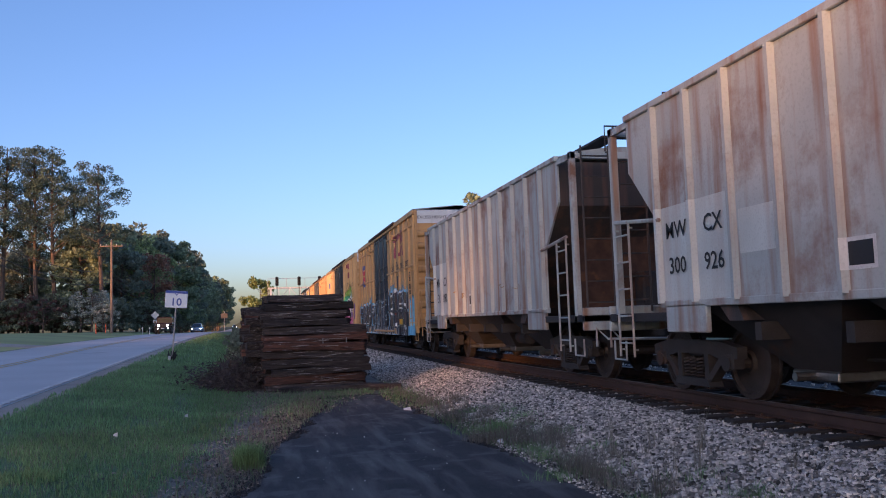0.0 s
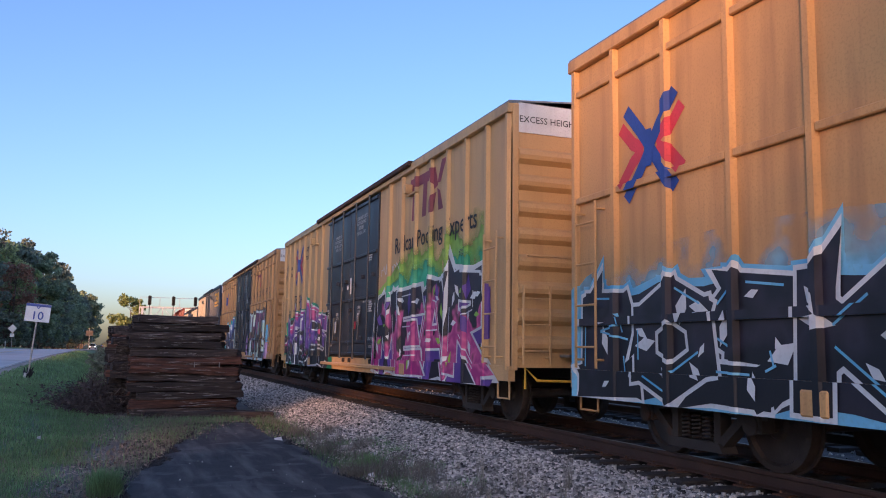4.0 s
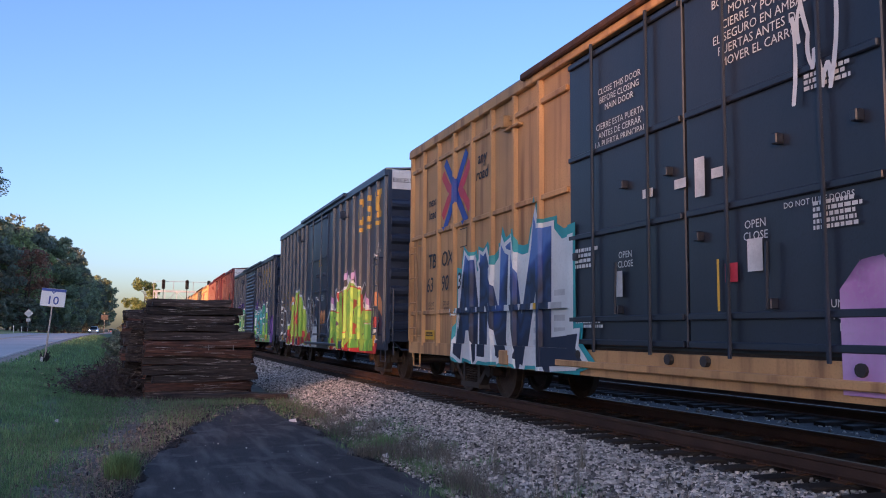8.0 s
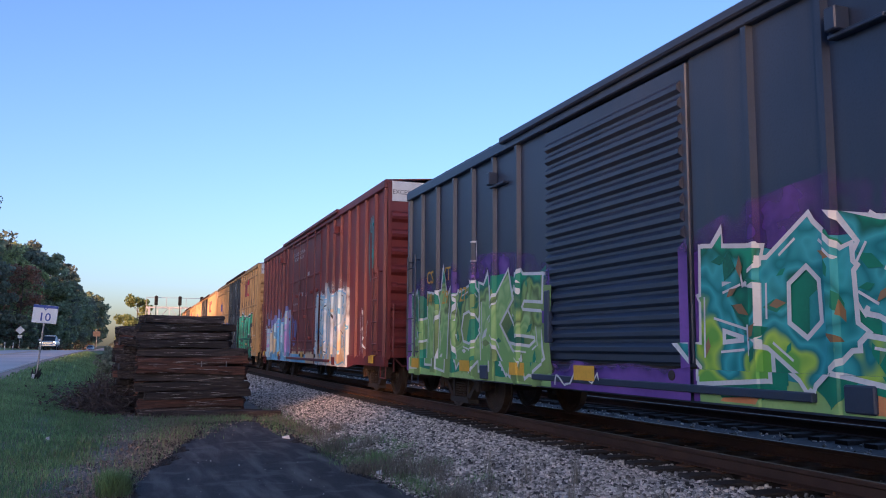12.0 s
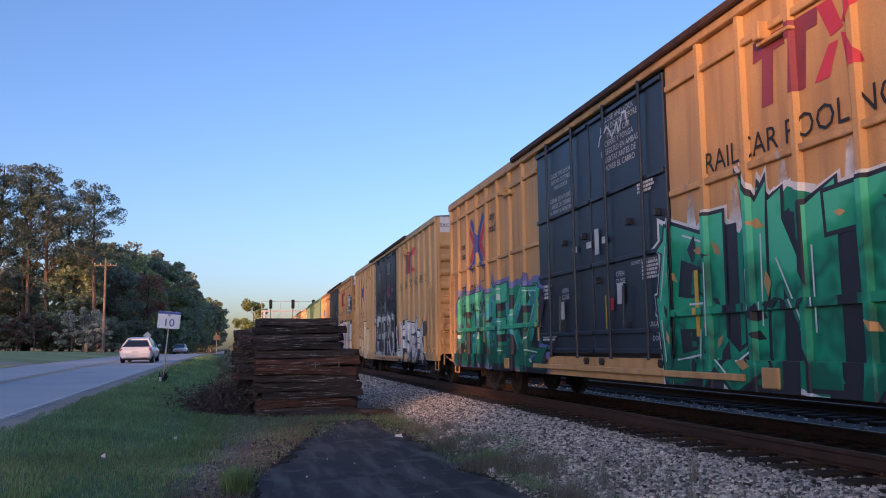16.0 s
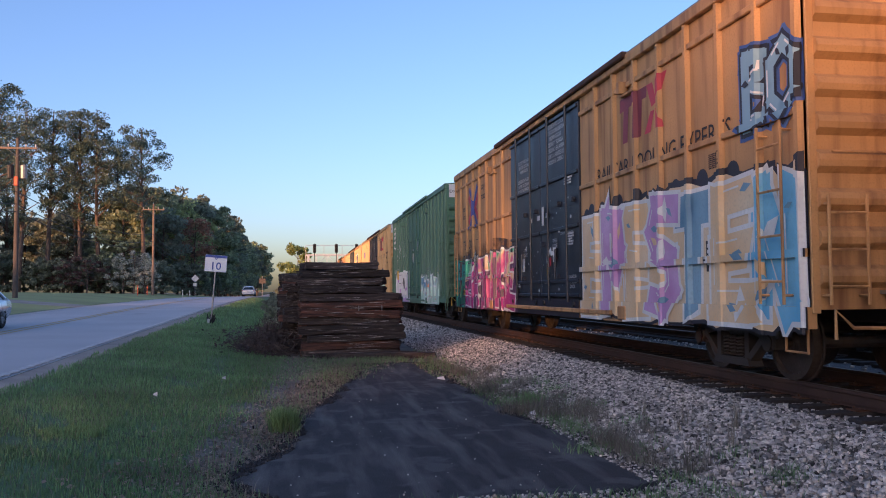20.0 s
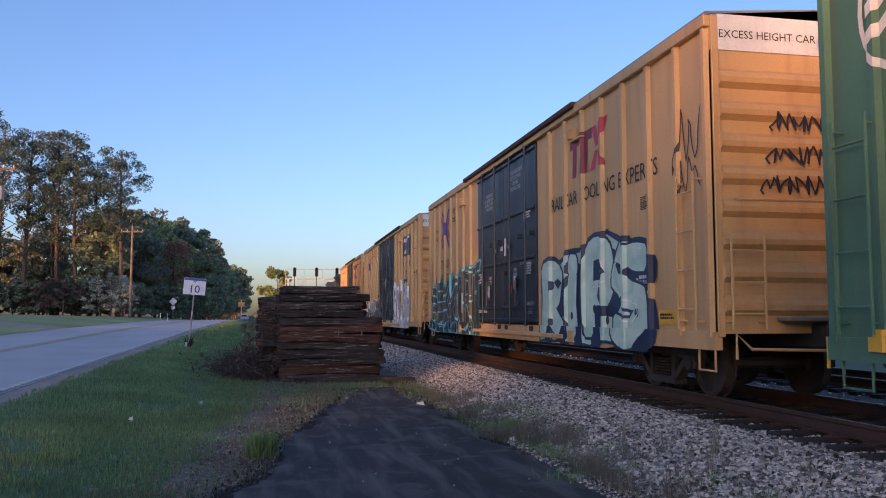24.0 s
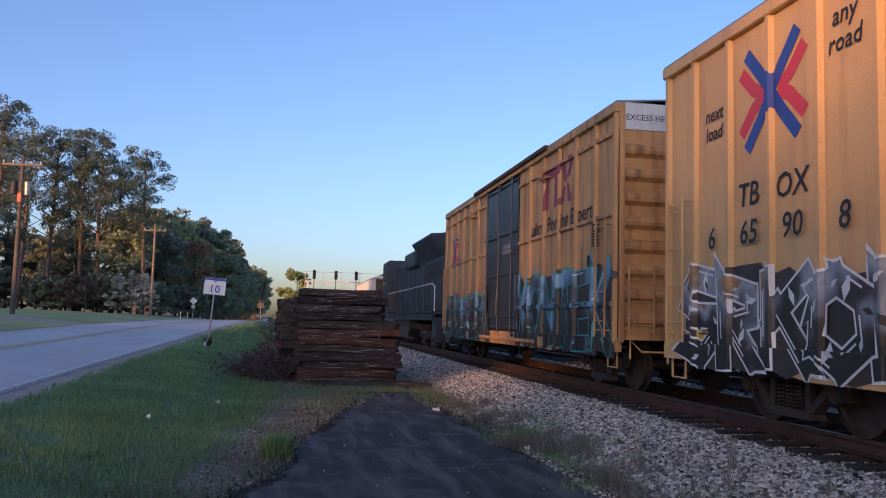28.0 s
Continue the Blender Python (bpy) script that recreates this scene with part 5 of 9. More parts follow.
s.panel(s.uf0 + 0.05, s.L - 1.6, 0.64, 0.9, SP_PINK, "sprayed_paint", 0)
s.piece("KRUGS", 1.0, s.ub1 + 0.15, 0.62, 2.5, 8, (SP_BLACK, SP_PURPLE, SP_PURPLE, SP_PINK), SP_WHITE, SP_FOREST, SP_BLACK, None, SP_BLACK, SP_WHITE, (SP_WHITE, SP_PINK, SP_BLACK), thick=0.36, arch=0.28, peak=0.62, lap=0.12, spikes=0.8)
s.wash(1.2, s.ub1 + 0.9, 0.60, 0.98, SP_FOREST, 6, 8, 0.15)
s.paint([slab((3.1, 2.2), (3.02, 2.75), 0.17)], 3, SP_INDIGO)
s.piece("ROK", 0.45, 1.05, 1.0, 1.5, 9, (SP_PINK,), SP_BLACK, SP_FOREST, None, None, None, SP_WHITE)
s.text("TRK GTK", 1.2, 0.78, 0.11, INK, off=0.06)
s.scribble(0.25, 3.4, 0.5, 0.7, 10, SP_BLACK)
s.scribble(s.uf0 + 0.3, 2.75, 0.5, 0.25, 11, SP_WHITE, 12, 0.02)
s.scribble(s.uf0 + 1.1, 2.78, 0.5, 0.2, 12, SP_WHITE, 12, 0.02)
add(c, 45.43, 64.26)

# third: fat pale letters HYPE
c, s = boxcar("boxcar", 18.9, YELLOW_OLD, doors=SIXTY, ribs=RIBS, label="rusty yellow ribbed box car with big pale-blue HYPE graffiti")
pool_words(s, "63 90 31", tb=2.35, xz=3.68, xs=1.2, logo=0.58, lz=3.70, tz=3.30)
door_words(s, 15, True)
s.piece("HYPE", s.uf0 + 0.15, s.uf0 + 4.5, 0.66, 2.6, 17, (SP_BLACK, SP_BLACK, SP_PLUM, SP_PLUM), SP_ICE, SP_BLACK, SP_PALEMINT, None, None, None, (), wild=0.015, thick=0.30, edge=0.10, rim=0.15, lap=0.04, spikes=0.0)
s.paint([slab((s.uf0 + u, 0.85), (s.uf0 + u + 0.1, 1.25), 0.2) for u in (0.62, 1.5, 2.35, 3.3)], 3, SP_TEAL, "sprayed_shard")
s.wash(s.uf0 - 0.5, s.uf0 + 0.35, 0.66, 1.75, SP_LILAC, 22, 4, 0.3)
for u in (0.32, 3.72):
    s.panel(s.uf0 + u, s.uf0 + u + 0.1, 1.15, 1.75, PLACARD, "reflector", 9)
s.paint([disc((s.uf0 + 4.6 + 0.2 * k, 0.95 + 0.15 * (k % 3)), 0.26) for k in range(5)], 0, SP_LILAC, "sprayed_cloud")
s.panel(s.L - 1.9, s.L - 1.25, 1.35, 2.05, SP_SKY, "sprayed_paint", 1)
s.panel(s.L - 1.2, s.L - 0.85, 1.35, 2.0, PLACARD, "placard", 1)
s.scribble(s.L - 2.6, 2.3, 0.9, 0.7, 18, SP_BLACK, 14, 0.05)
s.scribble(s.L - 3.1, 1.1, 0.6, 0.3, 19, SP_BLACK, 9, 0.035)
s.piece("ANVL", 2.75, s.ub1 + 0.15, 0.66, 2.7, 20, (SP_NIGHT, SP_NIGHT, SP_BLUE), SP_WHITE, SP_TEAL, SP_WHITE, None, None, None, (), wild=0.03, thick=0.33, edge=0.07, rim=0.13, rise=0.4, spikes=0.3, lap=0.08)
for k in range(6):
    s.paint([[(3.3 + 0.62 * k, 0.95 + 0.17 * q), (3.62 + 0.62 * k, 0.95 + 0.17 * q), (3.62 + 0.62 * k, 1.03 + 0.17 * q), (3.3 + 0.62 * k, 1.03 + 0.17 * q)] for q in range(5)], 3, SP_SILVER, "sprayed_band")
s.scribble(2.45, 1.15, 0.4, 0.4, 24, SP_WHITE, 9, 0.03)
s.panel(5.9, 6.0, 1.1, 1.8, PLACARD, "reflector", 9)
s.scribble(s.uf0 - 0.9, 3.1, 0.5, 1.1, 21, SP_WHITE, 10, 0.05)
add(c, 66.35, 84.98)

# navy high-cube
c, s = boxcar("boxcar", 15.4, NAVY, doors=((6.4, 9.2),), door_paint=NAVY, np_b=7, np_f=7, inset=1.85, label="navy high-cube box car with gold letters and lime graffiti")
f = s.uf0
gold_emblem(s, f + 3.72, 3.92, 0.46, 0.54, 0.82)
p = s.ub1 / 8
for k, (a, b) in enumerate((("CS", "15"), ("XT", "13"), ("", "27"))):
    s.text(a or " ", (1.5 + k) * p, 2.34, 0.34, GOLD, bold=0.003) if a else None
    s.text(b, (1.5 + k) * p, 1.92, 0.34, GOLD, bold=0.003, off=0.035)
s.bars(3.2, 1.55, 2, 0.7, 0.13, GOLD, 32, 6)
s.piece("RUBE", f + 0.55, s.L - 0.95, 0.62, 2.5, 33, (SP_LIME, SP_LIME, SP_LIME), SP_RED, SP_WHITE, SP_LIME, None, SP_RED, None, (SP_PLUM,), thick=0.30, arch=0.62, edge=0.03, rim=0.06, spikes=0.2)
for k in range(9):
    a = f + 0.2 + (s.L - f - 1.2) * k / 8
    z = 1.35 + 0.85 * math.sin(math.pi * k / 8)
    s.paint([slab((a, z), (a + 0.35 * math.cos(k * 2.1), z + 0.30 + 0.12 * math.sin(k * 3.0)), 0.40)], 0, (SP_WHITE, SP_LILAC)[k % 2], "sprayed_shard")
    s.paint([slab((a + 0.03, z - 0.03), (a + 0.33 * math.cos(k * 2.1), z + 0.24), 0.27)], 1, (SP_BLACK, SP_WHITE, SP_BLACK)[k % 3], "sprayed_shard")
s.paint([disc((s.L - 0.75 + 0.2 * k, 1.9 - 0.12 * k), 0.17) for k in range(3)], 0, SP_ORANGE, "sprayed_cloud")
s.piece("KILLR", 1.9, s.ub1 + 0.75, 0.62, 2.7, 34, (SP_RED, SP_RED), SP_RED, SP_WHITE, SP_CHARTREUSE, None, None, None, (SP_RED, SP_CHARTREUSE), style="bubble", thick=0.17, arch=0.85, peak=0.40, edge=0.0, rim=0.07, lap=0.0, spikes=0.2)
s.paint([disc((2.3 + 0.62 * k, 0.78 + 0.14 * (k % 2)), 0.12 + 0.05 * (k % 3)) for k in range(8)], 7, SP_RED, "sprayed_paint")
s.paint([disc((2.6 + 0.38 * k, 2.05 + 0.22 * math.sin(1.2 * k)), 0.2) for k in range(6)], 0, SP_ORANGE, "sprayed_cloud")
s.wash(s.ub1 - 0.4, s.ub1 + 1.6, 0.62, 1.6, SP_WHITE, 31, 5, 0.3)
s.piece("SOG", 0.45, 2.3, 0.75, 2.1, 30, (SP_BLACK,), SP_WHITE, None, None, None, None, SP_WHITE, (), style="bubble", thick=0.30, edge=0.05, spikes=0.2)
s.piece("OUS", s.ub1 - 0.35, s.ub1 + 1.0, 0.95, 2.2, 29, (SP_BLACK,), SP_WHITE, None, None, None, None, SP_WHITE, (), style="bubble", thick=0.30, edge=0.05, spikes=0.2)
s.paint([disc((s.uf0 - 0.75 + 0.2 * k, 1.5 + 0.1 * (k % 2)), 0.17) for k in range(4)] + [[(s.uf0 - 0.85, 1.0), (s.uf0 - 0.1, 1.0), (s.uf0 - 0.1, 1.5), (s.uf0 - 0.85, 1.5)]], 0, mist(SP_ORANGE, 1.6, 0.9), "sprayed_cloud")
s.paint([blob((s.ub1 + 0.2 + 0.3 * k, 0.68), (s.ub1 + 0.35 + 0.3 * k, 0.9), 0.16) for k in range(5)], 2, SP_WHITE, "sprayed_stroke")
s.bars(s.uf0 - 1.1, 3.35, 4, 0.45, 0.05, GOLD, 28, 1)
s.text("I", s.ub1 + 1.35, 2.3, 0.2, GOLD, off=0.08)
s.scribble(s.ub1 + 0.3, 1.0, 1.0, 0.8, 35, SP_WHITE, 12, 0.05)
s.scribble(s.ub1 + 1.4, 1.9, 0.7, 0.3, 36, SP_WHITE, 8, 0.04)
s.text("BEN", s.uf0 - 0.35, 2.05, 0.25, SP_WHITE, off=0.08)
s.scribble(0.3, 2.1, 0.6, 0.3, 37, SP_WHITE, 7, 0.04)
s.scribble(s.L - 0.9, 2.85, 0.5, 0.4, 38, SP_WHITE, 12, 0.02)
s.scribble(s.L - 0.9, 0.75, 0.4, 0.7, 39, SP_WHITE, 6, 0.06)
s.panel(s.L - 1.3, s.L - 0.75, 0.78, 1.05, PLACARD, "reflector", 7)
s.panel(1.0, 1.5, 0.78, 1.0, PLACARD, "reflector", 7)
s.panel(s.L - 1.75, s.L - 1.25, 1.25, 1.5, PAPER, "placard", 7)
s.text("THIS CAR\nEXCEEDS HEIGHT", s.L - 1.5, 1.38, 0.07, LOGO_RED, off=0.09)
add(c, 87.05, 102.35)

# navy fifty-foot car with a louvered door
c, s = boxcar("boxcar", 15.6, NAVY, zt=4.30, doors=((6.3, 9.5),), door_kind="louver", door_paint=NAVY, np_b=6, np_f=6, inset=1.85, excess=False, roof=NAVY,
              label="navy fifty-foot box car with gold letters and teal graffiti")
f = s.uf0
gold_emblem(s, f + 2.95, 3.28, 0.47, 0.54, 0.90)
p = s.ub1 / 7
for k, (a, b) in enumerate((("CS", "14"), ("XT", "29"), ("", "27"))):
    s.text(a, (1.5 + k) * p, 2.34, 0.34, GOLD, bold=0.003) if a else None
    s.text(b, (1.5 + k) * p, 1.92, 0.34, GOLD, bold=0.003, off=0.035)
s.panel(3.3, 3.6, 2.55, 2.9, CHALK, "plate_stencil", 0)
s.panel(3.33, 3.57, 2.58, 2.87, NAVY, "plate_stencil", 1)
s.piece("BOSKA", f + 0.1, s.L - 1.55, 0.80, 2.15, 43, (SP_LIME, SP_TEAL, SP_TEAL, SP_FOREST), SP_WHITE, None, SP_TEAL, SP_PURPLE, SP_FOREST, SP_WHITE, (SP_FOREST, SP_BRONZE), thick=0.38, spikes=0.8)
s.wash(s.L - 1.3, s.L - 0.05, 0.62, 1.9, SP_PURPLE, 47, 5, 0.5)
s.wash(s.ub1 + 0.1, f + 0.3, 0.62, 1.0, SP_PURPLE, 48, 5, 0.2)
s.panel(f + 0.1, s.L - 0.7, 0.62, 0.93, SP_GRASS, "sprayed_paint", 1)
s.paint([[(f + 0.4 + 1.5 * k, 0.64), (f + 0.9 + 1.5 * k, 0.64), (f + 1.1 + 1.5 * k, 0.92), (f + 0.7 + 1.5 * k, 0.92)] for k in range(3)], 2, SP_ORANGE, "sprayed_shard")
s.piece("HICKS", 0.35, s.ub1 - 0.02, 0.72, 2.2, 44, (SP_GRASS, SP_GRASS, SP_OLIVE, SP_FOREST), SP_WHITE, None, SP_FOREST, SP_PURPLE, SP_OLIVE, SP_WHITE, (SP_WHITE, SP_FOREST), thick=0.34, spikes=0.9)
s.panel(0.15, s.ub1 + 0.25, 0.62, 0.95, SP_GRASS, "sprayed_paint", 1)
for u in (0.4, 3.0, 5.0, 7.0, s.L - 1.9):
    s.panel(u, u + 0.5, 0.74, 0.92, PLACARD, "reflector", 8)
s.scribble(s.ub1 + 0.4, 0.66, 1.2, 0.25, 45, SP_WHITE, 10, 0.03)
s.scribble(s.L - 1.0, 2.35, 0.7, 0.35, 46, SP_WHITE, 8, 0.015)
add(c, 104.08, 119.73)

# maroon car
c, s = boxcar("boxcar", 18.6, MAROON, doors=SIXTY, door_paint=MAROON, label="maroon box car with pale blue and white graffiti", roof=MAROON)
s.text("NS", 1.1, 2.28, 0.34, CHALK, off=0.02)
for k, d in enumerate(("47", "26", "08")):
    s.text(d, 1.15 + 0.85 * k, 1.75, 0.34, CHALK, off=0.065)
s.bars(1.3, 1.45, 2, 1.4, 0.12, CHALK, 52, 6)
s.text("CLOSE AND LOCK DOORS\nBEFORE MOVING CAR", (s.ub1 + s.uf0) / 2 - 0.9, 4.25, 0.17, CHALK, off=0.06)
s.text("CLOSE THIS DOOR FIRST", s.ub1 + 1.2, 2.55, 0.09, CHALK, off=0.07)
for u, z in ((1.6, 3.2), (1.6, 2.85), (2.2, 2.8), (2.9, 2.75), (3.2, 3.4)):
    s.panel(s.ub1 + u, s.ub1 + u + 0.3, z, z + 0.13, PAPER, "sticker", 1)
s.piece("EATNK", 1.1, s.ub1 + 0.35, 0.72, 2.45, 53, (SP_ICE, SP_CREAM, SP_SKY, SP_ICE, SP_LILAC), SP_ICE, None, SP_SKY, None, SP_STEELBLUE, SP_LILAC, (SP_CREAM, SP_SKY, SP_LILAC, SP_STEELBLUE), style="bubble", wild=0.07, thick=0.36, lap=0.14, rise=0.75, spikes=0.8, each=True)
s.paint([disc((1.5 + 0.62 * k, 2.12 + 0.24 * math.sin(2.1 * k)), 0.24 + 0.06 * (k % 3)) for k in range(9)], 0, SP_INDIGO, "sprayed_cloud", "indigo spray bubbles behind the letters")
s.paint([disc((s.ub1 + 0.35 + 0.17 * k, 1.7 + 0.28 * math.sin(1.3 * k)), 0.3) for k in range(6)], 0, SP_INDIGO, "sprayed_cloud")
s.wash(s.ub1 + 0.3, s.uf0 - 0.6, 0.62, 1.15, SP_CREAM, 57, 6, 0.3)
s.panel(1.9, s.uf0 - 1.9, 0.62, 0.88, SP_SKY, "sprayed_paint", 1)
s.piece("BOMB", s.uf0 - 0.2, s.uf0 + 3.4, 0.66, 2.6, 54, (SP_CREAM, SP_WHITE, SP_ICE), SP_SKY, SP_WHITE, SP_WHITE, SP_WHITE, None, SP_BLACK, (SP_SKY, SP_CREAM), wild=0.03, thick=0.40, drips=20)
s.scribble(s.L - 1.3, 2.7, 0.4, 1.6, 55, SP_TEAL, 12, 0.05)
s.scribble(s.L - 2.2, 0.9, 0.8, 1.2, 56, SP_WHITE, 14, 0.02)
for u in (0.5, 4.2, 9.0, s.L - 1.2):
    s.panel(u, u + 0.45, 0.76, 0.95, PLACARD, "reflector", 8)
add(c, 121.37, 139.95)

# green letters
c, s = boxcar("boxcar", 19.05, YELLOW, doors=SIXTY, ribs=RIBS, label="yellow ribbed box car with emerald green graffiti")
pool_words(s, "67 24 01", tb=2.33, xz=3.55, xs=1.2)
door_words(s, 62, True)
s.piece("ATMEKZ", 0.6, s.ub1 + 0.0, 0.66, 2.35, 63, (SP_FOREST, SP_TEAL, SP_MINT, SP_MINT), SP_BLACK, SP_INDIGO, SP_FOREST, None, SP_BLACK, SP_PALEMINT, (SP_FOREST, SP_PALEMINT, SP_INDIGO), thick=0.36, edge=0.025, rim=0.12, spikes=0.9, lap=0.14)
s.paint([disc((0.6 + 0.5 * k, 2.05 + 0.3 * math.sin(1.9 * k)), 0.26) for k in range(14)], 0, mist(SP_INDIGO, 1.9, 2.7), "sprayed_cloud")
s.paint([[(0.6, 1.47), (s.ub1, 1.47), (s.ub1, 1.56), (0.6, 1.56)]], 8, SP_MINT, "sprayed_stroke", "pale green stroke along the rib")
s.piece("GUNTE", s.uf0 - 0.2, s.uf0 + 5.2, 0.60, 2.6, 64, (SP_FOREST, SP_FOREST, SP_MINT), SP_BLACK, SP_WHITE, SP_FOREST, None, SP_BLACK, SP_WHITE, (SP_BLACK, YELLOW), thick=0.36, spikes=0.9, lap=0.12, rim=0.08)
s.paint([[(s.uf0 + u, 2.2), (s.uf0 + u + 0.3, 2.3), (s.uf0 + u + 0.14, 3.3)] for u in (0.35, 1.3, 2.2, 3.2, 4.1)], 0, mist(SP_WHITE, 2.2, 3.2), "sprayed_cloud", "thin white overspray")
for u in (0.75, 3.1, s.ub1 - 0.2, s.uf0 + 0.55, s.L - 1.2):
    s.panel(u, u + 0.09, 1.2, 2.0, PLACARD, "reflector", 8)
s.scribble((s.ub1 + s.uf0) / 2 + 0.5, 4.15, 1.1, 0.35, 65, SP_WHITE, 11, 0.035)
s.scribble(s.L - 1.5, 1.6, 0.8, 0.3, 66, SP_WHITE, 8, 0.07)
add(c, 141.84, 160.93)

# white letters
c, s = boxcar("boxcar", 19.0, YELLOW_B, doors=SIXTY, label="yellow sixty-foot box car with white and black graffiti over the doors")
pool_words(s, "6 67 43 2", tb=2.5, xz=3.7, xs=1.2)
door_words(s, 72)
s.piece("BEEFRS", s.ub1 + 0.15, s.uf0 - 0.1, 0.72, 2.35, 73, (SP_SILVER, SP_WHITE), SP_BLACK, SP_WHITE, SP_BLACK, None, None, SP_WHITE, (SP_BLACK,), thick=0.30, rim=0.05, drips=8)
s.piece("UARX", s.uf0 + 0.05, s.uf0 + 5.2, 0.60, 1.95, 74, (SP_SILVER, SP_WHITE, SP_WHITE), SP_BLACK, SP_WHITE, None, None, SP_BLACK, SP_BLACK, (SP_SILVER,), thick=0.28, rim=0.06, spikes=0.6, wild=0.08)
s.paint([disc((2.2, 1.35), 0.5), disc((2.9, 1.15), 0.45), disc((3.7, 1.75), 0.62), disc((4.4, 1.2), 0.5), disc((3.9, 1.1), 0.6), disc((4.5, 1.6), 0.4)], 1, SP_BLACK, "sprayed_paint")
s.paint([disc((2.2, 1.35), 0.46), disc((2.9, 1.15), 0.41), disc((3.7, 1.75), 0.58), disc((4.4, 1.2), 0.46), disc((3.9, 1.1), 0.56), disc((4.5, 1.6), 0.36)], 2, SP_CREAM, "sprayed_paint", "cream bubble shapes outlined in black")
s.paint([disc((2.3, 1.5), 0.16), disc((3.75, 1.75), 0.2), disc((2.9, 1.1), 0.13)], 3, SP_BLACK, "sprayed_paint")
s.paint([disc((2.3, 1.5), 0.13), disc((3.75, 1.75), 0.17), disc((2.9, 1.1), 0.1)], 4, SP_WHITE, "sprayed_paint")
s.panel(2.85, 2.95, 1.2, 1.9, PLACARD, "reflector", 8)
s.scribble(1.0, 1.9, 0.6, 0.4, 75, SP_BLACK, 9, 0.03)
s.scribble(s.uf0 - 1.6, 3.0, 0.7, 0.6, 76, SP_PINK, 12, 0.05)
add(c, 162.74, 181.71)

# pastel letters
c, s = boxcar("boxcar", 19.2, YELLOW_OLD, doors=SIXTY, ribs=RIBS, label="yellow ribbed box car with pastel and hot-pink graffiti")
pool_words(s, "67 26 51", tb=2.4, xz=3.6, xs=1.2, tz=3.0, lz=3.5)
door_words(s, 82, True)
s.piece("EPESTEN", s.uf0 + 0.1, s.L - 0.1, 0.66, 2.5, 83, (SP_CREAM, SP_LILAC, SP_CREAM, SP_LILAC, SP_STEELBLUE, SP_CREAM, SP_SKY), SP_WHITE, SP_BLACK, SP_CREAM, None, None, SP_WHITE, (SP_STEELBLUE, SP_CREAM), wild=0.05, thick=0.44, edge=0.06, spikes=0.3, each=True)
s.paint([disc((s.uf0 + 0.3 + 0.26 * k, 2.45 + 0.1 * math.sin(2.3 * k)), 0.16) for k in range(22)], 0, SP_BLACK, "sprayed_cloud")
s.piece("EATIKE", 1.6, s.ub1 + 0.35, 0.62, 2.1, 84, (SP_PINK, SP_PINK, SP_CREAM, SP_MINT), SP_WHITE, SP_BLACK, SP_PINK, SP_BLACK, SP_PLUM, SP_WHITE, (SP_PINK, SP_BLACK, SP_TEAL), thick=0.38, drips=14)
s.piece("EB", 0.2, 1.7, 0.64, 2.0, 85, (SP_FOREST, SP_TEAL), SP_BLACK, SP_FOREST, SP_TEAL, SP_BLACK)
s.piece("BO", s.L - 1.2, s.L - 0.1, 2.95, 3.9, 86, (SP_SKY, SP_STEELBLUE), SP_BLACK, SP_BLUE, None, None, None, SP_WHITE)
s.panel(s.ub1 + 0.02, s.uf0 - 0.02, 0.60, 0.95, SP_BLACK, "sprayed_paint", 2)
for k in range(46):
    s.paint([disc((s.ub1 + 0.3 + 4.4 * ((k * 0.618) % 1), 1.0 + 2.0 * ((k * 0.37) % 1)), 0.012 + 0.030 * ((k * 0.71) % 1) ** 3, 8)], 2, SP_WHITE, "paint_splash")
s.scribble(s.ub1 + 3.1, 1.7, 0.6, 0.5, 87, SP_WHITE, 5, 0.09)
add(c, 183.58, 202.98)

# green car
c, s = boxcar("boxcar", 15.9, GREEN, doors=((6.35, 9.8),), door_paint=GREEN, np_b=7, np_f=7, inset=1.85, label="dark green box car with white and plum graffiti along the sill", roof=GREEN)
s.text("IB T", 1.5, 2.5, 0.34, CHALK)
for k, d in enumerate(("18", "49", "2")):
    s.text(d, 1.15 + 0.72 * k, 2.02, 0.34, CHALK, off=0.075)
ring = [[(1.0 + r * math.cos(a) * 0.72, 3.9 + r * math.sin(a)) for r, a in ((0.62, t), (0.62, t + 0.27), (0.54, t + 0.27), (0.54, t))] for t in [0.262 * k for k in range(24)]]
s.paint(ring, 1, CHALK, "emblem", "white oval ring emblem")
s.paint([[(0.96, 3.38), (1.04, 3.38), (1.04, 4.42), (0.96, 4.42)]] + [[(1.0, z), (1.0 + d * 0.32, z - 0.22), (1.0 + d * 0.32, z - 0.10), (1.0, z + 0.14)][::d] for z in (3.75, 4.0, 4.22) for d in (-1, 1)], 1, CHALK, "emblem", "white tree emblem")
s.wash(1.4, s.ub1 + 0.6, 0.62, 2.3, SP_WHITE, 92, 8, 0.7)
s.piece("NFHBE", 1.75, s.ub1 + 0.4, 0.85, 2.0, 93, (LOGO_PLUM, LOGO_PLUM), SP_WHITE, SP_WHITE, SP_LILAC, None, None, SP_BLACK, (SP_LILAC,), wild=0.03, thick=0.30, edge=0.06, spikes=0.1)
s.panel(1.3, s.ub1 + 0.3, 0.62, 1.0, SP_LILAC, "sprayed_paint", 3)
s.panel(0.6, 1.0, 0.8, 1.0, PLACARD, "placard", 8)
s.panel(2.0, 2.35, 1.7, 2.15, PLACARD, "placard", 8)
s.wash(s.uf0 + 0.5, s.L - 1.4, 0.62, 2.2, SP_PALEMINT, 90, 12, 1.5)
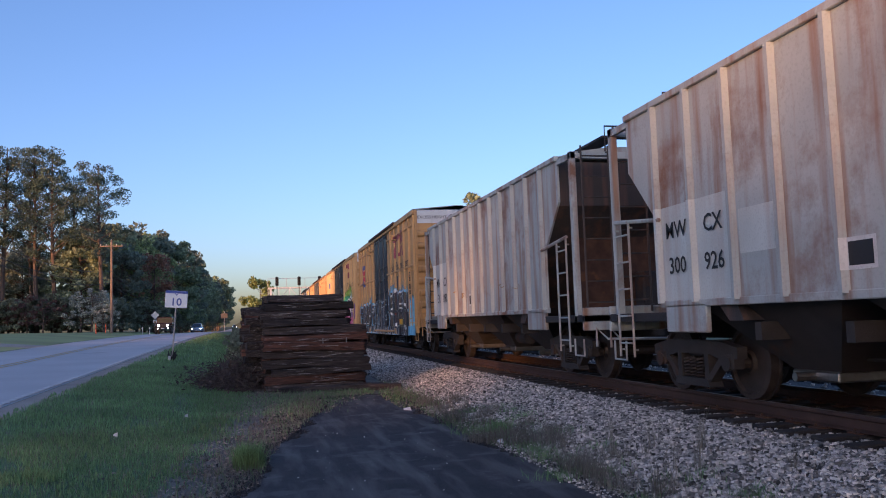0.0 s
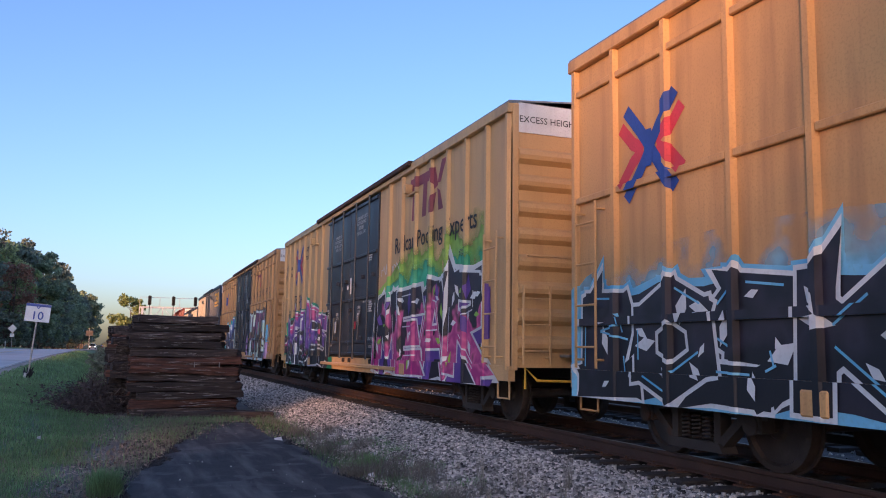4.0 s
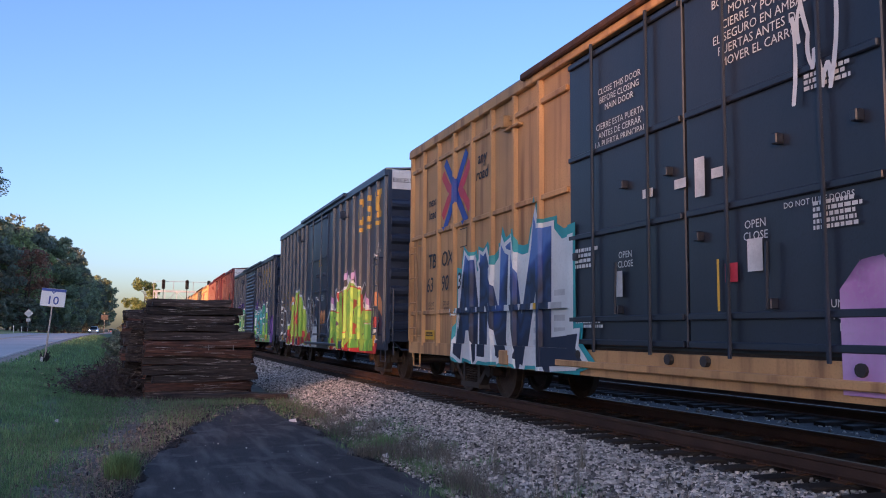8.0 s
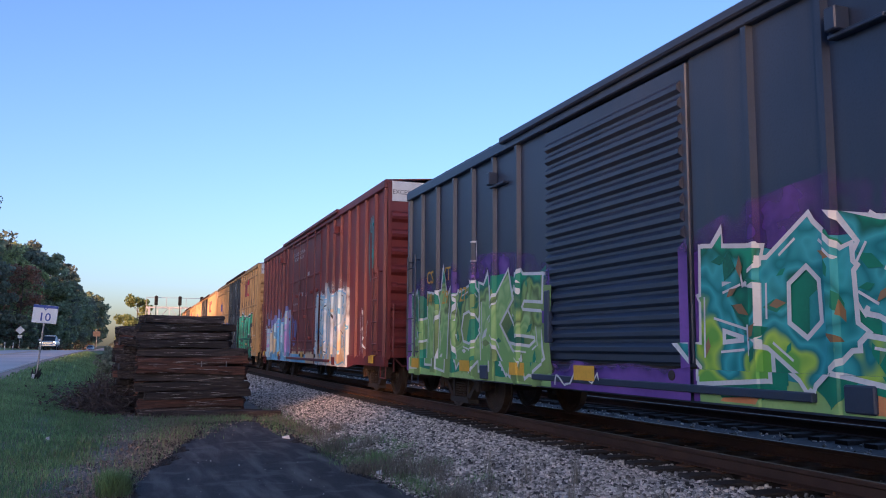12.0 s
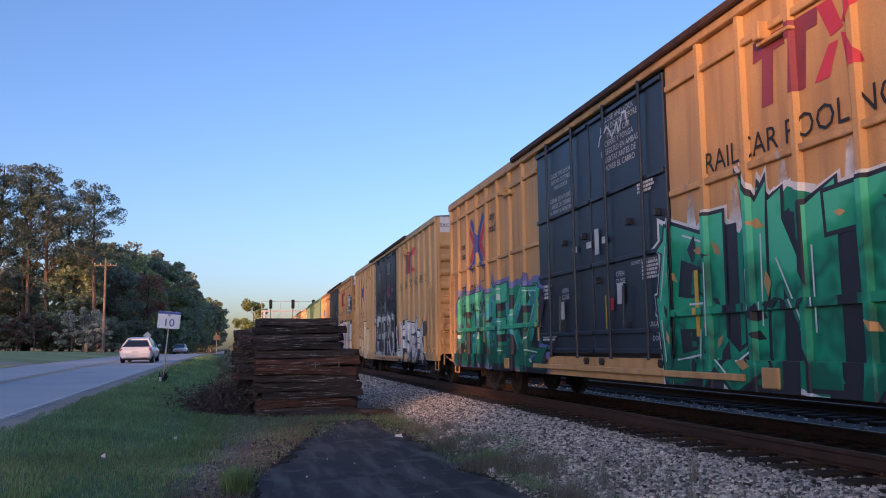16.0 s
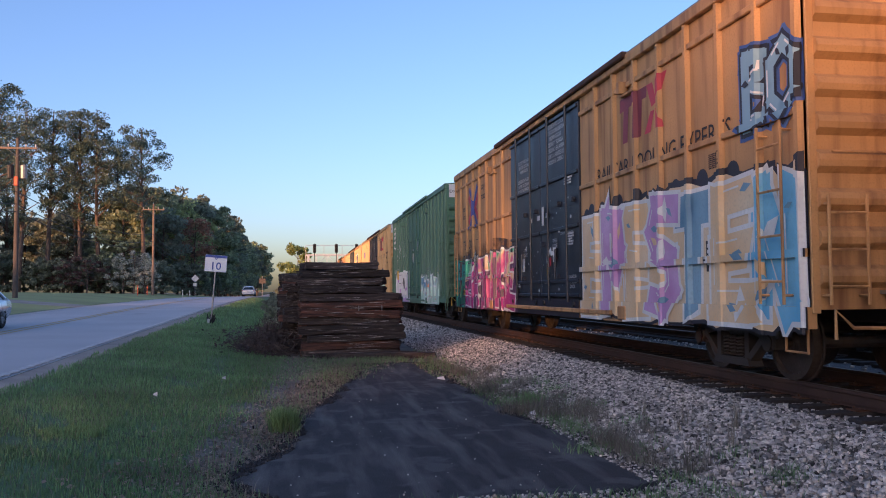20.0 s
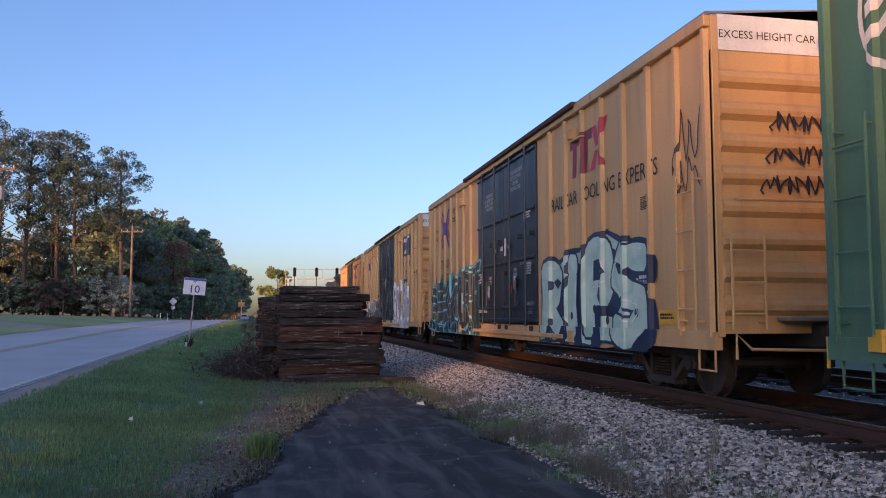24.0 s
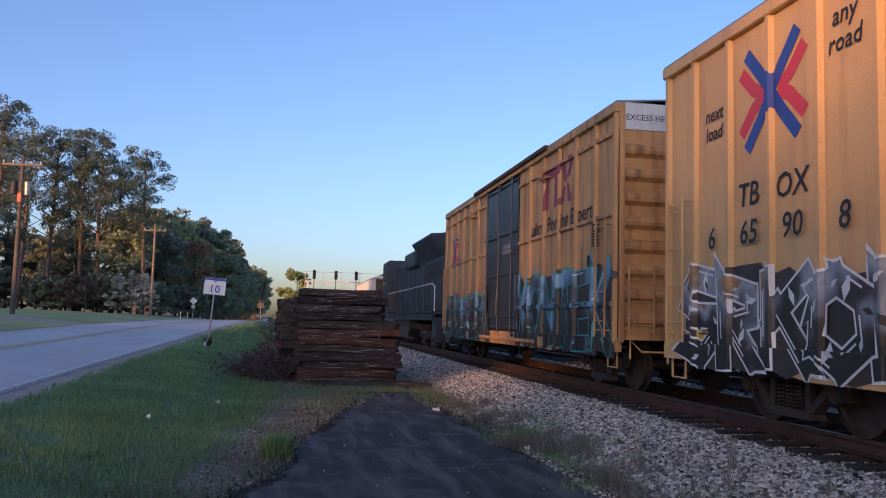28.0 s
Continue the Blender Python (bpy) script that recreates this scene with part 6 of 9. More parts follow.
s.piece("COAG", s.uf0 + 0.6, s.L - 1.8, 0.66, 1.7, 94, (SP_PALEMINT, SP_STEELBLUE), SP_WHITE, None, None, None, None, None, (SP_ORANGE,), thick=0.34, drips=24)
for k in range(5):
    s.scribble(2.2 + 0.8 * k, 2.75, 0.6, 0.95, 95 + k, SP_SILVER, 6, 0.012)
s.bars(s.uf0 - 0.6, 3.2, 5, 0.5, 0.06, CHALK, 97)
s.panel(s.uf0 - 1.9, s.uf0 - 1.5, 2.4, 3.0, CHALK, "stencil", 0)
add(c, 204.66, 220.66)

# pale mint letters, teal letters
c, s = boxcar("boxcar", 19.0, YELLOW_B, doors=SIXTY, label="yellow sixty-foot box car with pale mint and teal graffiti")
pool_words(s, "6 68 37 3")
door_words(s, 102)
s.piece("RIPS", s.uf0 + 0.25, s.uf0 + 5.1, 0.64, 2.5, 103, (SP_PALEMINT, SP_PALEMINT), SP_NIGHT, SP_NIGHT, SP_PALEMINT, None, SP_NIGHT, SP_WHITE, (), style="bubble", wild=0.03, thick=0.38, edge=0.05, rim=0.09, arch=0.22, peak=0.7, lap=0.10, spikes=0.0)
s.paint([disc((s.uf0 + 0.9 + 0.55 * k, 1.0 + 0.5 * ((k * 0.618) % 1)), 0.07) for k in range(8)], 8, SP_NIGHT, "sprayed_paint")
s.piece("SEKKORT", 0.5, s.ub1 + 0.2, 0.62, 2.5, 104, (SP_SOOT, SP_SOOT), SP_CYAN, SP_TEAL, SP_SOOT, None, None, SP_CYAN, (SP_CYAN, SP_ICE), thick=0.25, edge=0.05, rim=0.075, lap=0.16, rise=0.45, spikes=0.9)
s.paint([blob((0.6 + 0.5 * k, 0.75 + 0.2 * (k % 2)), (1.05 + 0.5 * k, 0.7 + 0.25 * ((k + 1) % 2)), 0.12) for k in range(12)], 3, SP_CYAN, "sprayed_stroke")
s.scribble(s.L - 0.9, 3.0, 0.7, 0.9, 105, SP_BLACK, 9, 0.03)
s.scribble(s.L - 0.85, 2.7, 0.6, 0.5, 106, SP_BLACK, 9, 0.025)
for k, (ex, ez, ew) in enumerate(((-0.75, 3.42, 1.0), (-0.8, 3.0, 0.9), (-0.9, 2.62, 1.5))):
    end_scrawl(c, s.L, ex, ez, ew, 0.24, 107 + k)
add(c, 222.71, 241.74)

# the newest pool car, chalky letters
c, s = boxcar("boxcar", 19.2, YELLOW_B, doors=SIXTY, label="bright yellow sixty-foot box car with chalky white graffiti")
pool_words(s, "6 65 90 8", 2)
door_words(s, 112)
s.wash(s.uf0 - 0.05, s.uf0 + 3.4, 0.62, 2.2, SP_WHITE, 117, 9, 1.7)
s.wash(s.uf0 + 1.2, s.uf0 + 4.6, 0.62, 2.5, SP_SILVER, 118, 9, 2.0)
s.piece("SRPLONKD", s.uf0 + 0.0, s.uf0 + 4.7, 0.62, 2.5, 113, (SP_WHITE, SP_SILVER, SP_WHITE), SP_STEEL, None, None, None, None, SP_STEEL, (SP_WHITE, SP_SILVER), wild=0.10, thick=0.44, edge=0.018, spikes=0.6, drips=10)
s.piece("SRKOKEN", 0.6, s.ub1 - 0.05, 0.62, 1.85, 114, (SP_SOOT, SP_STEEL, SP_BRONZE), SP_WHITE, None, SP_SOOT, None, None, SP_WHITE, (SP_SILVER, SP_SOOT), thick=0.32, edge=0.03, spikes=0.9, wild=0.08)
s.scribble(s.L - 0.9, 3.6, 0.7, 0.5, 115, LOGO_PLUM, 8, 0.02)
s.scribble(s.L - 1.1, 2.6, 0.7, 0.3, 116, INK, 9, 0.03)
s.text("70 K", s.uf0 - 0.8, 0.8, 0.12, INK, off=0.08)
add(c, 243.81, 263.03)

# ribbed fifty-foot pool car ahead of the engine
c, s = boxcar("boxcar", 15.9, YELLOW_OLD, doors=FIFTY, ribs=RIBS, np_b=5, np_f=5, inset=1.85, label="rusty yellow ribbed box car with teal graffiti along the sill")
s.x_logo(1.7, 3.4, 0.9)
s.bar_logo(s.uf0 + 1.9, 3.56, 0.84, LOGO_PLUM, LOGO_PLUM)
s.text("Railcar Pooling Experts", s.uf0 + 3.05, 3.08, 0.46, INK, bold=0.004)
s.bars(s.L - 1.25, 2.9, 8, 0.42, 0.036, INK, 6)
s.piece("KONTEK", s.uf0 + 0.0, s.L - 0.3, 0.62, 2.2, 123, (SP_SOOT, SP_STEELBLUE), SP_TEAL, None, SP_SOOT, None, SP_SOOT, SP_ICE, (SP_STEELBLUE,), thick=0.30, edge=0.03, spikes=0.9, wild=0.08)
s.piece("COBEA", 0.3, s.ub1 + 0.4, 0.62, 1.95, 124, (SP_SOOT, SP_STEELBLUE), SP_TEAL, None, SP_SOOT, None, SP_SOOT, SP_ICE, (SP_STEELBLUE,), thick=0.30, edge=0.03, spikes=0.9, wild=0.08)
s.panel(s.L - 1.5, s.L - 1.15, 1.9, 2.4, INK, "consolidated_stencil")
s.text("CLOSE AND\nLOCK DOORS", s.ub1 + 2.4, 3.0, 0.13, CHALK, off=0.05)
add(c, 264.8, 280.8)


# ---- covered hoppers ----
def hopper(L, paint, label, number, rounded=False):
    car = thing("covered_hopper", label, "railway car", "freight train")
    hw, zt, zs = 1.5, 3.92, 1.24
    e = L / 2
    n = 12
    for sx in (-1, 1):
        top0, bot0 = -e + 0.95, -e + 1.75
        out = [(bot0, zs), (-bot0, zs), (-bot0, 2.35), (-top0, 3.15), (-top0, zt), (top0, zt), (top0, 3.15), (bot0, 2.35)]
        part("side_sheet", MB().prism(out, 0, *sorted((sx * (hw - 0.04), sx * hw))), paint, car)
        post = MB().prism([(-0.05, 0), (0.05, 0), (0.03, 0.075), (-0.03, 0.075)], 2, zs, zt - 0.02).mesh("side_post", paint)
        for k in range(n):
            y = bot0 + 0.08 + (-2 * bot0 - 0.16) * k / (n - 1)
            p = part("side_post", post, None, car)
            p.matrix_local = pose(sx * hw, y, 0, 0, 0, 90 if sx < 0 else -90)
        part("top_rail", MB().box(*sorted((sx * (hw - 0.04), sx * (hw + 0.05))), top0, -top0, zt - 0.02, zt + 0.07, 0.01), paint, car)
        part("side_sill", MB().box(*sorted((sx * (hw - 0.08), sx * (hw + 0.03))), -e + 0.3, e - 0.3, 1.02, zs + 0.02, 0.012) if rounded else MB().box(*sorted((sx * (hw - 0.06), sx * (hw + 0.02))), bot0, -bot0, zs - 0.06, zs + 0.03, 0.01), paint, car)
    part("roof", MB().prism([(zt + 0.05, -hw), (zt + 0.16, -1.1), (zt + 0.24, -0.5), (zt + 0.26, 0), (zt + 0.24, 0.5), (zt + 0.16, 1.1), (zt + 0.05, hw)][::-1], 1, -e + 0.95, e - 0.95), paint, car)
    part("roof_walk", MB().box(-0.75, -0.4, -e + 0.6, e - 0.6, zt + 0.34, zt + 0.38).box(0.4, 0.75, -e + 0.6, e - 0.6, zt + 0.34, zt + 0.38), UNDER, car)
    for y in np.linspace(-e + 2, e - 2, 8):
        part("hatch", MB().lathe([(0, 0.34), (0.1, 0.36), (0.14, 0.3), (0.16, 0.0)], (0, y, zt + 0.24), 2, 12), paint, car)
    for s in (-1, 1):                                   # slope sheets, end frames, ladders, platforms
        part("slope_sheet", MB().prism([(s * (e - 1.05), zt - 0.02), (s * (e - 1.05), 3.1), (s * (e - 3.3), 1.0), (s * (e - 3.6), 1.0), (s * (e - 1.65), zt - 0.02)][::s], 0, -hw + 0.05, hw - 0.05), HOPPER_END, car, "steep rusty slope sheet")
        y = s * (e - 0.35)
        for sx in (-1, 1):
            part("end_post", MB().box(*sorted((sx * (hw - 0.10), sx * hw)), y - 0.06, y + 0.06, 1.0, zt + 0.02, 0.01), paint, car)
            part("corner_brace", MB().prism([(s * (e - 0.97), zt), (s * (e - 0.3), zt), (s * (e - 0.3), zt - 0.10), (s * (e - 0.97), zt - 0.10)][::s], 0, *sorted((sx * (hw - 0.06), sx * hw))), paint, car)
        part("end_beam", MB().box(-hw, hw, y - 0.06, y + 0.06, zt - 0.1, zt + 0.02), paint, car)
        part("platform", MB().box(-hw, hw, min(s * (e - 2.3), s * e), max(s * (e - 2.3), s * e), 1.0, 1.12, 0.01), UNDER, car)
        part("end_sill", MB().box(-hw, hw, min(s * (e - 0.08), s * e), max(s * (e - 0.08), s * e), 0.86, 1.24, 0.012), paint, car)
        part("bolster_wing", MB().box(-hw - 0.02, -hw + 0.06, min(s * (e - 2.9), s * (e - 1.9)), max(s * (e - 2.9), s * (e - 1.9)), 0.86, 1.22, 0.015), paint, car)
        ladder("end_ladder", car, HOPPER_END, (-hw + 0.15, y + s * 0.1, 0), (1, 0, 0), 0.5, 1.15, zt + 0.1, 8, (0, s * 0.08, 0))
        ladder("side_ladder", car, paint, (-hw, s * (e - 0.75) + 0.23, 0), (0, -1, 0), 0.46, 0.5, 2.45, 5, (-0.06, 0, 0))
        part("end_rail", MB().rod([(-hw - 0.05, s * (e - 1.9), 2.35), (-hw - 0.05, s * (e - 0.5), 2.48)], 0.03, 6), paint, car)
        part("bulkhead", MB().box(-0.9, 0.9, min(s * (e - 1.7), s * (e - 1.62)), max(s * (e - 1.7), s * (e - 1.62)), 1.1, 2.6), RUSTIRON, car, "rust-brown inner end sheet")
        part("brake_box", MB().box(0.2, 0.7, min(s * (e - 1.6), s * (e - 1.2)), max(s * (e - 1.6), s * (e - 1.2)), 1.15, 1.9, 0.03), UNDER, car)
        part("roof_grab", MB().rod([(-0.7, s * (e - 0.6), zt + 0.1), (-0.7, s * (e - 0.6), zt + 0.55), (0.3, s * (e - 0.6), zt + 0.55), (0.3, s * (e - 0.6), zt + 0.1)], 0.016, 6), UNDER, car)
    bays = 3
    for k in range(bays):
        yc = (k - 1) * 2.9
        part("hopper_bay", hopper_bay(yc), UNDER, car)
        part("outlet_gate", MB().box(-0.75, 0.75, yc - 0.4, yc + 0.4, 0.30, 0.42, 0.02).cyl((-1.0, yc, 0.36), (-0.75, yc, 0.36), 0.05, 8), STEEL, car, "grey outlet gate")
    running_gear(car, L, 1.75, step=paint)
    return car


def hopper_bay(yc):
    m = MB()
    a, b = [(-1.42, yc - 1.4, 1.28), (1.42, yc - 1.4, 1.28), (1.42, yc + 1.4, 1.28), (-1.42, yc + 1.4, 1.28)], [(-0.7, yc - 0.38, 0.4), (0.7, yc - 0.38, 0.4), (0.7, yc + 0.38, 0.4), (-0.7, yc + 0.38, 0.4)]
    for k in range(4):
        j = (k + 1) % 4
        m.poly([a[k], b[k], b[j], a[j]])
    m.poly(a)
    m.poly(b[::-1])
    return m


def hopper_words(car, L, u_mark, clean, number):
    s = Side(car, L, 1.5, [1.83 + (L - 3.66) * k / 11 for k in range(12)], (), (1.2, 3.9), 0.075, 0.05)
    step = (L - 3.66) / 11
    slant = 0.0 if clean else 0.16
    u0 = 1.80
    s.panel(u0, u0 + 2 * step - 0.02, 1.24, 2.50 if clean else 2.75, HOPPER_CLEAN, "fresh_patch", 0)
    if clean:
        s.panel(u0 + 2 * step + 0.12, u0 + 3 * step, 1.75, 2.25, HOPPER_CLEAN, "fresh_patch", 0)
    sz = 0.30 if clean else 0.36
    for k, (a, b) in enumerate((("MW", number[0]), ("CX", number[1]))):
        s.text(a, 1.83 + step * (k + 0.5), 2.08, sz, INK, bold=0.004, slant=slant)
        s.text(b, 1.83 + step * (k + 0.5), 1.62, sz, INK, bold=0.004, slant=slant)
    s.panel(u_mark + 2.9, u_mark + 3.3, 1.45, 1.75, CHALK, "stencil", 1)
    s.panel(u_mark + 2.94, u_mark + 3.26, 1.49, 1.71, INK, "stencil", 2)
    return s


c = hopper(13.4, HOPPER, "rust-streaked grey three-bay covered hopper with a fresh white patch", "300926")
s = hopper_words(c, 13.4, 2.5, True, ("300", "926"))
add(c, -1.35, 12.05)
c = hopper(13.4, HOPPER, "rust-streaked pale grey three-bay covered hopper with faint scrawls", "300908")
s = hopper_words(c, 13.4, 2.9, False, ("30", "0908"))
for k in range(8):
    s.scribble(2.1 + 0.9 * k, 2.75 - 0.03 * k, 0.5, 0.30 + 0.08 * (k % 3), 140 + k, SP_STEEL, 9, 0.008)
for k in range(7):
    s.scribble(3.2 + 1.1 * k, 1.65 + 0.1 * (k % 2), 0.35, 0.16, 160 + k, SP_BRONZE, 8, 0.010)
add(c, 13.05, 26.45)
c = hopper(16.5, PALE, "pale grey covered hopper behind the engine", "0", True)
add(c, 307.0, 323.5)


# ---- engine ----
def engine():
    L = 22.0
    car = thing("locomotive", "dark blue-grey diesel locomotive with a flared radiator hood", "locomotive", "freight train")
    e = L / 2
    part("frame", MB().box(-1.5, 1.5, -e, e, 1.15, 1.45, 0.03), ENGINE, car)
    part("walkway", MB().box(-1.55, 1.55, -e + 0.3, e - 0.3, 1.45, 1.52), ENGINE, car)
    part("long_hood", MB().box(-0.95, 0.95, -e + 1.0, e - 5.6, 1.5, 4.15, 0.08), ENGINE, car)
    part("hood_nose", MB().box(-0.8, 0.8, -e + 0.6, -e + 1.0, 1.5, 3.9, 0.1), ENGINE, car)
    part("radiator_wing", MB().prism([(3.75, -0.95), (4.55, -1.52), (4.62, -1.5), (4.70, 0), (4.62, 1.5), (4.55, 1.52), (3.75, 0.95)][::-1], 1, -e + 1.3, -e + 6.6), ENGINE, car, "flared radiator housing on the hood roof")
    for k in range(9):
        y = -e + 1.7 + k * 1.45
        part("hood_door", MB().box(-0.985, -0.945, y, y + 1.25, 1.75, 3.6, 0.01), ENGINE, car)
    for k in range(14):
        part("grille_slat", MB().box(-1.0, -0.96, -e + 1.8, -e + 5.8, 2.9 + 0.05 * k, 2.925 + 0.05 * k), UNDER, car)
    part("dynamic_brake", MB().box(-1.2, 1.2, -e + 8, -e + 11.5, 3.7, 4.5, 0.1), ENGINE, car)
    part("exhaust", MB().box(-0.4, 0.4, -e + 7, -e + 7.6, 4.1, 4.6), UNDER, car)
    part("cab", MB().box(-1.5, 1.5, e - 5.6, e - 2.9, 1.5, 4.55, 0.10), ENGINE, car, "crew cab")
    part("short_hood", MB().box(-1.1, 1.1, e - 2.9, e - 1.0, 1.5, 3.3, 0.12), ENGINE, car)
    for y0, y1 in ((e - 5.3, e - 4.4), (e - 4.2, e - 3.3)):
        part("cab_window", MB().box(-1.515, -1.49, y0, y1, 3.2, 3.95, 0.01), GLASS, car)
    for sx in (-1, 1):
        part("handrail", MB().rod([(sx * 1.45, -e + 0.4, 1.5), (sx * 1.45, -e + 0.4, 2.45), (sx * 1.45, -e + 1.0, 2.6), (sx * 1.45, e - 5.7, 2.6)], 0.022, 6), CHALK if sx < 0 else ENGINE, car, "pale handrail")
        for k in range(8):
            part("stanchion", MB().cyl((sx * 1.45, -e + 1.2 + k * 1.9, 1.5), (sx * 1.45, -e + 1.2 + k * 1.9, 2.6), 0.018, 6), ENGINE, car)
        part("step_well", MB().box(*sorted((sx * 1.1, sx * 1.5)), -e, -e + 0.5, 0.5, 1.4, 0.02), ENGINE, car)
    part("fuel_tank", MB().prism([(-2.6, 0.35), (2.6, 0.35), (3.1, 0.7), (3.1, 1.2), (-3.1, 1.2), (-3.1, 0.7)], 0, -1.35, 1.35), UNDER, car)
    part("pilot", MB().box(-1.45, 1.45, -e - 0.05, -e + 0.05, 0.3, 1.3, 0.03), ENGINE, car)
    for k in (-1, 1):
        part("number_board", MB().box(k * 0.55 - 0.25, k * 0.55 + 0.25, -e + 0.58, -e + 0.62, 3.5, 3.7), CHALK, car)
    running_gear(car, L, 2.6)
    truck(car, -e + 5.0)
    truck(car, e - 5.0)
    return car


c = engine()
add(c, 283.0, 305.0)


# ---- the lie of the land ----
def road_z(y):
    """Height of the highway, which climbs to a crest and dips behind it."""
    return float(np.interp(y, (-400, -30, 0, 15, 28, 45, 60, 80, 100, 130, 180, 260, 420),
                           (0.0, 0.02, 0.10, 0.28, 0.48, 0.74, 0.90, 1.02, 1.05, 0.92, 0.45, 0.0, 0.6)))


def land_z(x, y):
    """Height of the open ground: road bed, verge, yard, and the woods' edge across the road."""
    r = road_z(y)
    if x < -12.6:
        lift = float(np.interp(-x, (12.6, 15, 18, 30), (-0.05, 0.16, 0.42, 0.7)))
        return r + lift
    if x < -4.2:
        return r - 0.06
    if x < -0.3:
        k = (x + 4.2) / 3.9
        k = k * k * (3 - 2 * k)
        return (r - 0.03) * (1 - k) - 0.02 * k + 0.05 * math.sin(k * math.pi)
    if x < 3.2:
        return -0.02
    return -0.02 if x < 16 else float(np.interp(x, (16, 40), (-0.02, -0.2)))


def drive_left(y):
    return float(np.interp(y, (6.0, 7.2, 7.9, 8.5, 10.1, 11.5, 14.2, 16.0, 17.6, 18.6), (0.25, -0.52, -0.40, 0.05, 0.16, 0.36, 0.90, 1.25, 1.70, 2.15)))


def drive_right(y):
    return float(np.interp(y, (6.0, 6.5, 7.6, 8.6, 10.6, 13.6, 15.6, 17.4, 18.6), (2.1, 2.94, 3.02, 2.86, 2.74, 2.68, 2.70, 2.66, 2.35)))


def strip(xs, ys, height, name, material):
    """A sheet over a grid of lines."""
    X, Yg = np.meshgrid(np.array(xs, float), np.array(ys, float))
    V = np.stack([X.ravel(), Yg.ravel(), np.array([height(a, b) for a, b in zip(X.ravel(), Yg.ravel())])], -1)
    n, m = len(xs), len(ys)
    i = (np.arange(m - 1)[:, None] * n + np.arange(n - 1)[None]).ravel()
    me = raw_mesh(name, V, np.stack([i, i + 1, i + n + 1, i + n], -1), material)
    me.shade_smooth()
    return me


def steps(*pairs):
    out = []
    for a, b, d in pairs:
        out += list(np.arange(a, b, d))
    return out + [pairs[-1][1]]


gx = steps((-1600, -200, 200), (-200, -30, 17), (-30, -12.8, 1.2), (-12.8, -4.0, 0.8), (-4.0, 0, 0.3), (0, 16, 0.8), (16, 60, 8), (60, 1600, 220))
gy = steps((-1500, -300, 150), (-300, -30, 15), (-30, 0, 3), (0, 40, 0.8), (40, 150, 4), (150, 440, 15), (440, 2400, 140))
ground = strip(gx, gy, lambda x, y: land_z(x, y) + (0.02 * noise.noise(Vector((x * 0.7, y * 0.7, 0))) if -4 < x < 4 and 0 < y < 60 else 0), "ground", GRASS_SOIL)
ground.materials.append(DIRT)
ground.materials.append(LAWN)
ground.materials.append(FARLAND)
ctr = np.zeros(len(ground.polygons) * 3, dtype=np.float32)
ground.polygons.foreach_get("center", ctr)
ctr = ctr.reshape(-1, 3)
pick = np.zeros(len(ctr), dtype=np.int32)
wob = np.array([0.45 * noise.noise(Vector((c[0] * 0.8, c[1] * 0.5, 3.0))) for c in ctr])
edge = np.interp(ctr[:, 1], (0, 6, 8, 14, 20, 40), (0.2, -0.1, -1.0, -0.5, -0.5, -0.6))
pick[(ctr[:, 0] > edge + wob) & (ctr[:, 0] < 18)] = 1
pick[ctr[:, 0] < -12.4] = 2
pick[(np.abs(ctr[:, 0]) > 60) | (ctr[:, 1] > 300) | (ctr[:, 1] < -200) | (ctr[:, 0] > 18)] = 3
ground.polygons.foreach_set("material_index", pick)
solid("ground", ground, None, "grassy verge, bare dirt yard and lawn", "ground", kind="structure")

# highway
RY = steps((-400, 0, 20), (0, 160, 2.5), (160, 440, 10), (440, 1500, 150))
road = thing("road", "two-lane grey asphalt highway with worn lines", "road", kind="structure")
part("surface", strip((-12.0, -8.2, -4.4), RY, lambda x, y: road_z(y) + 0.012 * (x != -8.2) * -1 + 0.02, "surface", ROADTAR), None, road)
part("shoulder", strip((-4.4, -3.92), RY, lambda x, y: road_z(y) - (0.0 if x < -4.2 else 0.03), "shoulder", SHOULDER), None, road)
part("shoulder", strip((-12.55, -12.0), RY, lambda x, y: road_z(y) + (0.0 if x > -12.2 else -0.03), "shoulder", SHOULDER), None, road)
for x, m in ((-4.62, LINE_WHITE), (-11.78, LINE_WHITE), (-8.10, LINE_YELLOW), (-8.42, LINE_YELLOW)):
    part("lane_line", strip((x, x + 0.12), RY, lambda a, y: road_z(y) + 0.026, "lane_line", m), None, road)
rumble = MB()
for k in range(110):
    y = 5 + 0.42 * k
    z = road_z(y) + 0.0265
    rumble.box(-4.60, -4.44, y, y + 0.14, z - 0.012, z + 0.0025)
part("rumble_strip", rumble, ROADTAR, road)

# asphalt patch in front of the tie pile: crumbled edges, two shallow wheel ruts
PATCH_Y = steps((6.05, 18.5, 0.11))


def patch_edge(fn, y):
    f = fn(y)
    return f + 0.22 * noise.noise(Vector((f, y * 1.3, 5))) + 0.13 * noise.noise(Vector((f, y * 4.5, 1))) + 0.06 * noise.noise(Vector((f, y * 13, 2)))


def patch_z(x, y, k):
    rut = sum(math.exp(-((k - c) / 0.09) ** 2) for c in (0.30, 0.68))
    return 0.010 - 0.012 * rut + 0.012 * noise.noise(Vector((x * 1.5, y * 1.5, 4))) + 0.006 * noise.noise(Vector((x * 5, y * 5, 8)))


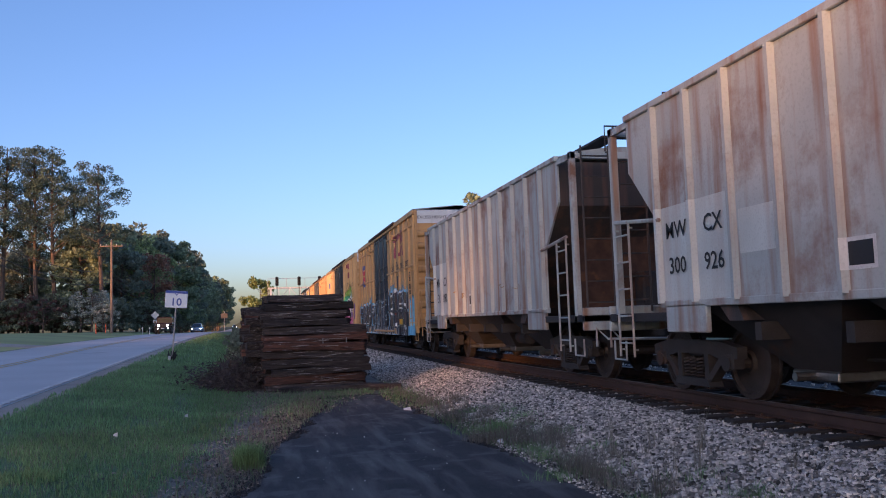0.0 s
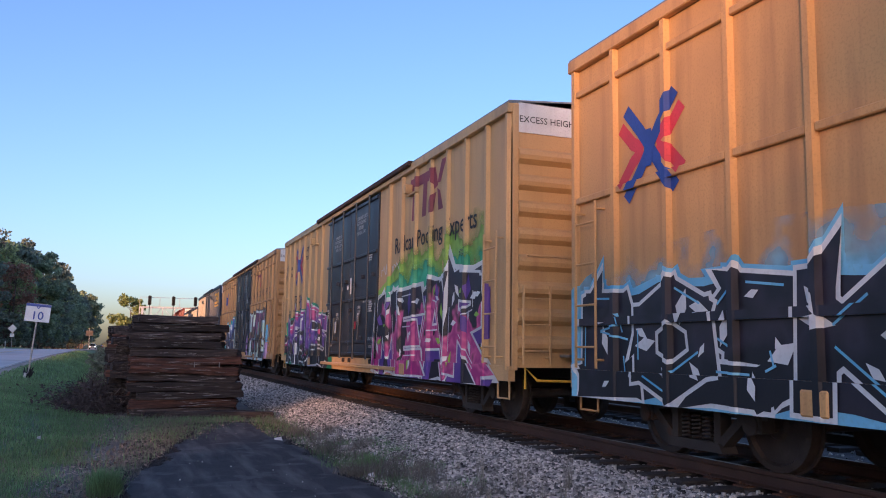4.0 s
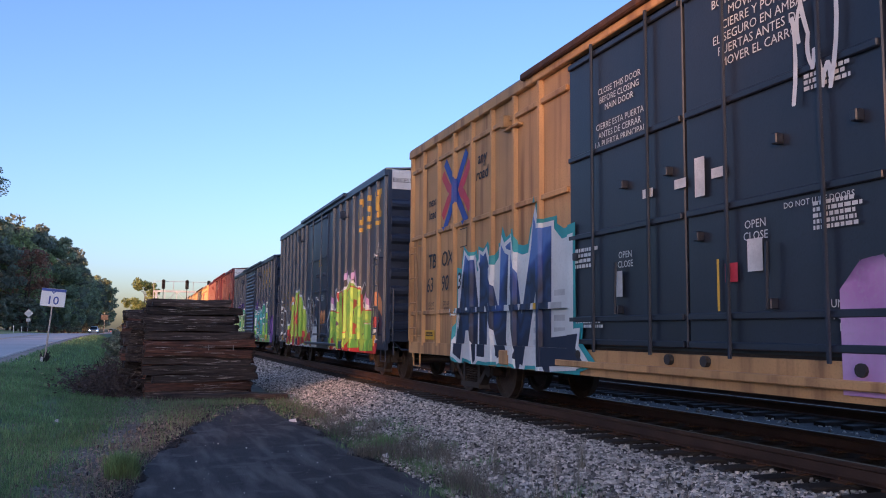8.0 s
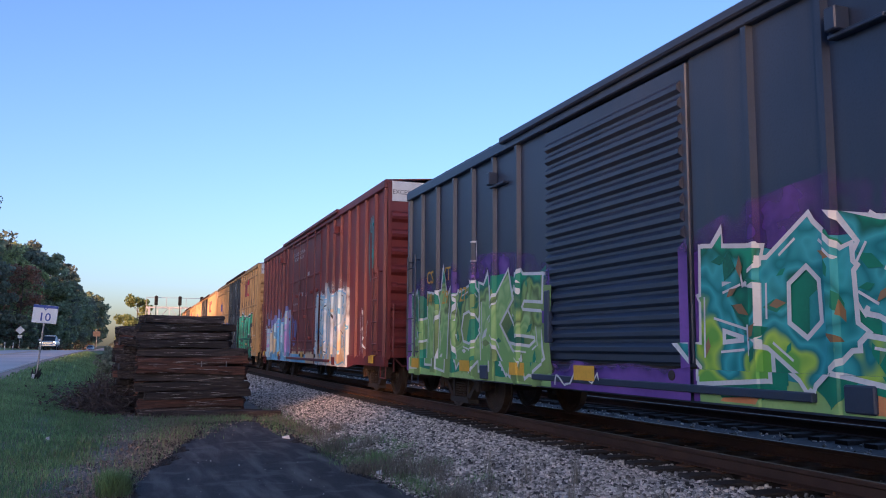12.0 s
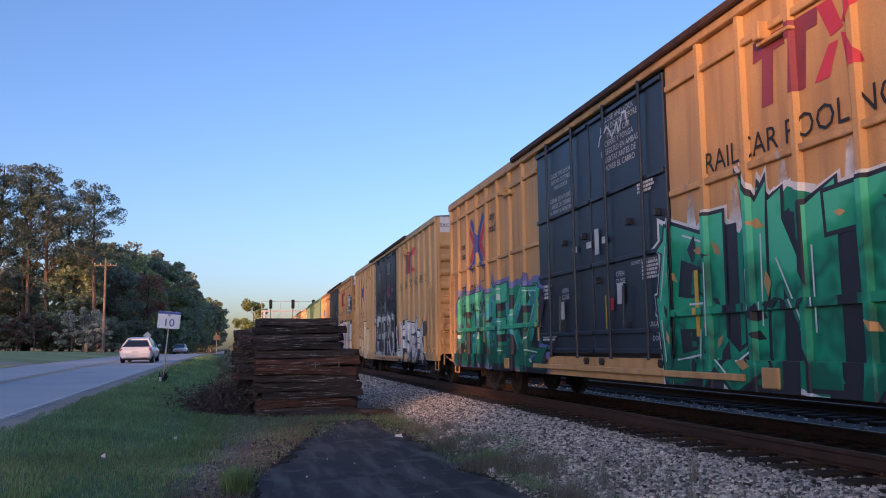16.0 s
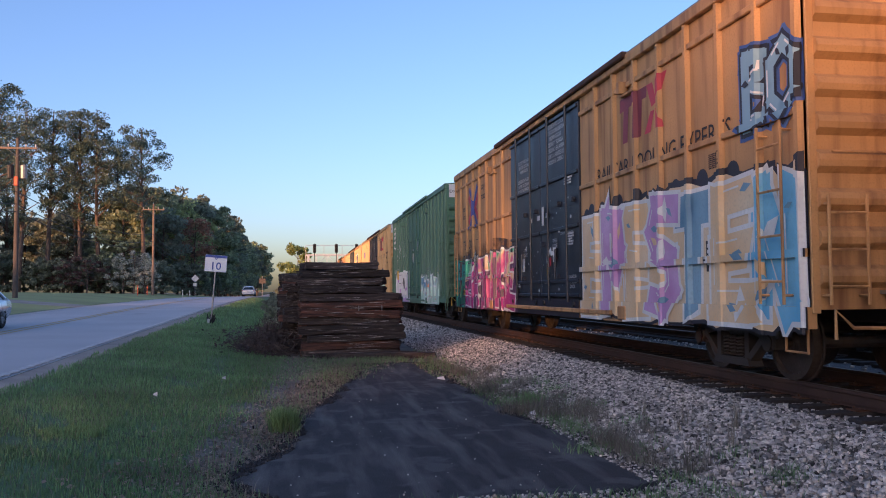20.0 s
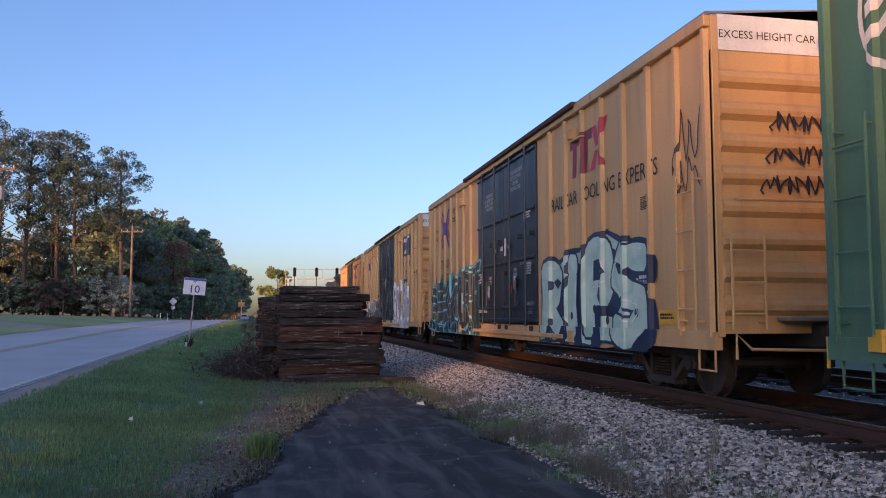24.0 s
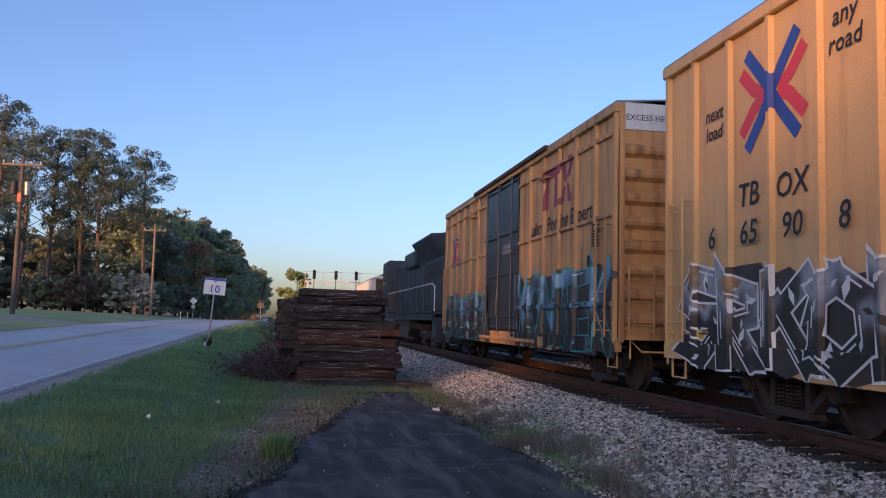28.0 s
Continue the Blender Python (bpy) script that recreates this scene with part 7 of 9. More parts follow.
pv, across = MB(), 22
for y in PATCH_Y:
    xl, xr = patch_edge(drive_left, y), patch_edge(drive_right, y)
    pv.v.append((xl - 0.06, y, -0.035))
    for q in range(across + 1):
        k = q / across
        x = xl + (xr - xl) * k
        pv.v.append((x, y, patch_z(x, y, k)))
    pv.v.append((xr + 0.06, y, -0.035))
for j in range(len(PATCH_Y) - 1):
    for q in range(across + 2):
        a = j * (across + 3) + q
        pv.f.append((a, a + 1, a + across + 4, a + across + 3))
solid("asphalt_patch", pv, ASPHALT_OLD, "black cracked asphalt patch with scattered grit", "pavement", kind="structure", smooth=True)


# ---- railway ----
def bed_z(x):
    """Ballast bed of the two tracks: shoulder, crown, dip between, crown."""
    return float(np.interp(x, (3.1, 3.5, 4.95, 5.3, 8.6, 9.0, 9.4, 12.7, 13.4, 15.2), (-0.06, 0.02, 0.215, 0.20, 0.185, 0.17, 0.205, 0.205, 0.2, -0.06)))


BY = steps((-420, -20, 20), (-20, 60, 1), (60, 200, 5), (200, 1500, 60))
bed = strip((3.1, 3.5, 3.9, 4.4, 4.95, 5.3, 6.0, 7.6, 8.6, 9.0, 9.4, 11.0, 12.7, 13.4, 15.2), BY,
            lambda x, y: bed_z(x) + (0.02 * noise.noise(Vector((x, y * 0.6, 9))) if x < 5 else 0), "ballast_bed", BED_SHADE)
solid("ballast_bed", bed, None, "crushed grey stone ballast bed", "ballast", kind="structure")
rail_profile = [(-0.075, 0), (0.075, 0), (0.075, 0.012), (0.018, 0.03), (0.011, 0.115), (0.036, 0.13), (0.036, 0.158), (0.030, 0.17),
                (-0.030, 0.17), (-0.036, 0.158), (-0.036, 0.13), (-0.011, 0.115), (-0.018, 0.03), (-0.075, 0.012)]
for tr, what in ((TRACK, "busy track under the passing train"), (TRACK + 4.3, "empty second track beyond the train")):
    rw = thing("railway_track", "rusty steel rails on dark wooden ties, " + what, "railway track", "two tracks", "structure")
    for sx in (-0.75, 0.75):
        m = MB().prism([(z, x + tr + sx) for x, z in rail_profile][::-1], 1, -420, 1500)
        m.v = [(v[0], v[1], v[2] + RAIL - 0.17) for v in m.v]
        ob = part("rail", m, RAILSIDE, rw, "rust-brown rail with a worn bright head")
        ob.data.materials.append(STEEL)
        part("rail_head", MB().box(tr + sx - 0.026, tr + sx + 0.026, -420, 1500, RAIL - 0.004, RAIL + 0.001), RAILHEAD, rw)
    tie_me = MB().box(-1.33, 1.33, -0.115, 0.115, -0.16, 0.0, 0.012).mesh("tie", TIE)
    plate = MB()
    for sx in (-0.75, 0.75):
        plate.box(sx - 0.17, sx + 0.17, -0.09, 0.09, 0, 0.018, 0.004)
        for dx in (-0.1, 0.1):
            plate.cyl((sx + dx, 0.05, 0.018), (sx + dx, 0.05, 0.045), 0.014, 5)
    plate_me = plate.mesh("tie_plate", RUSTIRON)
    rng = random.Random(5 + int(tr))
    many = MB()
    for k in range(-40, 900):
        y = k * 0.53 + 0.1
        if tr == TRACK and -2 <= k < 210:
            t = part("tie", tie_me, None, rw)
            t.matrix_local = pose(tr + rng.uniform(-0.05, 0.05), y + rng.uniform(-0.02, 0.02), RAIL - 0.186, 0, 0, rng.uniform(-1, 1))
            if k < 60:
                p = part("tie_plate", plate_me, None, t)
        else:
            many.box(tr - 1.3, tr + 1.3, y - 0.115, y + 0.115, RAIL - 0.30, RAIL - 0.186)
    tagged(part("tie", many, TIE, rw), "far dark ties", kind="stuff")


def pebbles(n, place, size, seed, name, material):
    """Many angular stones as one mesh: place(rng, n) gives x, y, z."""
    rng = np.random.default_rng(seed)
    base = np.array([(x, y, z) for x in (-1, 1) for y in (-1, 1) for z in (-1, 1)], float)
    quads = np.array([(0, 1, 3, 2), (4, 6, 7, 5), (0, 4, 5, 1), (2, 3, 7, 6), (0, 2, 6, 4), (1, 5, 7, 3)])
    c = place(rng, n)
    s = size[0] * (size[1] / size[0]) ** rng.random(n)
    V = base[None] * (0.62 + 0.38 * rng.random((n, 8, 3))) * (s[:, None] * (0.55 + 0.45 * rng.random((n, 3))))[:, None, :] * 0.5
    a, b = rng.random(n) * 6.28, (rng.random(n) - 0.5) * 1.6
    ca, sa, cb, sb = np.cos(a), np.sin(a), np.cos(b), np.sin(b)
    x, y, z = V[..., 0], V[..., 1], V[..., 2]
    y, z = y * cb[:, None] - z * sb[:, None], y * sb[:, None] + z * cb[:, None]
    x, y = x * ca[:, None] - y * sa[:, None], x * sa[:, None] + y * ca[:, None]
    V = np.stack([x, y, z], -1) + c[:, None, :]
    F = (np.arange(n)[:, None, None] * 8 + quads[None]).reshape(-1, 4)
    return raw_mesh(name, V.reshape(-1, 3), F, material)


def shoulder_spread(y0, y1, x0=3.25, x1=5.46, lift=0.006):
    def place(rng, n):
        x, y = x0 + (x1 - x0) * rng.random(n) ** 0.85, y0 + (y1 - y0) * rng.random(n)
        z = np.array([bed_z(v) for v in x]) + lift + 0.030 * rng.random(n)
        return np.stack([x, y, z], -1)
    return place


solid("ballast_stones", pebbles(38000, shoulder_spread(3.5, 14), (0.026, 0.064), 11, "ballast_stones", STONE), None, "angular light grey ballast stones on the track shoulder", "ballast", kind="stuff")
solid("ballast_stones", pebbles(26000, shoulder_spread(14, 30), (0.03, 0.07), 12, "ballast_stones", STONE), None, "angular light grey ballast stones on the track shoulder", "ballast", kind="stuff")
solid("ballast_stones", pebbles(14000, shoulder_spread(30, 75), (0.045, 0.095), 13, "ballast_stones", STONE), None, "angular light grey ballast stones on the track shoulder", "ballast", kind="stuff")
solid("ballast_stones", pebbles(9000, shoulder_spread(1, 60, 5.46, 13.4, -0.012), (0.04, 0.07), 14, "ballast_stones", STONE), None, "grey ballast stones between and beside the ties", "ballast", kind="stuff")


def between_ties(rng, n):
    """Stones in the cribs between the tie ends and up to the rail."""
    k = rng.integers(0, 130, n)
    y = 0.1 + 0.53 * k + 0.265 + (rng.random(n) - 0.5) * 0.30
    x = 5.40 + 0.62 * rng.random(n)
    return np.stack([x, y, 0.208 + 0.022 * rng.random(n)], -1)


solid("ballast_stones", pebbles(9000, shoulder_spread(-9, 3.5), (0.035, 0.09), 18, "ballast_stones", STONE), None, "angular light grey ballast stones on the track shoulder", "ballast", kind="stuff")
solid("ballast_stones", pebbles(12000, between_ties, (0.03, 0.06), 17, "ballast_stones", STONE), None, "light grey ballast stones packed between the tie ends", "ballast", kind="stuff")


def scree(rng, n):
    y = 5.0 + 10 * rng.random(n) ** 1.5
    x = 2.85 + np.abs(rng.normal(0, 0.36, n))
    near = rng.random(n) < 0.35
    x = np.where(near, 0.6 + 3.2 * rng.random(n), x)
    y = np.where(near, 5.0 + 1.3 * rng.random(n), y)
    return np.stack([x, y, np.full(n, 0.008)], -1)


solid("gravel", pebbles(9000, scree, (0.012, 0.042), 15, "gravel", STONE), None, "fine grey gravel spilled beside the asphalt", "gravel", kind="stuff")


def crumbs(rng, n):
    y = 6.1 + 12.3 * rng.random(n)
    left = rng.random(n) < 0.5
    far = np.interp(y, (6, 12, 18), (0.12, 0.18, 0.5))
    x = np.where(left, [patch_edge(drive_left, v) for v in y] - np.abs(rng.normal(0, 1, n)) * far, [patch_edge(drive_right, v) for v in y] + np.abs(rng.normal(0, 0.14, n)))
    return np.stack([x, y, np.full(n, 0.0)], -1)


solid("asphalt_crumbs", pebbles(9000, crumbs, (0.010, 0.055), 19, "asphalt_crumbs", CRUMB), None, "black crumbs broken off the asphalt edge", "gravel", kind="stuff")


def grit(rng, n):
    return np.stack([-0.2 + 3.0 * rng.random(n), 6.2 + 9.5 * rng.random(n) ** 1.3, np.full(n, 0.010)], -1)


solid("grit", pebbles(110, grit, (0.006, 0.022), 16, "grit", STONE), None, "loose pale grit on the asphalt", "gravel", kind="stuff")


# ---- grass, dry weeds, litter ----
def blades(n, place, height, width, seed, name, material, lean=0.5):
    """Blades of grass: bent strips of two quads each."""
    rng = np.random.default_rng(seed)
    c = place(rng, n)
    h = height[0] + (height[1] - height[0]) * rng.random(n) ** 1.6
    a, b = rng.random(n) * 6.283, rng.random(n) * 6.283
    d = np.stack([np.cos(a), np.sin(a), 0 * a], -1) * (width * (0.6 + 0.8 * rng.random(n)))[:, None]
    k = np.stack([np.cos(b), np.sin(b), 0 * b], -1) * (h * lean * rng.random(n))[:, None]
    up = np.zeros((n, 3))
    up[:, 2] = h
    V = np.stack([c - d, c + d, c + 0.55 * up + 0.3 * k + 0.8 * d, c + 0.55 * up + 0.3 * k - 0.8 * d, c + up + k], 1)
    i = np.arange(n)[:, None] * 5
    F = np.concatenate([i + np.array([[0, 1, 2]]), i + np.array([[0, 2, 3]]), i + np.array([[3, 2, 4]])])
    return raw_mesh(name, V.reshape(-1, 3), F, material)


def verge(y0, y1, x0=-4.0, x1=-0.15, power=1.0):
    def place(rng, n):
        y = y0 + (y1 - y0) * rng.random(n) ** power
        lim = np.interp(y, (0, 6, 8, 14, 20, 40), (0.1, -0.1, -0.95, -0.42, -0.3, -0.3)) + np.abs(rng.normal(0, 0.22, n)) - 0.15
        lim += np.array([0.4 * noise.noise(Vector((q * 0.9, 4.0, 0))) for q in y])
        x = x0 + (np.minimum(x1, lim) - x0) * rng.random(n) ** 0.9
        clump = np.array([noise.noise(Vector((p * 0.9, q * 0.9, 2.0))) for p, q in zip(x, y)])
        x = np.where((clump < -0.28) & (rng.random(n) < 0.6), x - 0.4, x)
        z = np.array([land_z(p, q) for p, q in zip(x, y)])
        return np.stack([np.maximum(x, -4.05), y, z], -1)
    return place


solid("grass", blades(42000, verge(2.5, 13), (0.03, 0.095), 0.004, 21, "grass", BLADE), None, "green mown verge grass", "grass", kind="stuff")
solid("grass", blades(20000, verge(-9, 2.5), (0.03, 0.095), 0.005, 36, "grass", BLADE), None, "green mown verge grass", "grass", kind="stuff")
solid("dry_grass", blades(11000, verge(2.5, 30), (0.03, 0.10), 0.004, 35, "dry_grass", BLADE_DRY, 0.8), None, "dry straw among the verge grass", "grass", kind="stuff")
solid("grass", blades(36000, verge(13, 30), (0.04, 0.11), 0.006, 22, "grass", BLADE), None, "green mown verge grass", "grass", kind="stuff")
solid("grass", blades(22000, verge(30, 85), (0.05, 0.15), 0.014, 23, "grass", BLADE), None, "green mown verge grass", "grass", kind="stuff")


def drymargin(rng, n):
    y = 6.5 + 15 * rng.random(n)
    left = rng.random(n) < 0.55
    xl = np.array([drive_left(min(v, 16.0)) for v in y]) - 0.05 - np.abs(rng.normal(0, 0.5, n))
    xr = np.array([drive_right(min(v, 15.5)) for v in y]) + 0.02 + np.abs(rng.normal(0, 0.38, n))
    xr = np.where(y > 15.5, xr + 0.2, xr)
    x = np.where(left, xl, xr)
    return np.stack([x, y, np.array([max(land_z(p, q), bed_z(p) if p > 3.2 else -1) for p, q in zip(x, y)])], -1)


solid("dry_grass", blades(9000, drymargin, (0.03, 0.17), 0.003, 24, "dry_grass", BLADE_DRY, 0.9), None, "dry tan weeds along the asphalt edge", "weeds", kind="stuff")
solid("weeds", blades(2600, drymargin, (0.04, 0.17), 0.004, 25, "weeds", BLADE, 0.8), None, "sparse green weeds along the gravel", "weeds", kind="stuff")


def near_right(rng, n):
    x, y = 0.2 + 3.2 * rng.random(n), 4.7 + 1.5 * rng.random(n)
    return np.stack([x, y, np.full(n, -0.01)], -1)


solid("weeds", blades(3500, near_right, (0.03, 0.12), 0.004, 26, "weeds", BLADE, 0.8), None, "thin green weeds growing through gravel", "weeds", kind="stuff")


def tuft_at(cx, cy, r):
    def place(rng, n):
        a, q = rng.random(n) * 6.283, r * rng.random(n) ** 0.7
        x, y = cx + q * np.cos(a), cy + q * np.sin(a)
        return np.stack([x, y, np.full(n, land_z(cx, cy) - 0.01)], -1)
    return place


for cx, cy, r, n, h in ((-0.12, 9.75, 0.17, 900, 0.36), (-2.25, 9.2, 0.35, 600, 0.12), (3.25, 11.2, 0.2, 350, 0.25)):
    solid("grass_tuft", blades(n, tuft_at(cx, cy, r), (h * 0.5, h), 0.0055, 27 + n, "grass_tuft", BLADE, 0.55), None, "lush green tuft of tall grass", "grass tuft")


def clumps(count, x0, x1, y0, y1, seed, spread):
    pick = random.Random(seed)
    spots = np.array([(pick.uniform(x0, x1), y0 + (y1 - y0) * pick.random() ** 0.8) for k in range(count)])

    def place(rng, n):
        c = spots[rng.integers(0, count, n)] + rng.normal(0, spread, (n, 2))
        return np.stack([c[:, 0], c[:, 1], np.array([max(land_z(p, q), bed_z(p) if p > 3.2 else -1) - 0.005 for p, q in c])], -1)
    return place


solid("dry_grass", blades(7000, clumps(34, 2.75, 3.75, 6.2, 15.5, 61, 0.10), (0.06, 0.26), 0.0028, 62, "dry_grass", BLADE_DRY, 0.8), None, "clumps of dry bleached weeds in the gravel", "weeds", kind="stuff")
solid("weeds", blades(6000, clumps(30, 2.7, 3.9, 5.4, 14.0, 63, 0.12), (0.03, 0.14), 0.0035, 64, "weeds", BLADE, 0.9), None, "low green weeds in the gravel", "weeds", kind="stuff")
solid("weeds", blades(120, clumps(9, 3.2, 4.6, 6.0, 9.5, 65, 0.02), (0.25, 0.55), 0.003, 66, "weeds", BLADE_DRY, 0.3), None, "single dry stalks standing in the ballast", "weeds", kind="stuff")


def leafbits(n, place, size, seed, name, material):
    rng = np.random.default_rng(seed)
    c = place(rng, n)
    u = rng.normal(size=(n, 3)) * np.array([1, 1, 0.35])
    u /= np.linalg.norm(u, axis=1)[:, None]
    w = np.cross(u, rng.normal(size=(n, 3)) * 0.4 + np.array([0, 0, 1.0]))
    w /= np.linalg.norm(w, axis=1)[:, None]
    s = (size[0] + (size[1] - size[0]) * rng.random(n))[:, None]
    V = np.stack([c - u * s, c + w * s * 0.6, c + u * s, c - w * s * 0.6], 1)
    return raw_mesh(name, V.reshape(-1, 3), np.arange(4 * n).reshape(n, 4), material)


def litter_place(rng, n):
    p = drymargin(rng, n)
    p[:, 2] += 0.02
    return p


solid("leaf_litter", leafbits(17000, litter_place, (0.012, 0.04), 31, "leaf_litter", LITTER), None, "dead brown leaves scattered on the dirt", "leaf litter", kind="stuff")

# a dirt drive across the lawn, and the bare strip in front of the pile
solid("dirt_drive", strip(steps((-40, -12.5, 2.5)), (51.5, 53, 55, 56.5), lambda x, y: land_z(x, y) + 0.03 + (-0.04 if y in (51.5, 56.5) else 0), "dirt_drive", SHOULDER), None, "pale dirt driveway crossing the lawn", "driveway", kind="structure")


def barestrip(rng, n):
    y = 15.0 + 5.0 * rng.random(n)
    x = -1.2 + 4.6 * rng.random(n)
    inside = (y < 18.6) & (x > np.interp(y, (14.2, 16.0, 18.6), (0.9, 1.25, 2.15)) + rng.normal(0, 0.25, n)) & (x < 2.5)
    y = np.where(inside, 18.4 + 1.7 * rng.random(n), y)
    return np.stack([x, y, np.full(n, 0.0)], -1)


solid("dry_grass", blades(2200, barestrip, (0.03, 0.11), 0.005, 29, "dry_grass", BLADE_DRY, 0.9), None, "dry tan weeds before the tie pile", "weeds", kind="stuff")
solid("weeds", blades(5500, barestrip, (0.03, 0.12), 0.005, 30, "weeds", BLADE, 0.8), None, "sparse weeds before the tie pile", "weeds", kind="stuff")
solid("leaf_litter", leafbits(4500, lambda g, n: barestrip(g, n) + np.array([0, 0, 0.012]), (0.012, 0.04), 34, "leaf_litter", LITTER), None, "dead leaves before the tie pile", "leaf litter", kind="stuff")


# ---- pile of old ties ----
def tie_pile():
    rng = random.Random(3)
    pile = thing("tie_pile", "tall pile of old creosoted railway ties, weathered and split", "timber pile")
    meshes = []
    for k in range(7):
        L, w, h = 2.6, 0.23, 0.180
        n, ring = 30, 12
        m = MB()
        for i in range(n):
            x = -L / 2 + L * i / (n - 1)
            for j in range(ring):
                q = j / ring * 4
                s, f = int(q), q - int(q)
                cx, cz = ((-1 + 2 * f, -1), (1, -1 + 2 * f), (1 - 2 * f, 1), (-1, 1 - 2 * f))[s]
                e = 1 - 0.05 * (abs(cx) > 0.99 and abs(cz) > 0.99)
                d = 1 + 0.09 * noise.noise(Vector((x * 1.6 + 7 * k, cx * 1.3, cz * 1.3 + k))) + 0.12 * noise.noise(Vector((x * 6.0 + 3 * k, cx * 2.5, cz * 2.5 + k)))
                m.v.append((x + (0.05 * rng.uniform(-1, 1) if i in (0, n - 1) else 0), cx * w / 2 * e * d, cz * h / 2 * e * d + 0.012 * math.sin(x * 2 + k)))
        for i in range(n - 1):
            for j in range(ring):
                a, b = i * ring + j, i * ring + (j + 1) % ring
                m.f.append((a, a + ring, b + ring, b))
        m.f += [tuple(range(ring)), tuple(range(n * ring - 1, (n - 1) * ring - 1, -1))]
        meshes.append(m.mesh("tie", (OLDTIE, OLDTIE, OLDTIE_RED)[k % 3]))
    splits = []
    for k in range(14):                                  # a long sliver of grey torn wood
        m, ln = MB(), rng.uniform(0.12, 0.8)
        up, lo = [], []
        for i in range(9):
            q = i / 8
            t = 0.0075 * math.sin(math.pi * q) * rng.uniform(0.2, 1.4)
            z = 0.004 * math.sin(q * 5 + k)
            up.append((ln * (q - 0.5), -0.012, z + t))
            lo.append((ln * (q - 0.5), -0.006, z - t))
        for i in range(8):
            m.poly([lo[i], lo[i + 1], up[i + 1], up[i]])
        splits.append(m.mesh("split", SPLIT))
    rows = 12
    for r in range(rows):
        z = 0.09 + 0.192 * r
        top = r >= 8
        for d in range(9):
            y = 20.35 + 0.255 * d + 0.06 * rng.uniform(-1, 1) + (0.07 if top else 0)
            cx = (1.16 if top else 1.40) + rng.uniform(-0.10, 0.10)
            if r == rows - 1:
                cx -= 0.06
                if d % 3 == 1:
                    continue
            dark = r > 6 or rng.random() < 0.25
            t = part("tie", meshes[rng.choice((0, 1, 3, 4, 6)) if dark else rng.choice((2, 5))], None, pile)
            short = rng.uniform(0.93, 1.02) * (0.72 if r == rows - 1 else 0.80 if top else 0.94)
            t.matrix_local = pose(cx, y, z, rng.choice((0, 180)) + rng.uniform(-3, 3), rng.uniform(-1.2, 1.2), rng.uniform(-2.6, 2.6)) @ Matrix.Diagonal((short, rng.uniform(0.9, 1.1), rng.uniform(0.9, 1.08), 1))
            if d == 0:
                for q in range(rng.randint(4, 9)):
                    s = part("split", splits[rng.randrange(14)], None, pile)
                    s.matrix_local = pose(cx + rng.uniform(-0.42, 0.42) * 2.3 * short, y - 0.118, z + rng.uniform(-0.075, 0.085), 0, rng.uniform(-3, 3), 0)
    for d in range(7):                                # a second, looser stack behind and beside the first
        for r in range(11):
            t = part("tie", meshes[rng.randrange(7)], None, pile)
            t.matrix_local = pose(1.02 + rng.uniform(-0.2, 0.12), 23.1 + 0.27 * d, 0.09 + 0.19 * r, 0, rng.uniform(-1, 1), rng.uniform(-3, 3))
    for r in range(9):                                # broken ends that stick out on the road side
        t = part("tie", meshes[(0, 1, 3, 4, 6)[r % 5]], None, pile)
        t.matrix_local = pose(0.10 + rng.uniform(-0.14, 0.06), 21.4 + rng.uniform(-0.6, 0.9), 0.3 + 0.2 * r, 0, rng.uniform(-4, 4), rng.uniform(-12, 12)) @ Matrix.Diagonal((0.25, 1, 0.95, 1))
    for k, (x, y, a) in enumerate(((1.7, 19.8, 3), (2.1, 19.55, -4))):
        t = part("tie", meshes[k], None, pile)
        t.matrix_local = pose(x, y, 0.07, 0, 0, a) @ Matrix.Diagonal((0.9, 1, 0.8, 1))
    for x in (1.52, 2.08):
        t = part("end_band", MB().box(x, x + 0.022, 20.205, 20.212, 1.11, 1.235), GREYMETAL, pile, "grey metal anti-split plate")
    return pile


tie_pile()


def brush_pile():
    """A low heap of cut branches beside the ties."""
    rng = np.random.default_rng(8)
    m = MB()
    for k in range(900):
        a = rng.random() * 6.283
        r = rng.random() ** 0.6
        c = Vector((-0.62 + 0.85 * r * math.cos(a), 22.8 + 2.2 * r * math.sin(a), 0.05 + 0.85 * (1 - r) * rng.random()))
        d = Vector(rng.normal(size=3) * np.array([1, 1, 0.9])).normalized() * float(rng.uniform(0.12, 0.5))
        m.cyl(c - d, c + d, rng.uniform(0.006, 0.02), 4, 0.004, False)
    solid("brush_pile", m, BRUSH, "heap of dark dead branches beside the tie pile", "brush pile")
    solid("dead_leaves", leafbits(2500, lambda g, n: np.stack([-0.95 + g.normal(0, 0.5, n), 22.8 + g.normal(0, 1.2, n), 0.15 + 0.5 * g.random(n) ** 2], -1),
                                  (0.02, 0.06), 33, "dead_leaves", BRUSH), None, "dead leaves caught in the brush heap", "leaf litter", kind="stuff")


brush_pile()


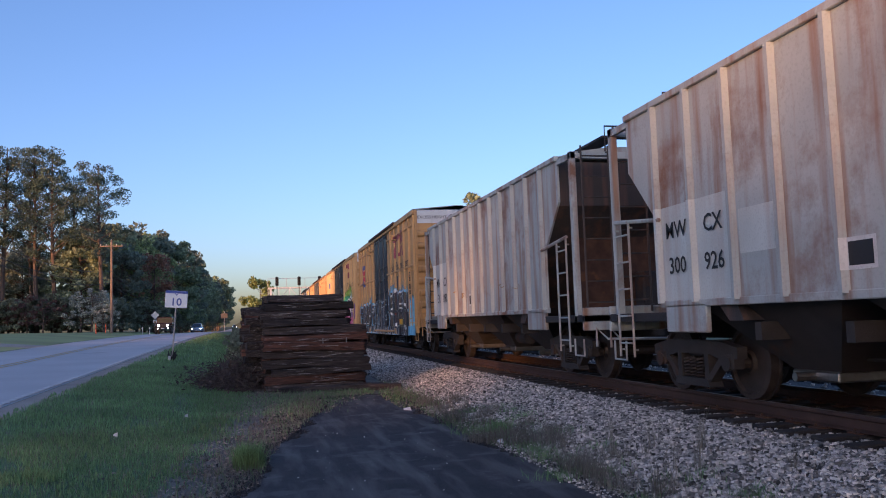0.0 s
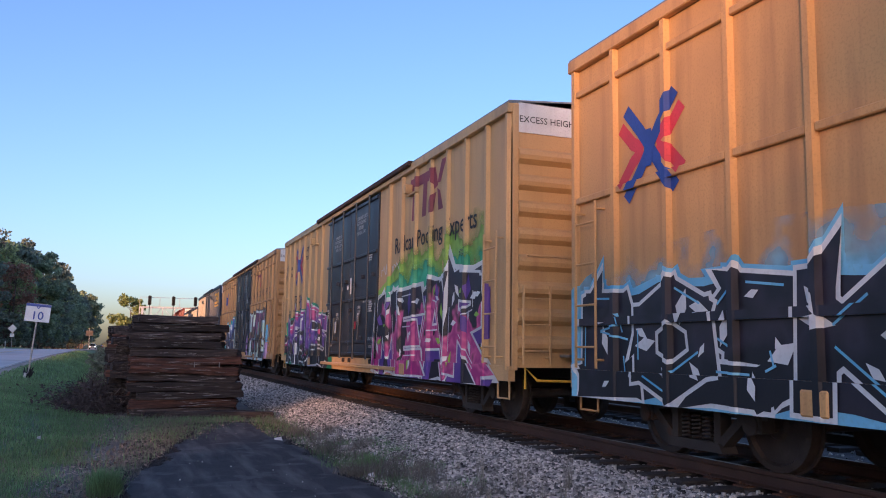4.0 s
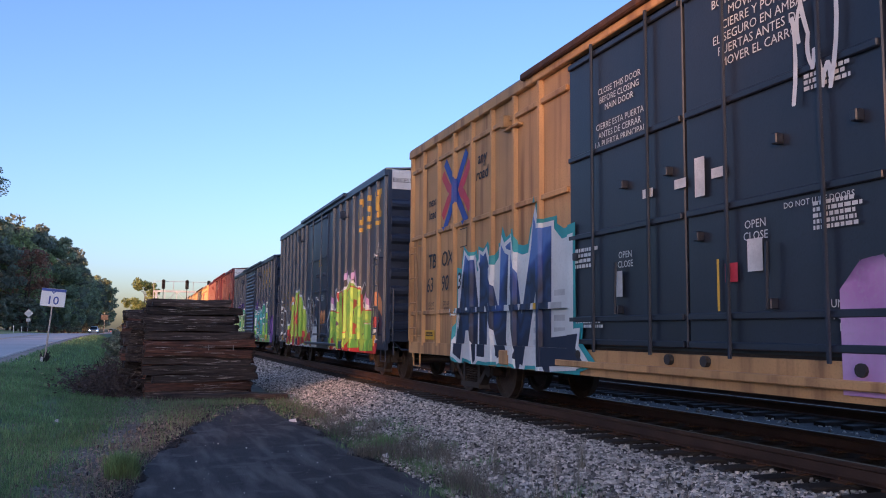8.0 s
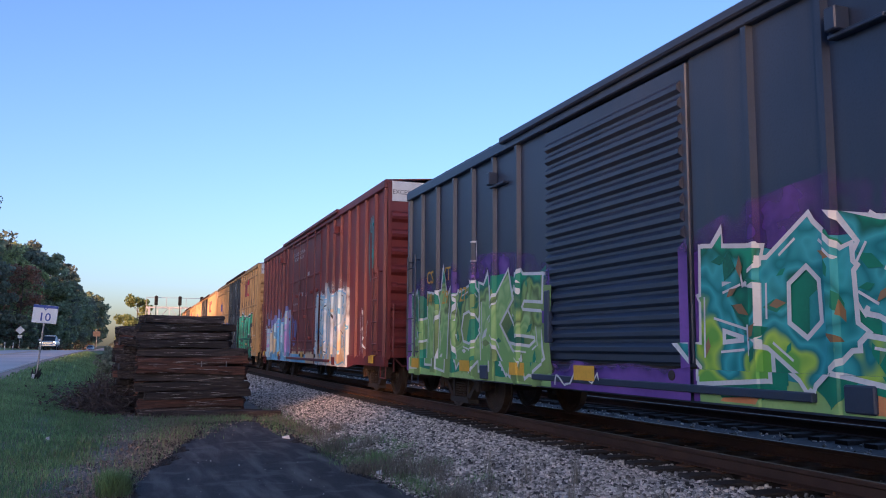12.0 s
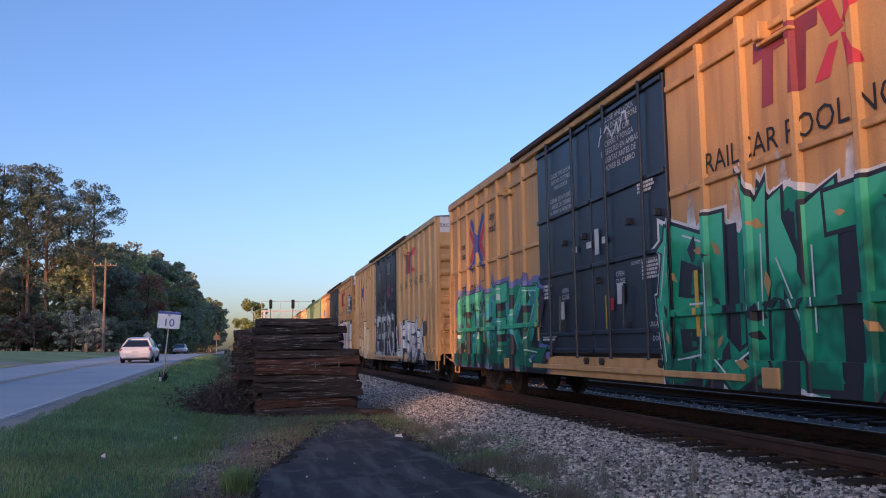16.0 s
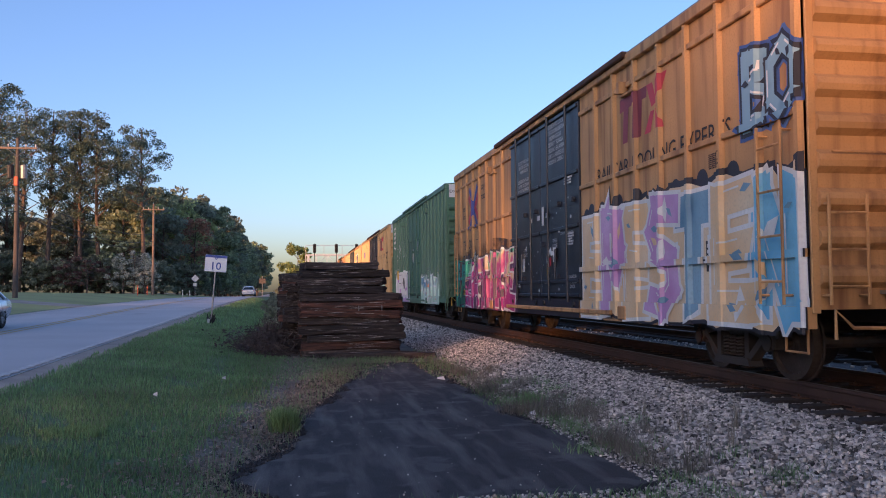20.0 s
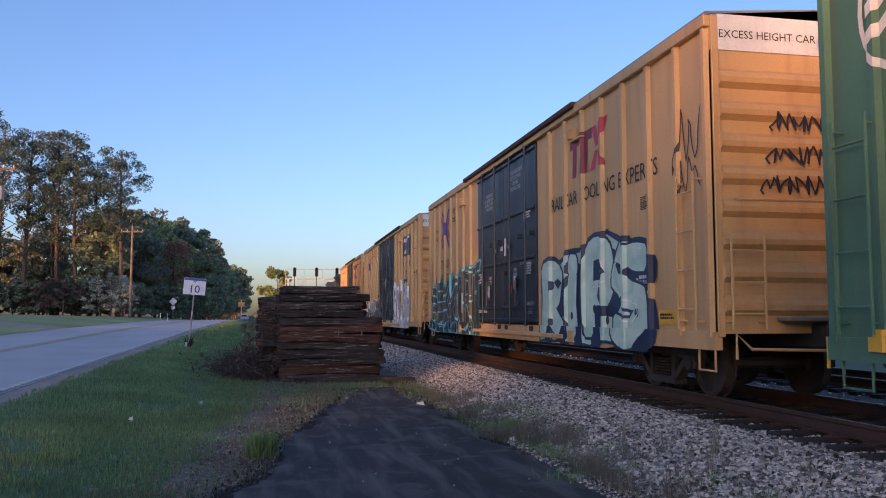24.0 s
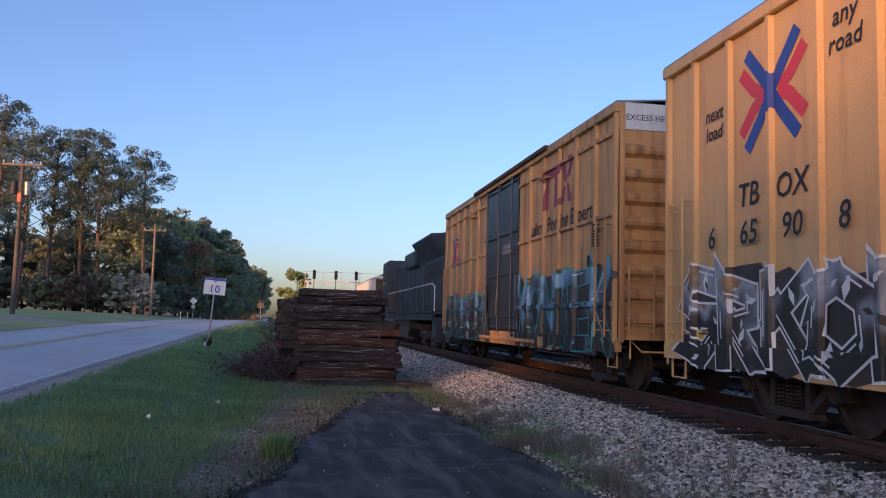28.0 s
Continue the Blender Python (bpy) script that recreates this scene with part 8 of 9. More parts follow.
# ---- signs and posts ----
def milepost():
    x, y = -3.0, 31.5
    z = land_z(x, y)
    s = thing("milepost_sign", "white milepost sign reading 10 on a leaning metal post", "sign", at=pose(x, y, z, 0, 4.5, -4))
    part("post", MB().box(-0.022, 0.022, -0.018, 0.018, -0.15, 2.12, 0.006), GREYMETAL, s, "thin grey channel post")
    part("board", MB().box(-0.315, 0.315, -0.032, -0.02, 1.60, 2.11, 0.004), SIGNWHITE, s, "white board with a blue band")
    part("band", MB().box(-0.312, 0.312, -0.0365, -0.034, 2.03, 2.106), SIGNBLUE, s)
    heart = [(-0.075, 2.06), (0.0, 1.955), (0.075, 2.06), (0.045, 2.06), (0.0, 1.995), (-0.045, 2.06)]
    part("emblem", MB().poly([(px, -0.039, pz) for px, pz in heart]), SIGNBLUE, s, "blue outlined emblem")
    t = part("number", lettering("10", 0.33, bold=0.003), None, s)
    t.data.materials.append(SIGNBLUE)
    t.matrix_local = pose(0, -0.037, 1.665, 90, 0, 0)
    m = MB()
    for k in range(26):
        a = random.uniform(0, 6.28)
        m.cyl((0.05 * math.cos(a), 0.05 * math.sin(a), 0.05), (0.13 * math.cos(a), 0.13 * math.sin(a), random.uniform(0.1, 0.34)), 0.035, 5, 0.012)
    part("wrapping", m, INK, s, "torn black plastic tied round the foot of the post")
    part("paper", MB().box(-0.09, -0.02, -0.14, -0.12, 0.03, 0.17, 0.01), PAPER, s)
    s.scale = (1.24, 1.24, 1.2)


milepost()


def road_sign(x, y, diamond):
    z = land_z(x, y)
    s = thing("road_sign", "back of a diamond warning sign with a small plate" if diamond else "small brown-backed road sign on a post", "sign", at=pose(x, y, z))
    part("post", MB().box(-0.03, 0.03, -0.03, 0.03, -0.1, 2.6), GREYMETAL, s)
    if diamond:
        part("board", MB().prism([(2.45 + 0.52 * math.cos(a), 0.52 * math.sin(a)) for a in (0, math.pi / 2, math.pi, 1.5 * math.pi)], 1, -0.05, -0.035), SIGNBACK, s, "unpainted pale diamond board")
        part("plate", MB().box(-0.24, 0.24, -0.05, -0.035, 1.45, 1.85), SIGNBACK, s)
    else:
        part("board", MB().box(-0.4, 0.4, -0.05, -0.035, 1.7, 2.3), POLEDARK, s)


road_sign(-12.9, 114, True)
road_sign(-4.0, 108, False)
for x, y in ((-16.4, 93), (-16.6, 100)):
    c = thing("marker_post", "short orange plastic marker post on the lawn", "marker post", "utility markers", at=pose(x, y, land_z(x, y)))
    part("tube", MB().lathe([(0, 0.06), (0.9, 0.05), (1.0, 0.03), (1.02, 0)], (0, 0, 0), 2, 8), CONE, c)
    part("cap", MB().box(-0.05, 0.05, -0.05, 0.05, 1.0, 1.08, 0.01), CONE, c)
for x, y in ((-13.2, 104), (-13.1, 110)):
    c = thing("marker_post", "short white reflector post beside the road", "marker post", "reflector posts", at=pose(x, y, land_z(x, y)))
    part("stake", MB().box(-0.04, 0.04, -0.02, 0.02, 0, 0.9, 0.008), SIGNBACK, c)
    part("reflector", MB().box(-0.035, 0.035, -0.026, -0.021, 0.7, 0.86), SIGNWHITE, c)


# ---- power line ----
POLES = ((-18.1, 59.0, 10.6), (-16.3, 102.0, 10.7), (-16.8, 146.0, 10.4), (-17.0, 190.0, 10.0), (-18.5, 15.0, 10.6), (-18.5, -30.0, 10.6))


def power_pole(x, y, h, k):
    z = land_z(x, y)
    p = thing("utility_pole", "weathered wooden utility pole with a crossarm" + (" and transformers" if k == 0 else ""), "utility pole", "power line", at=pose(x, y, z))
    # nearest pole takes a darker wood colour in place of shade
    part("pole", MB().cyl((0, 0, -0.5), (0, 0, h), 0.17, 12, 0.11), POLEDARK if k == 0 else POLEWOOD, p)
    part("crossarm", MB().box(-1.25, 1.25, -0.16, -0.06, h - 0.75, h - 0.62, 0.01), POLEWOOD, p)
    for sx in (-1, 1):
        part("brace", MB().cyl((sx * 0.6, -0.12, h - 0.72), (0, -0.12, h - 1.25), 0.015, 5), GREYMETAL, p)
    for q in (-1.15, -0.55, 0.55, 1.15):
        part("insulator", MB().lathe([(0, 0.03), (0.1, 0.045), (0.14, 0.05), (0.2, 0.035), (0.24, 0)], (q, -0.11, h - 0.62), 2, 8), PAPER, p)
    if k == 0:
        for q, m in ((-0.42, SIGNALHEAD), (0.42, GREYMETAL)):
            part("transformer", MB().lathe([(0, 0.0), (0, 0.2), (0.85, 0.22), (0.9, 0.16), (0.93, 0)], (q, -0.05, h - 2.7), 2, 12), m, p, "cylindrical transformer can")
        part("cable_box", MB().box(-0.12, 0.12, -0.3, -0.14, h - 3.2, h - 2.6, 0.02), CONE, p)


for k, (x, y, h) in enumerate(POLES):
    power_pole(x, y, h, k)
order = sorted(POLES, key=lambda q: q[1])
for a, b in zip(order, order[1:]):
    for dx, dz, sag in ((-1.15, -0.4, 0.7), (-0.55, -0.4, 0.7), (0.55, -0.4, 0.7), (1.15, -0.4, 0.7), (0.0, -3.6, 0.9), (0.0, -4.4, 1.0), (0.0, -4.9, 1.0)):
        pts = []
        for i in range(9):
            s = i / 8
            pts.append((a[0] + (b[0] - a[0]) * s + dx, a[1] + (b[1] - a[1]) * s - 0.11,
                        (land_z(a[0], a[1]) + a[2]) * (1 - s) + (land_z(b[0], b[1]) + b[2]) * s + dz - sag * 4 * s * (1 - s)))
        solid("power_cable", MB().rod(pts, 0.014 if dz > -1 else 0.03, 4), CABLE, "sagging black overhead cable", "cable", "power line")


# ---- signal bridge over the tracks ----
def signal_bridge():
    y = 92.0
    g = thing("signal_bridge", "grey steel lattice signal bridge spanning the tracks", "signal bridge")
    x0, x1, zb, zt = 1.2, 15.0, 4.3, 5.6
    for z in (zb, zt):
        for yy in (y, y + 1.1):
            part("chord", MB().box(x0, x1, yy - 0.05, yy + 0.05, z - 0.06, z + 0.06), SIGNBACK, g)
    n = 12
    for k in range(n + 1):
        x = x0 + (x1 - x0) * k / n
        part("upright", MB().box(x - 0.035, x + 0.035, y - 0.035, y + 0.035, zb, zt), SIGNBACK, g)
        if k < n:
            xb = x0 + (x1 - x0) * (k + 1) / n
            part("diagonal", MB().cyl((x, y, zb if k % 2 else zt), (xb, y, zt if k % 2 else zb), 0.03, 5), SIGNBACK, g)
    for k in range(8):
        x = x0 + (x1 - x0) * k / 7
        part("rail_post", MB().cyl((x, y - 0.3, zt), (x, y - 0.3, zt + 1.0), 0.025, 5), SIGNBACK, g)
    part("guard_rail", MB().cyl((x0, y - 0.3, zt + 1.0), (x1, y - 0.3, zt + 1.0), 0.025, 5), SIGNBACK, g)
    part("walkway", MB().box(x0, x1, y - 0.4, y + 1.2, zb - 0.1, zb - 0.05), SIGNBACK, g)
    for x in (x0 + 0.3, x1 - 0.3):
        for yy in (y, y + 1.1):
            part("leg", MB().box(x - 0.1, x + 0.1, yy - 0.1, yy + 0.1, -0.1, zt), SIGNBACK, g)
        part("brace", MB().cyl((x, y, 0.3), (x, y + 1.1, zb), 0.04, 5), SIGNBACK, g)
    for x in (2.15, 4.5, 6.7):
        head = part("signal_head", MB().box(x - 0.17, x + 0.17, y - 0.75, y - 0.5, zt + 0.2, zt + 1.15, 0.05), SIGNALHEAD, g, "black three-light signal head")
        for dz in (0.35, 0.65, 0.95):
            part("hood", MB().lathe([(0, 0.11), (-0.22, 0.12)], (x, y - 0.75, zt + dz), 1, 10), SIGNALHEAD, head)
        part("mast", MB().cyl((x, y - 0.45, zb - 0.9), (x, y - 0.45, zt + 1.2), 0.04, 6), SIGNALHEAD, g)
        part("lower_head", MB().box(x - 0.17, x + 0.17, y - 0.75, y - 0.5, zb - 0.3, zb + 0.45, 0.05), SIGNALHEAD, g)


signal_bridge()

# litter on the ground
for x, y, r, s in ((2.55, 14.6, 20, 0.07), (2.95, 10.2, 60, 0.04), (-1.9, 12.2, 10, 0.03), (-1.2, 15.0, 0, 0.03)):
    solid("paper_scrap", MB().poly([(x - s, y - s * 0.4, 0.05 + land_z(x, y)), (x + s, y - s * 0.6, 0.03 + land_z(x, y)), (x + s * 0.8, y + s * 0.5, 0.09 + land_z(x, y)), (x - s * 0.9, y + s * 0.6, 0.07 + land_z(x, y))]).poly(
        [(x - s, y - s * 0.4, 0.02 + land_z(x, y)), (x - s * 0.9, y + s * 0.6, 0.02 + land_z(x, y)), (x + s * 0.8, y + s * 0.5, 0.02 + land_z(x, y)), (x + s, y - s * 0.6, 0.02 + land_z(x, y))]),
        PAPER, "crumpled scrap of white paper on the ground", "litter")


# ---- trees ----
def leaf_cloud(centres, radii, per, size, rng):
    """Leaf quads scattered in soft balls: returns vertices (4n, 3)."""
    c = np.repeat(centres, per, 0)
    r = np.repeat(radii, per)
    n = len(c)
    d = rng.normal(size=(n, 3))
    d /= np.linalg.norm(d, axis=1)[:, None]
    p = c + d * (r * (0.35 + 0.65 * rng.random(n) ** 0.5))[:, None] * np.array([1, 1, 0.62])
    u = rng.normal(size=(n, 3))
    u /= np.linalg.norm(u, axis=1)[:, None]
    w = np.cross(u, rng.normal(size=(n, 3)))
    w /= np.linalg.norm(w, axis=1)[:, None]
    s = (size * (0.5 + 0.9 * rng.random(n)))[:, None]
    return np.stack([p - u * s, p + w * s * 0.7, p + u * s, p - w * s * 0.7], 1).reshape(-1, 3)


def tree(kind, h, seed, leaf, label, wide=0.32, low=0.25, clumps=60, per=55, size=0.22):
    """A tree at the origin: tapered trunk, limbs and a crown of small leaves with gaps."""
    rng = np.random.default_rng(seed)
    t = thing("tree", label, "tree", "roadside woods")
    trunk, lean = MB(), rng.normal(0, 0.02, 2)
    pts = [Vector((lean[0] * h * s + 0.12 * math.sin(s * 5 + seed), lean[1] * h * s, h * s * 0.97)) for s in np.linspace(0, 1, 8)]
    r0 = 0.012 * h + 0.06
    for a, b, s in zip(pts, pts[1:], np.linspace(0, 1, 8)):
        trunk.cyl(a, b, r0 * (1 - 0.85 * s), 7, r0 * (1 - 0.85 * (s + 1 / 7)), False)
    trunk.v = [(x, y, z - 0.3 if z < 0.1 else z) for x, y, z in trunk.v]
    limbs = MB()
    cs, rs = [], []
    for k in range(clumps):
        if kind == "pine":
            q = (k + rng.random()) / clumps                     # 0 at the lowest branch, 1 at the tip
            s = low + (1 - low) * q ** 0.85
            reach = h * wide * (0.30 + 0.80 * math.sin(math.pi * min(1.0, 0.22 + 0.66 * q))) * (0.55 if q < 0.18 else 1.0)
            rad = h * rng.uniform(0.032, 0.058) * (0.75 if q < 0.2 else 1.0)
        else:
            s = low + (1 - low) * rng.random() ** 0.8
            q = (s - low) / (1 - low)
            reach = h * wide * math.sqrt(max(0.03, 1 - (2 * q - 0.85) ** 2 * 0.62)) * (0.35 + 0.65 * rng.random() ** 0.5)
            rad = h * rng.uniform(0.05, 0.095)
        a = rng.random() * 6.283
        base = Vector((lean[0] * h * s, lean[1] * h * s, h * s * 0.95))
        tip = base + Vector((math.cos(a), math.sin(a), 0)) * reach * (rng.random() ** 0.6 if kind == "pine" else 1) + Vector((0, 0, h * rng.uniform(-0.01, 0.05)))
        limbs.cyl(base - Vector((0, 0, h * 0.05)), tip, 0.005 * h * (1.2 - s) + 0.015, 4, 0.01, False)
        cs.append(tuple(tip))
        rs.append(rad)
    V = leaf_cloud(np.array(cs), np.array(rs), per, size, rng)
    part("trunk", trunk, BARK, t)
    part("limb", limbs, BARK, t)
    part("crown", raw_mesh("crown", V, np.arange(len(V)).reshape(-1, 4), leaf), None, t)
    return t


def plant(src, x, y, turn, size=1.0, z=None):
    o = copy_thing(src, pose(x, y, land_z(x, y) if z is None else z, 0, 0, turn))
    o.scale = (size, size, size)
    return o


PINE = [tree("pine", 21, 40 + k, NEEDLE, "tall pine, bare trunk below a ragged crown", 0.130 + 0.012 * k, 0.32 + 0.05 * k, 58 + 3 * k, 170, 0.10) for k in range(3)]
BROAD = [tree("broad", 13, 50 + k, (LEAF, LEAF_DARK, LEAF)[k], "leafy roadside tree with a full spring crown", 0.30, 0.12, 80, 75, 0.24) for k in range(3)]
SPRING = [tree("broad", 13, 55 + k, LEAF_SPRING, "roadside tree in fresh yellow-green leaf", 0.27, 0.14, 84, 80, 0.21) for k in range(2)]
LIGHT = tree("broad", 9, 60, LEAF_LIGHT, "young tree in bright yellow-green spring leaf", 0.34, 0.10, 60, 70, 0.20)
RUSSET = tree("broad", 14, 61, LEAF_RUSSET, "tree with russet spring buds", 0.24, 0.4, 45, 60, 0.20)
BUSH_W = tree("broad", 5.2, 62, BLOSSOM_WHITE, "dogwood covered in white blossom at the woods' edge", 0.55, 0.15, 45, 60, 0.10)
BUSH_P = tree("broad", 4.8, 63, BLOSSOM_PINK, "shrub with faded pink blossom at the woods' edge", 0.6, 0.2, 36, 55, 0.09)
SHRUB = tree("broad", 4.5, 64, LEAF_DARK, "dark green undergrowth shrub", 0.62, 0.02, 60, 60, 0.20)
for s, (x, y) in zip(PINE + BROAD + SPRING + [LIGHT, RUSSET, BUSH_W, BUSH_P, SHRUB], ((-29.6, 122), (-41.5, 132), (-46, 128), (-29, 150), (-24, 137), (-20, 160), (-17.5, 147), (-15.5, 178), (0.5, 118), (-19, 165), (-19.2, 106.5), (-25.5, 110), (-30, 112))):
    s.matrix_world = pose(x, y, land_z(x, y), 0, 0, 30)
LIGHT.scale = (0.8, 0.8, 0.9)
# tall pines over the lawn
for k, (x, y, sz) in enumerate(((-25.3, 116, 1.14), (-27.5, 116, 1.14), (-31.5, 115, 1.17), (-34.0, 112, 1.13), (-31.4, 94.5, 1.08), (-19.4, 114, 1.06), (-38.5, 112, 1.2), (-42.5, 110, 1.15), (-24.4, 121, 1.05))):
    plant(PINE[k % 3], x, y, 47 * k, sz)
# woods along the far side of the road
rw_rng = random.Random(12)
for k in range(36):
    y = 118 + 6.2 * k
    x = -19.5 - rw_rng.uniform(0, 7) + (3.5 if y > 170 else 0) + (2.5 if y > 240 else 0)
    plant((BROAD[0], SPRING[0], BROAD[1], SPRING[1], BROAD[2])[k % 5], x, y, 61 * k, rw_rng.uniform(0.85, 1.12) * (1.0 if y < 140 else 1.35))
for k in range(30):
    plant(BROAD[1], -30 - 2.1 * k + rw_rng.uniform(-2, 2), 132 + rw_rng.uniform(-8, 14), 50 * k, rw_rng.uniform(0.75, 1.0))
for k in range(34):
    plant(SHRUB, -18.0 - 1.3 * k, 114 + rw_rng.uniform(-3, 9), 71 * k, rw_rng.uniform(0.7, 1.3))
for k in range(20):
    plant(SHRUB, -15.5 - rw_rng.uniform(0, 3), 122 + 9 * k, 33 * k, rw_rng.uniform(0.8, 1.3))
plant(RUSSET, -15.4, 134, 100, 0.86)
plant(BUSH_W, -20.6, 107, 80, 0.85)
plant(BUSH_W, -17.9, 106, 170, 0.68)
plant(BUSH_P, -27.5, 111, 60, 0.9)
plant(LIGHT, 1.5, 130, 140, 0.62)
plant(LIGHT, 0.3, 150, 20, 0.7)
for k in range(14):
    plant(SHRUB, -0.2 - 0.3 * (k % 3), 30 + 9 * k, 90 * k, 0.30 + 0.03 * k)
for k in range(26):
    plant(BROAD[k % 3], -16 - rw_rng.uniform(0, 12), 345 + 9 * k, 45 * k, 1.1)
# trees on the far side of the tracks
for k, (x, y, sz) in enumerate(((29, 106, 1.35), (31, 168, 1.5), (36, 150, 1.1), (24, 200, 0.8))):
    plant(BROAD[k % 3], x, y, 75 * k, sz)
for k in range(22):
    plant(BROAD[(k + 1) % 3], 24 + rw_rng.uniform(0, 8), 210 + 16 * k, 75 * k, rw_rng.uniform(0.5, 0.75))

# unseen woods added on the sunset side, behind the camera: they keep the place in shade, with a few gaps
sh = random.Random(77)
for k in range(34):
    y = -112 + 2.4 * k
    if abs(y + 70.2) > 4.7:
        plant(BROAD[k % 3], -60 - sh.uniform(0, 3), y, 57 * k, sh.uniform(0.84, 0.92) + (0.02 if -88 < y < -77 else 0))
for k in range(26):
    plant(SHRUB, -58 - sh.uniform(0, 2), -112 + 3.1 * k, 57 * k, sh.uniform(1.3, 1.6))
for k in range(36):
    y = -116 + 2.1 * k
    if abs(y + 90.2) > 3.2 and abs(y + 77.8) > 4.0:
        o = plant(BROAD[k % 3], -67 - sh.uniform(0, 2), y, 83 * k, 1.0)
        o.scale = (0.6, 0.6, sh.uniform(1.42, 1.6))
for k in range(3):                                       # unseen bare-stemmed trees, stretched tall to block sun above the second gap
    o = plant(RUSSET, -71.5 - 1.5 * k, -82.0 - 2.0 * k, 70 * k, 1.0)
    o.scale = (1.0, 1.0, 2.35)
for k in range(4):
    plant(SHRUB, -57.5, -69 + 2.6 * k, 57 * k, 1.62)
for k in range(12):
    plant(BROAD[k % 3], -78 - sh.uniform(0, 4), 24 + 3.4 * k, 29 * k, sh.uniform(1.1, 1.3))
for k in range(28):
    plant(BROAD[k % 3], -62 - sh.uniform(0, 6), -32 + 2.8 * k, 39 * k, sh.uniform(0.62, 0.72))


# ---- road traffic ----
ROADCARS = []


def loft(stations, ring):
    """Rings of points at stations (y, half width, z low, z high) joined to a closed skin."""
    m = MB()
    n = len(ring)
    for y, w, z0, z1 in stations:
        m.v += [(w * a, y, z0 + (z1 - z0) * b) for a, b in ring]
    for k in range(len(stations) - 1):
        for j in range(n):
            a, b = k * n + j, k * n + (j + 1) % n
            m.f.append((a, b, b + n, a + n))
    m.f += [tuple(range(n - 1, -1, -1)), tuple(range(len(m.v) - n, len(m.v)))]
    return m


BODY = [(-0.86, 0.0), (-0.97, 0.25), (-1.0, 0.55), (-0.95, 0.85), (-0.82, 1.0), (0.82, 1.0), (0.95, 0.85), (1.0, 0.55), (0.97, 0.25), (0.86, 0.0)]
TOP = [(-1.0, 0.0), (-0.80, 0.85), (-0.66, 1.0), (0.66, 1.0), (0.80, 0.85), (1.0, 0.0)]


def wheel(parent, x, y, r):
    w = part("wheel", MB().lathe([(-0.11, r * 0.62), (-0.11, r * 0.93), (-0.08, r), (0.08, r), (0.11, r * 0.93), (0.11, r * 0.62)], (0, 0, 0), 0, 20), RUBBER, parent)
    w.location = (x, y, r)
    part("rim", MB().lathe([(-0.09, r * 0.63), (-0.10, 0.0)], (0, 0, 0), 0, 16).lathe([(0.09, r * 0.63), (0.10, 0.0)], (0, 0, 0), 0, 16), CHROME, w)
    for k in range(5):
        a = 6.283 * k / 5
        s = -1 if x < 0 else 1
        part("spoke", MB().cyl((s * 0.105, 0.05 * math.cos(a), 0.05 * math.sin(a)), (s * 0.105, r * 0.6 * math.cos(a), r * 0.6 * math.sin(a)), 0.03, 5), GREYMETAL, w)
    ROADCARS[-1][3].append((w, r))
    return w


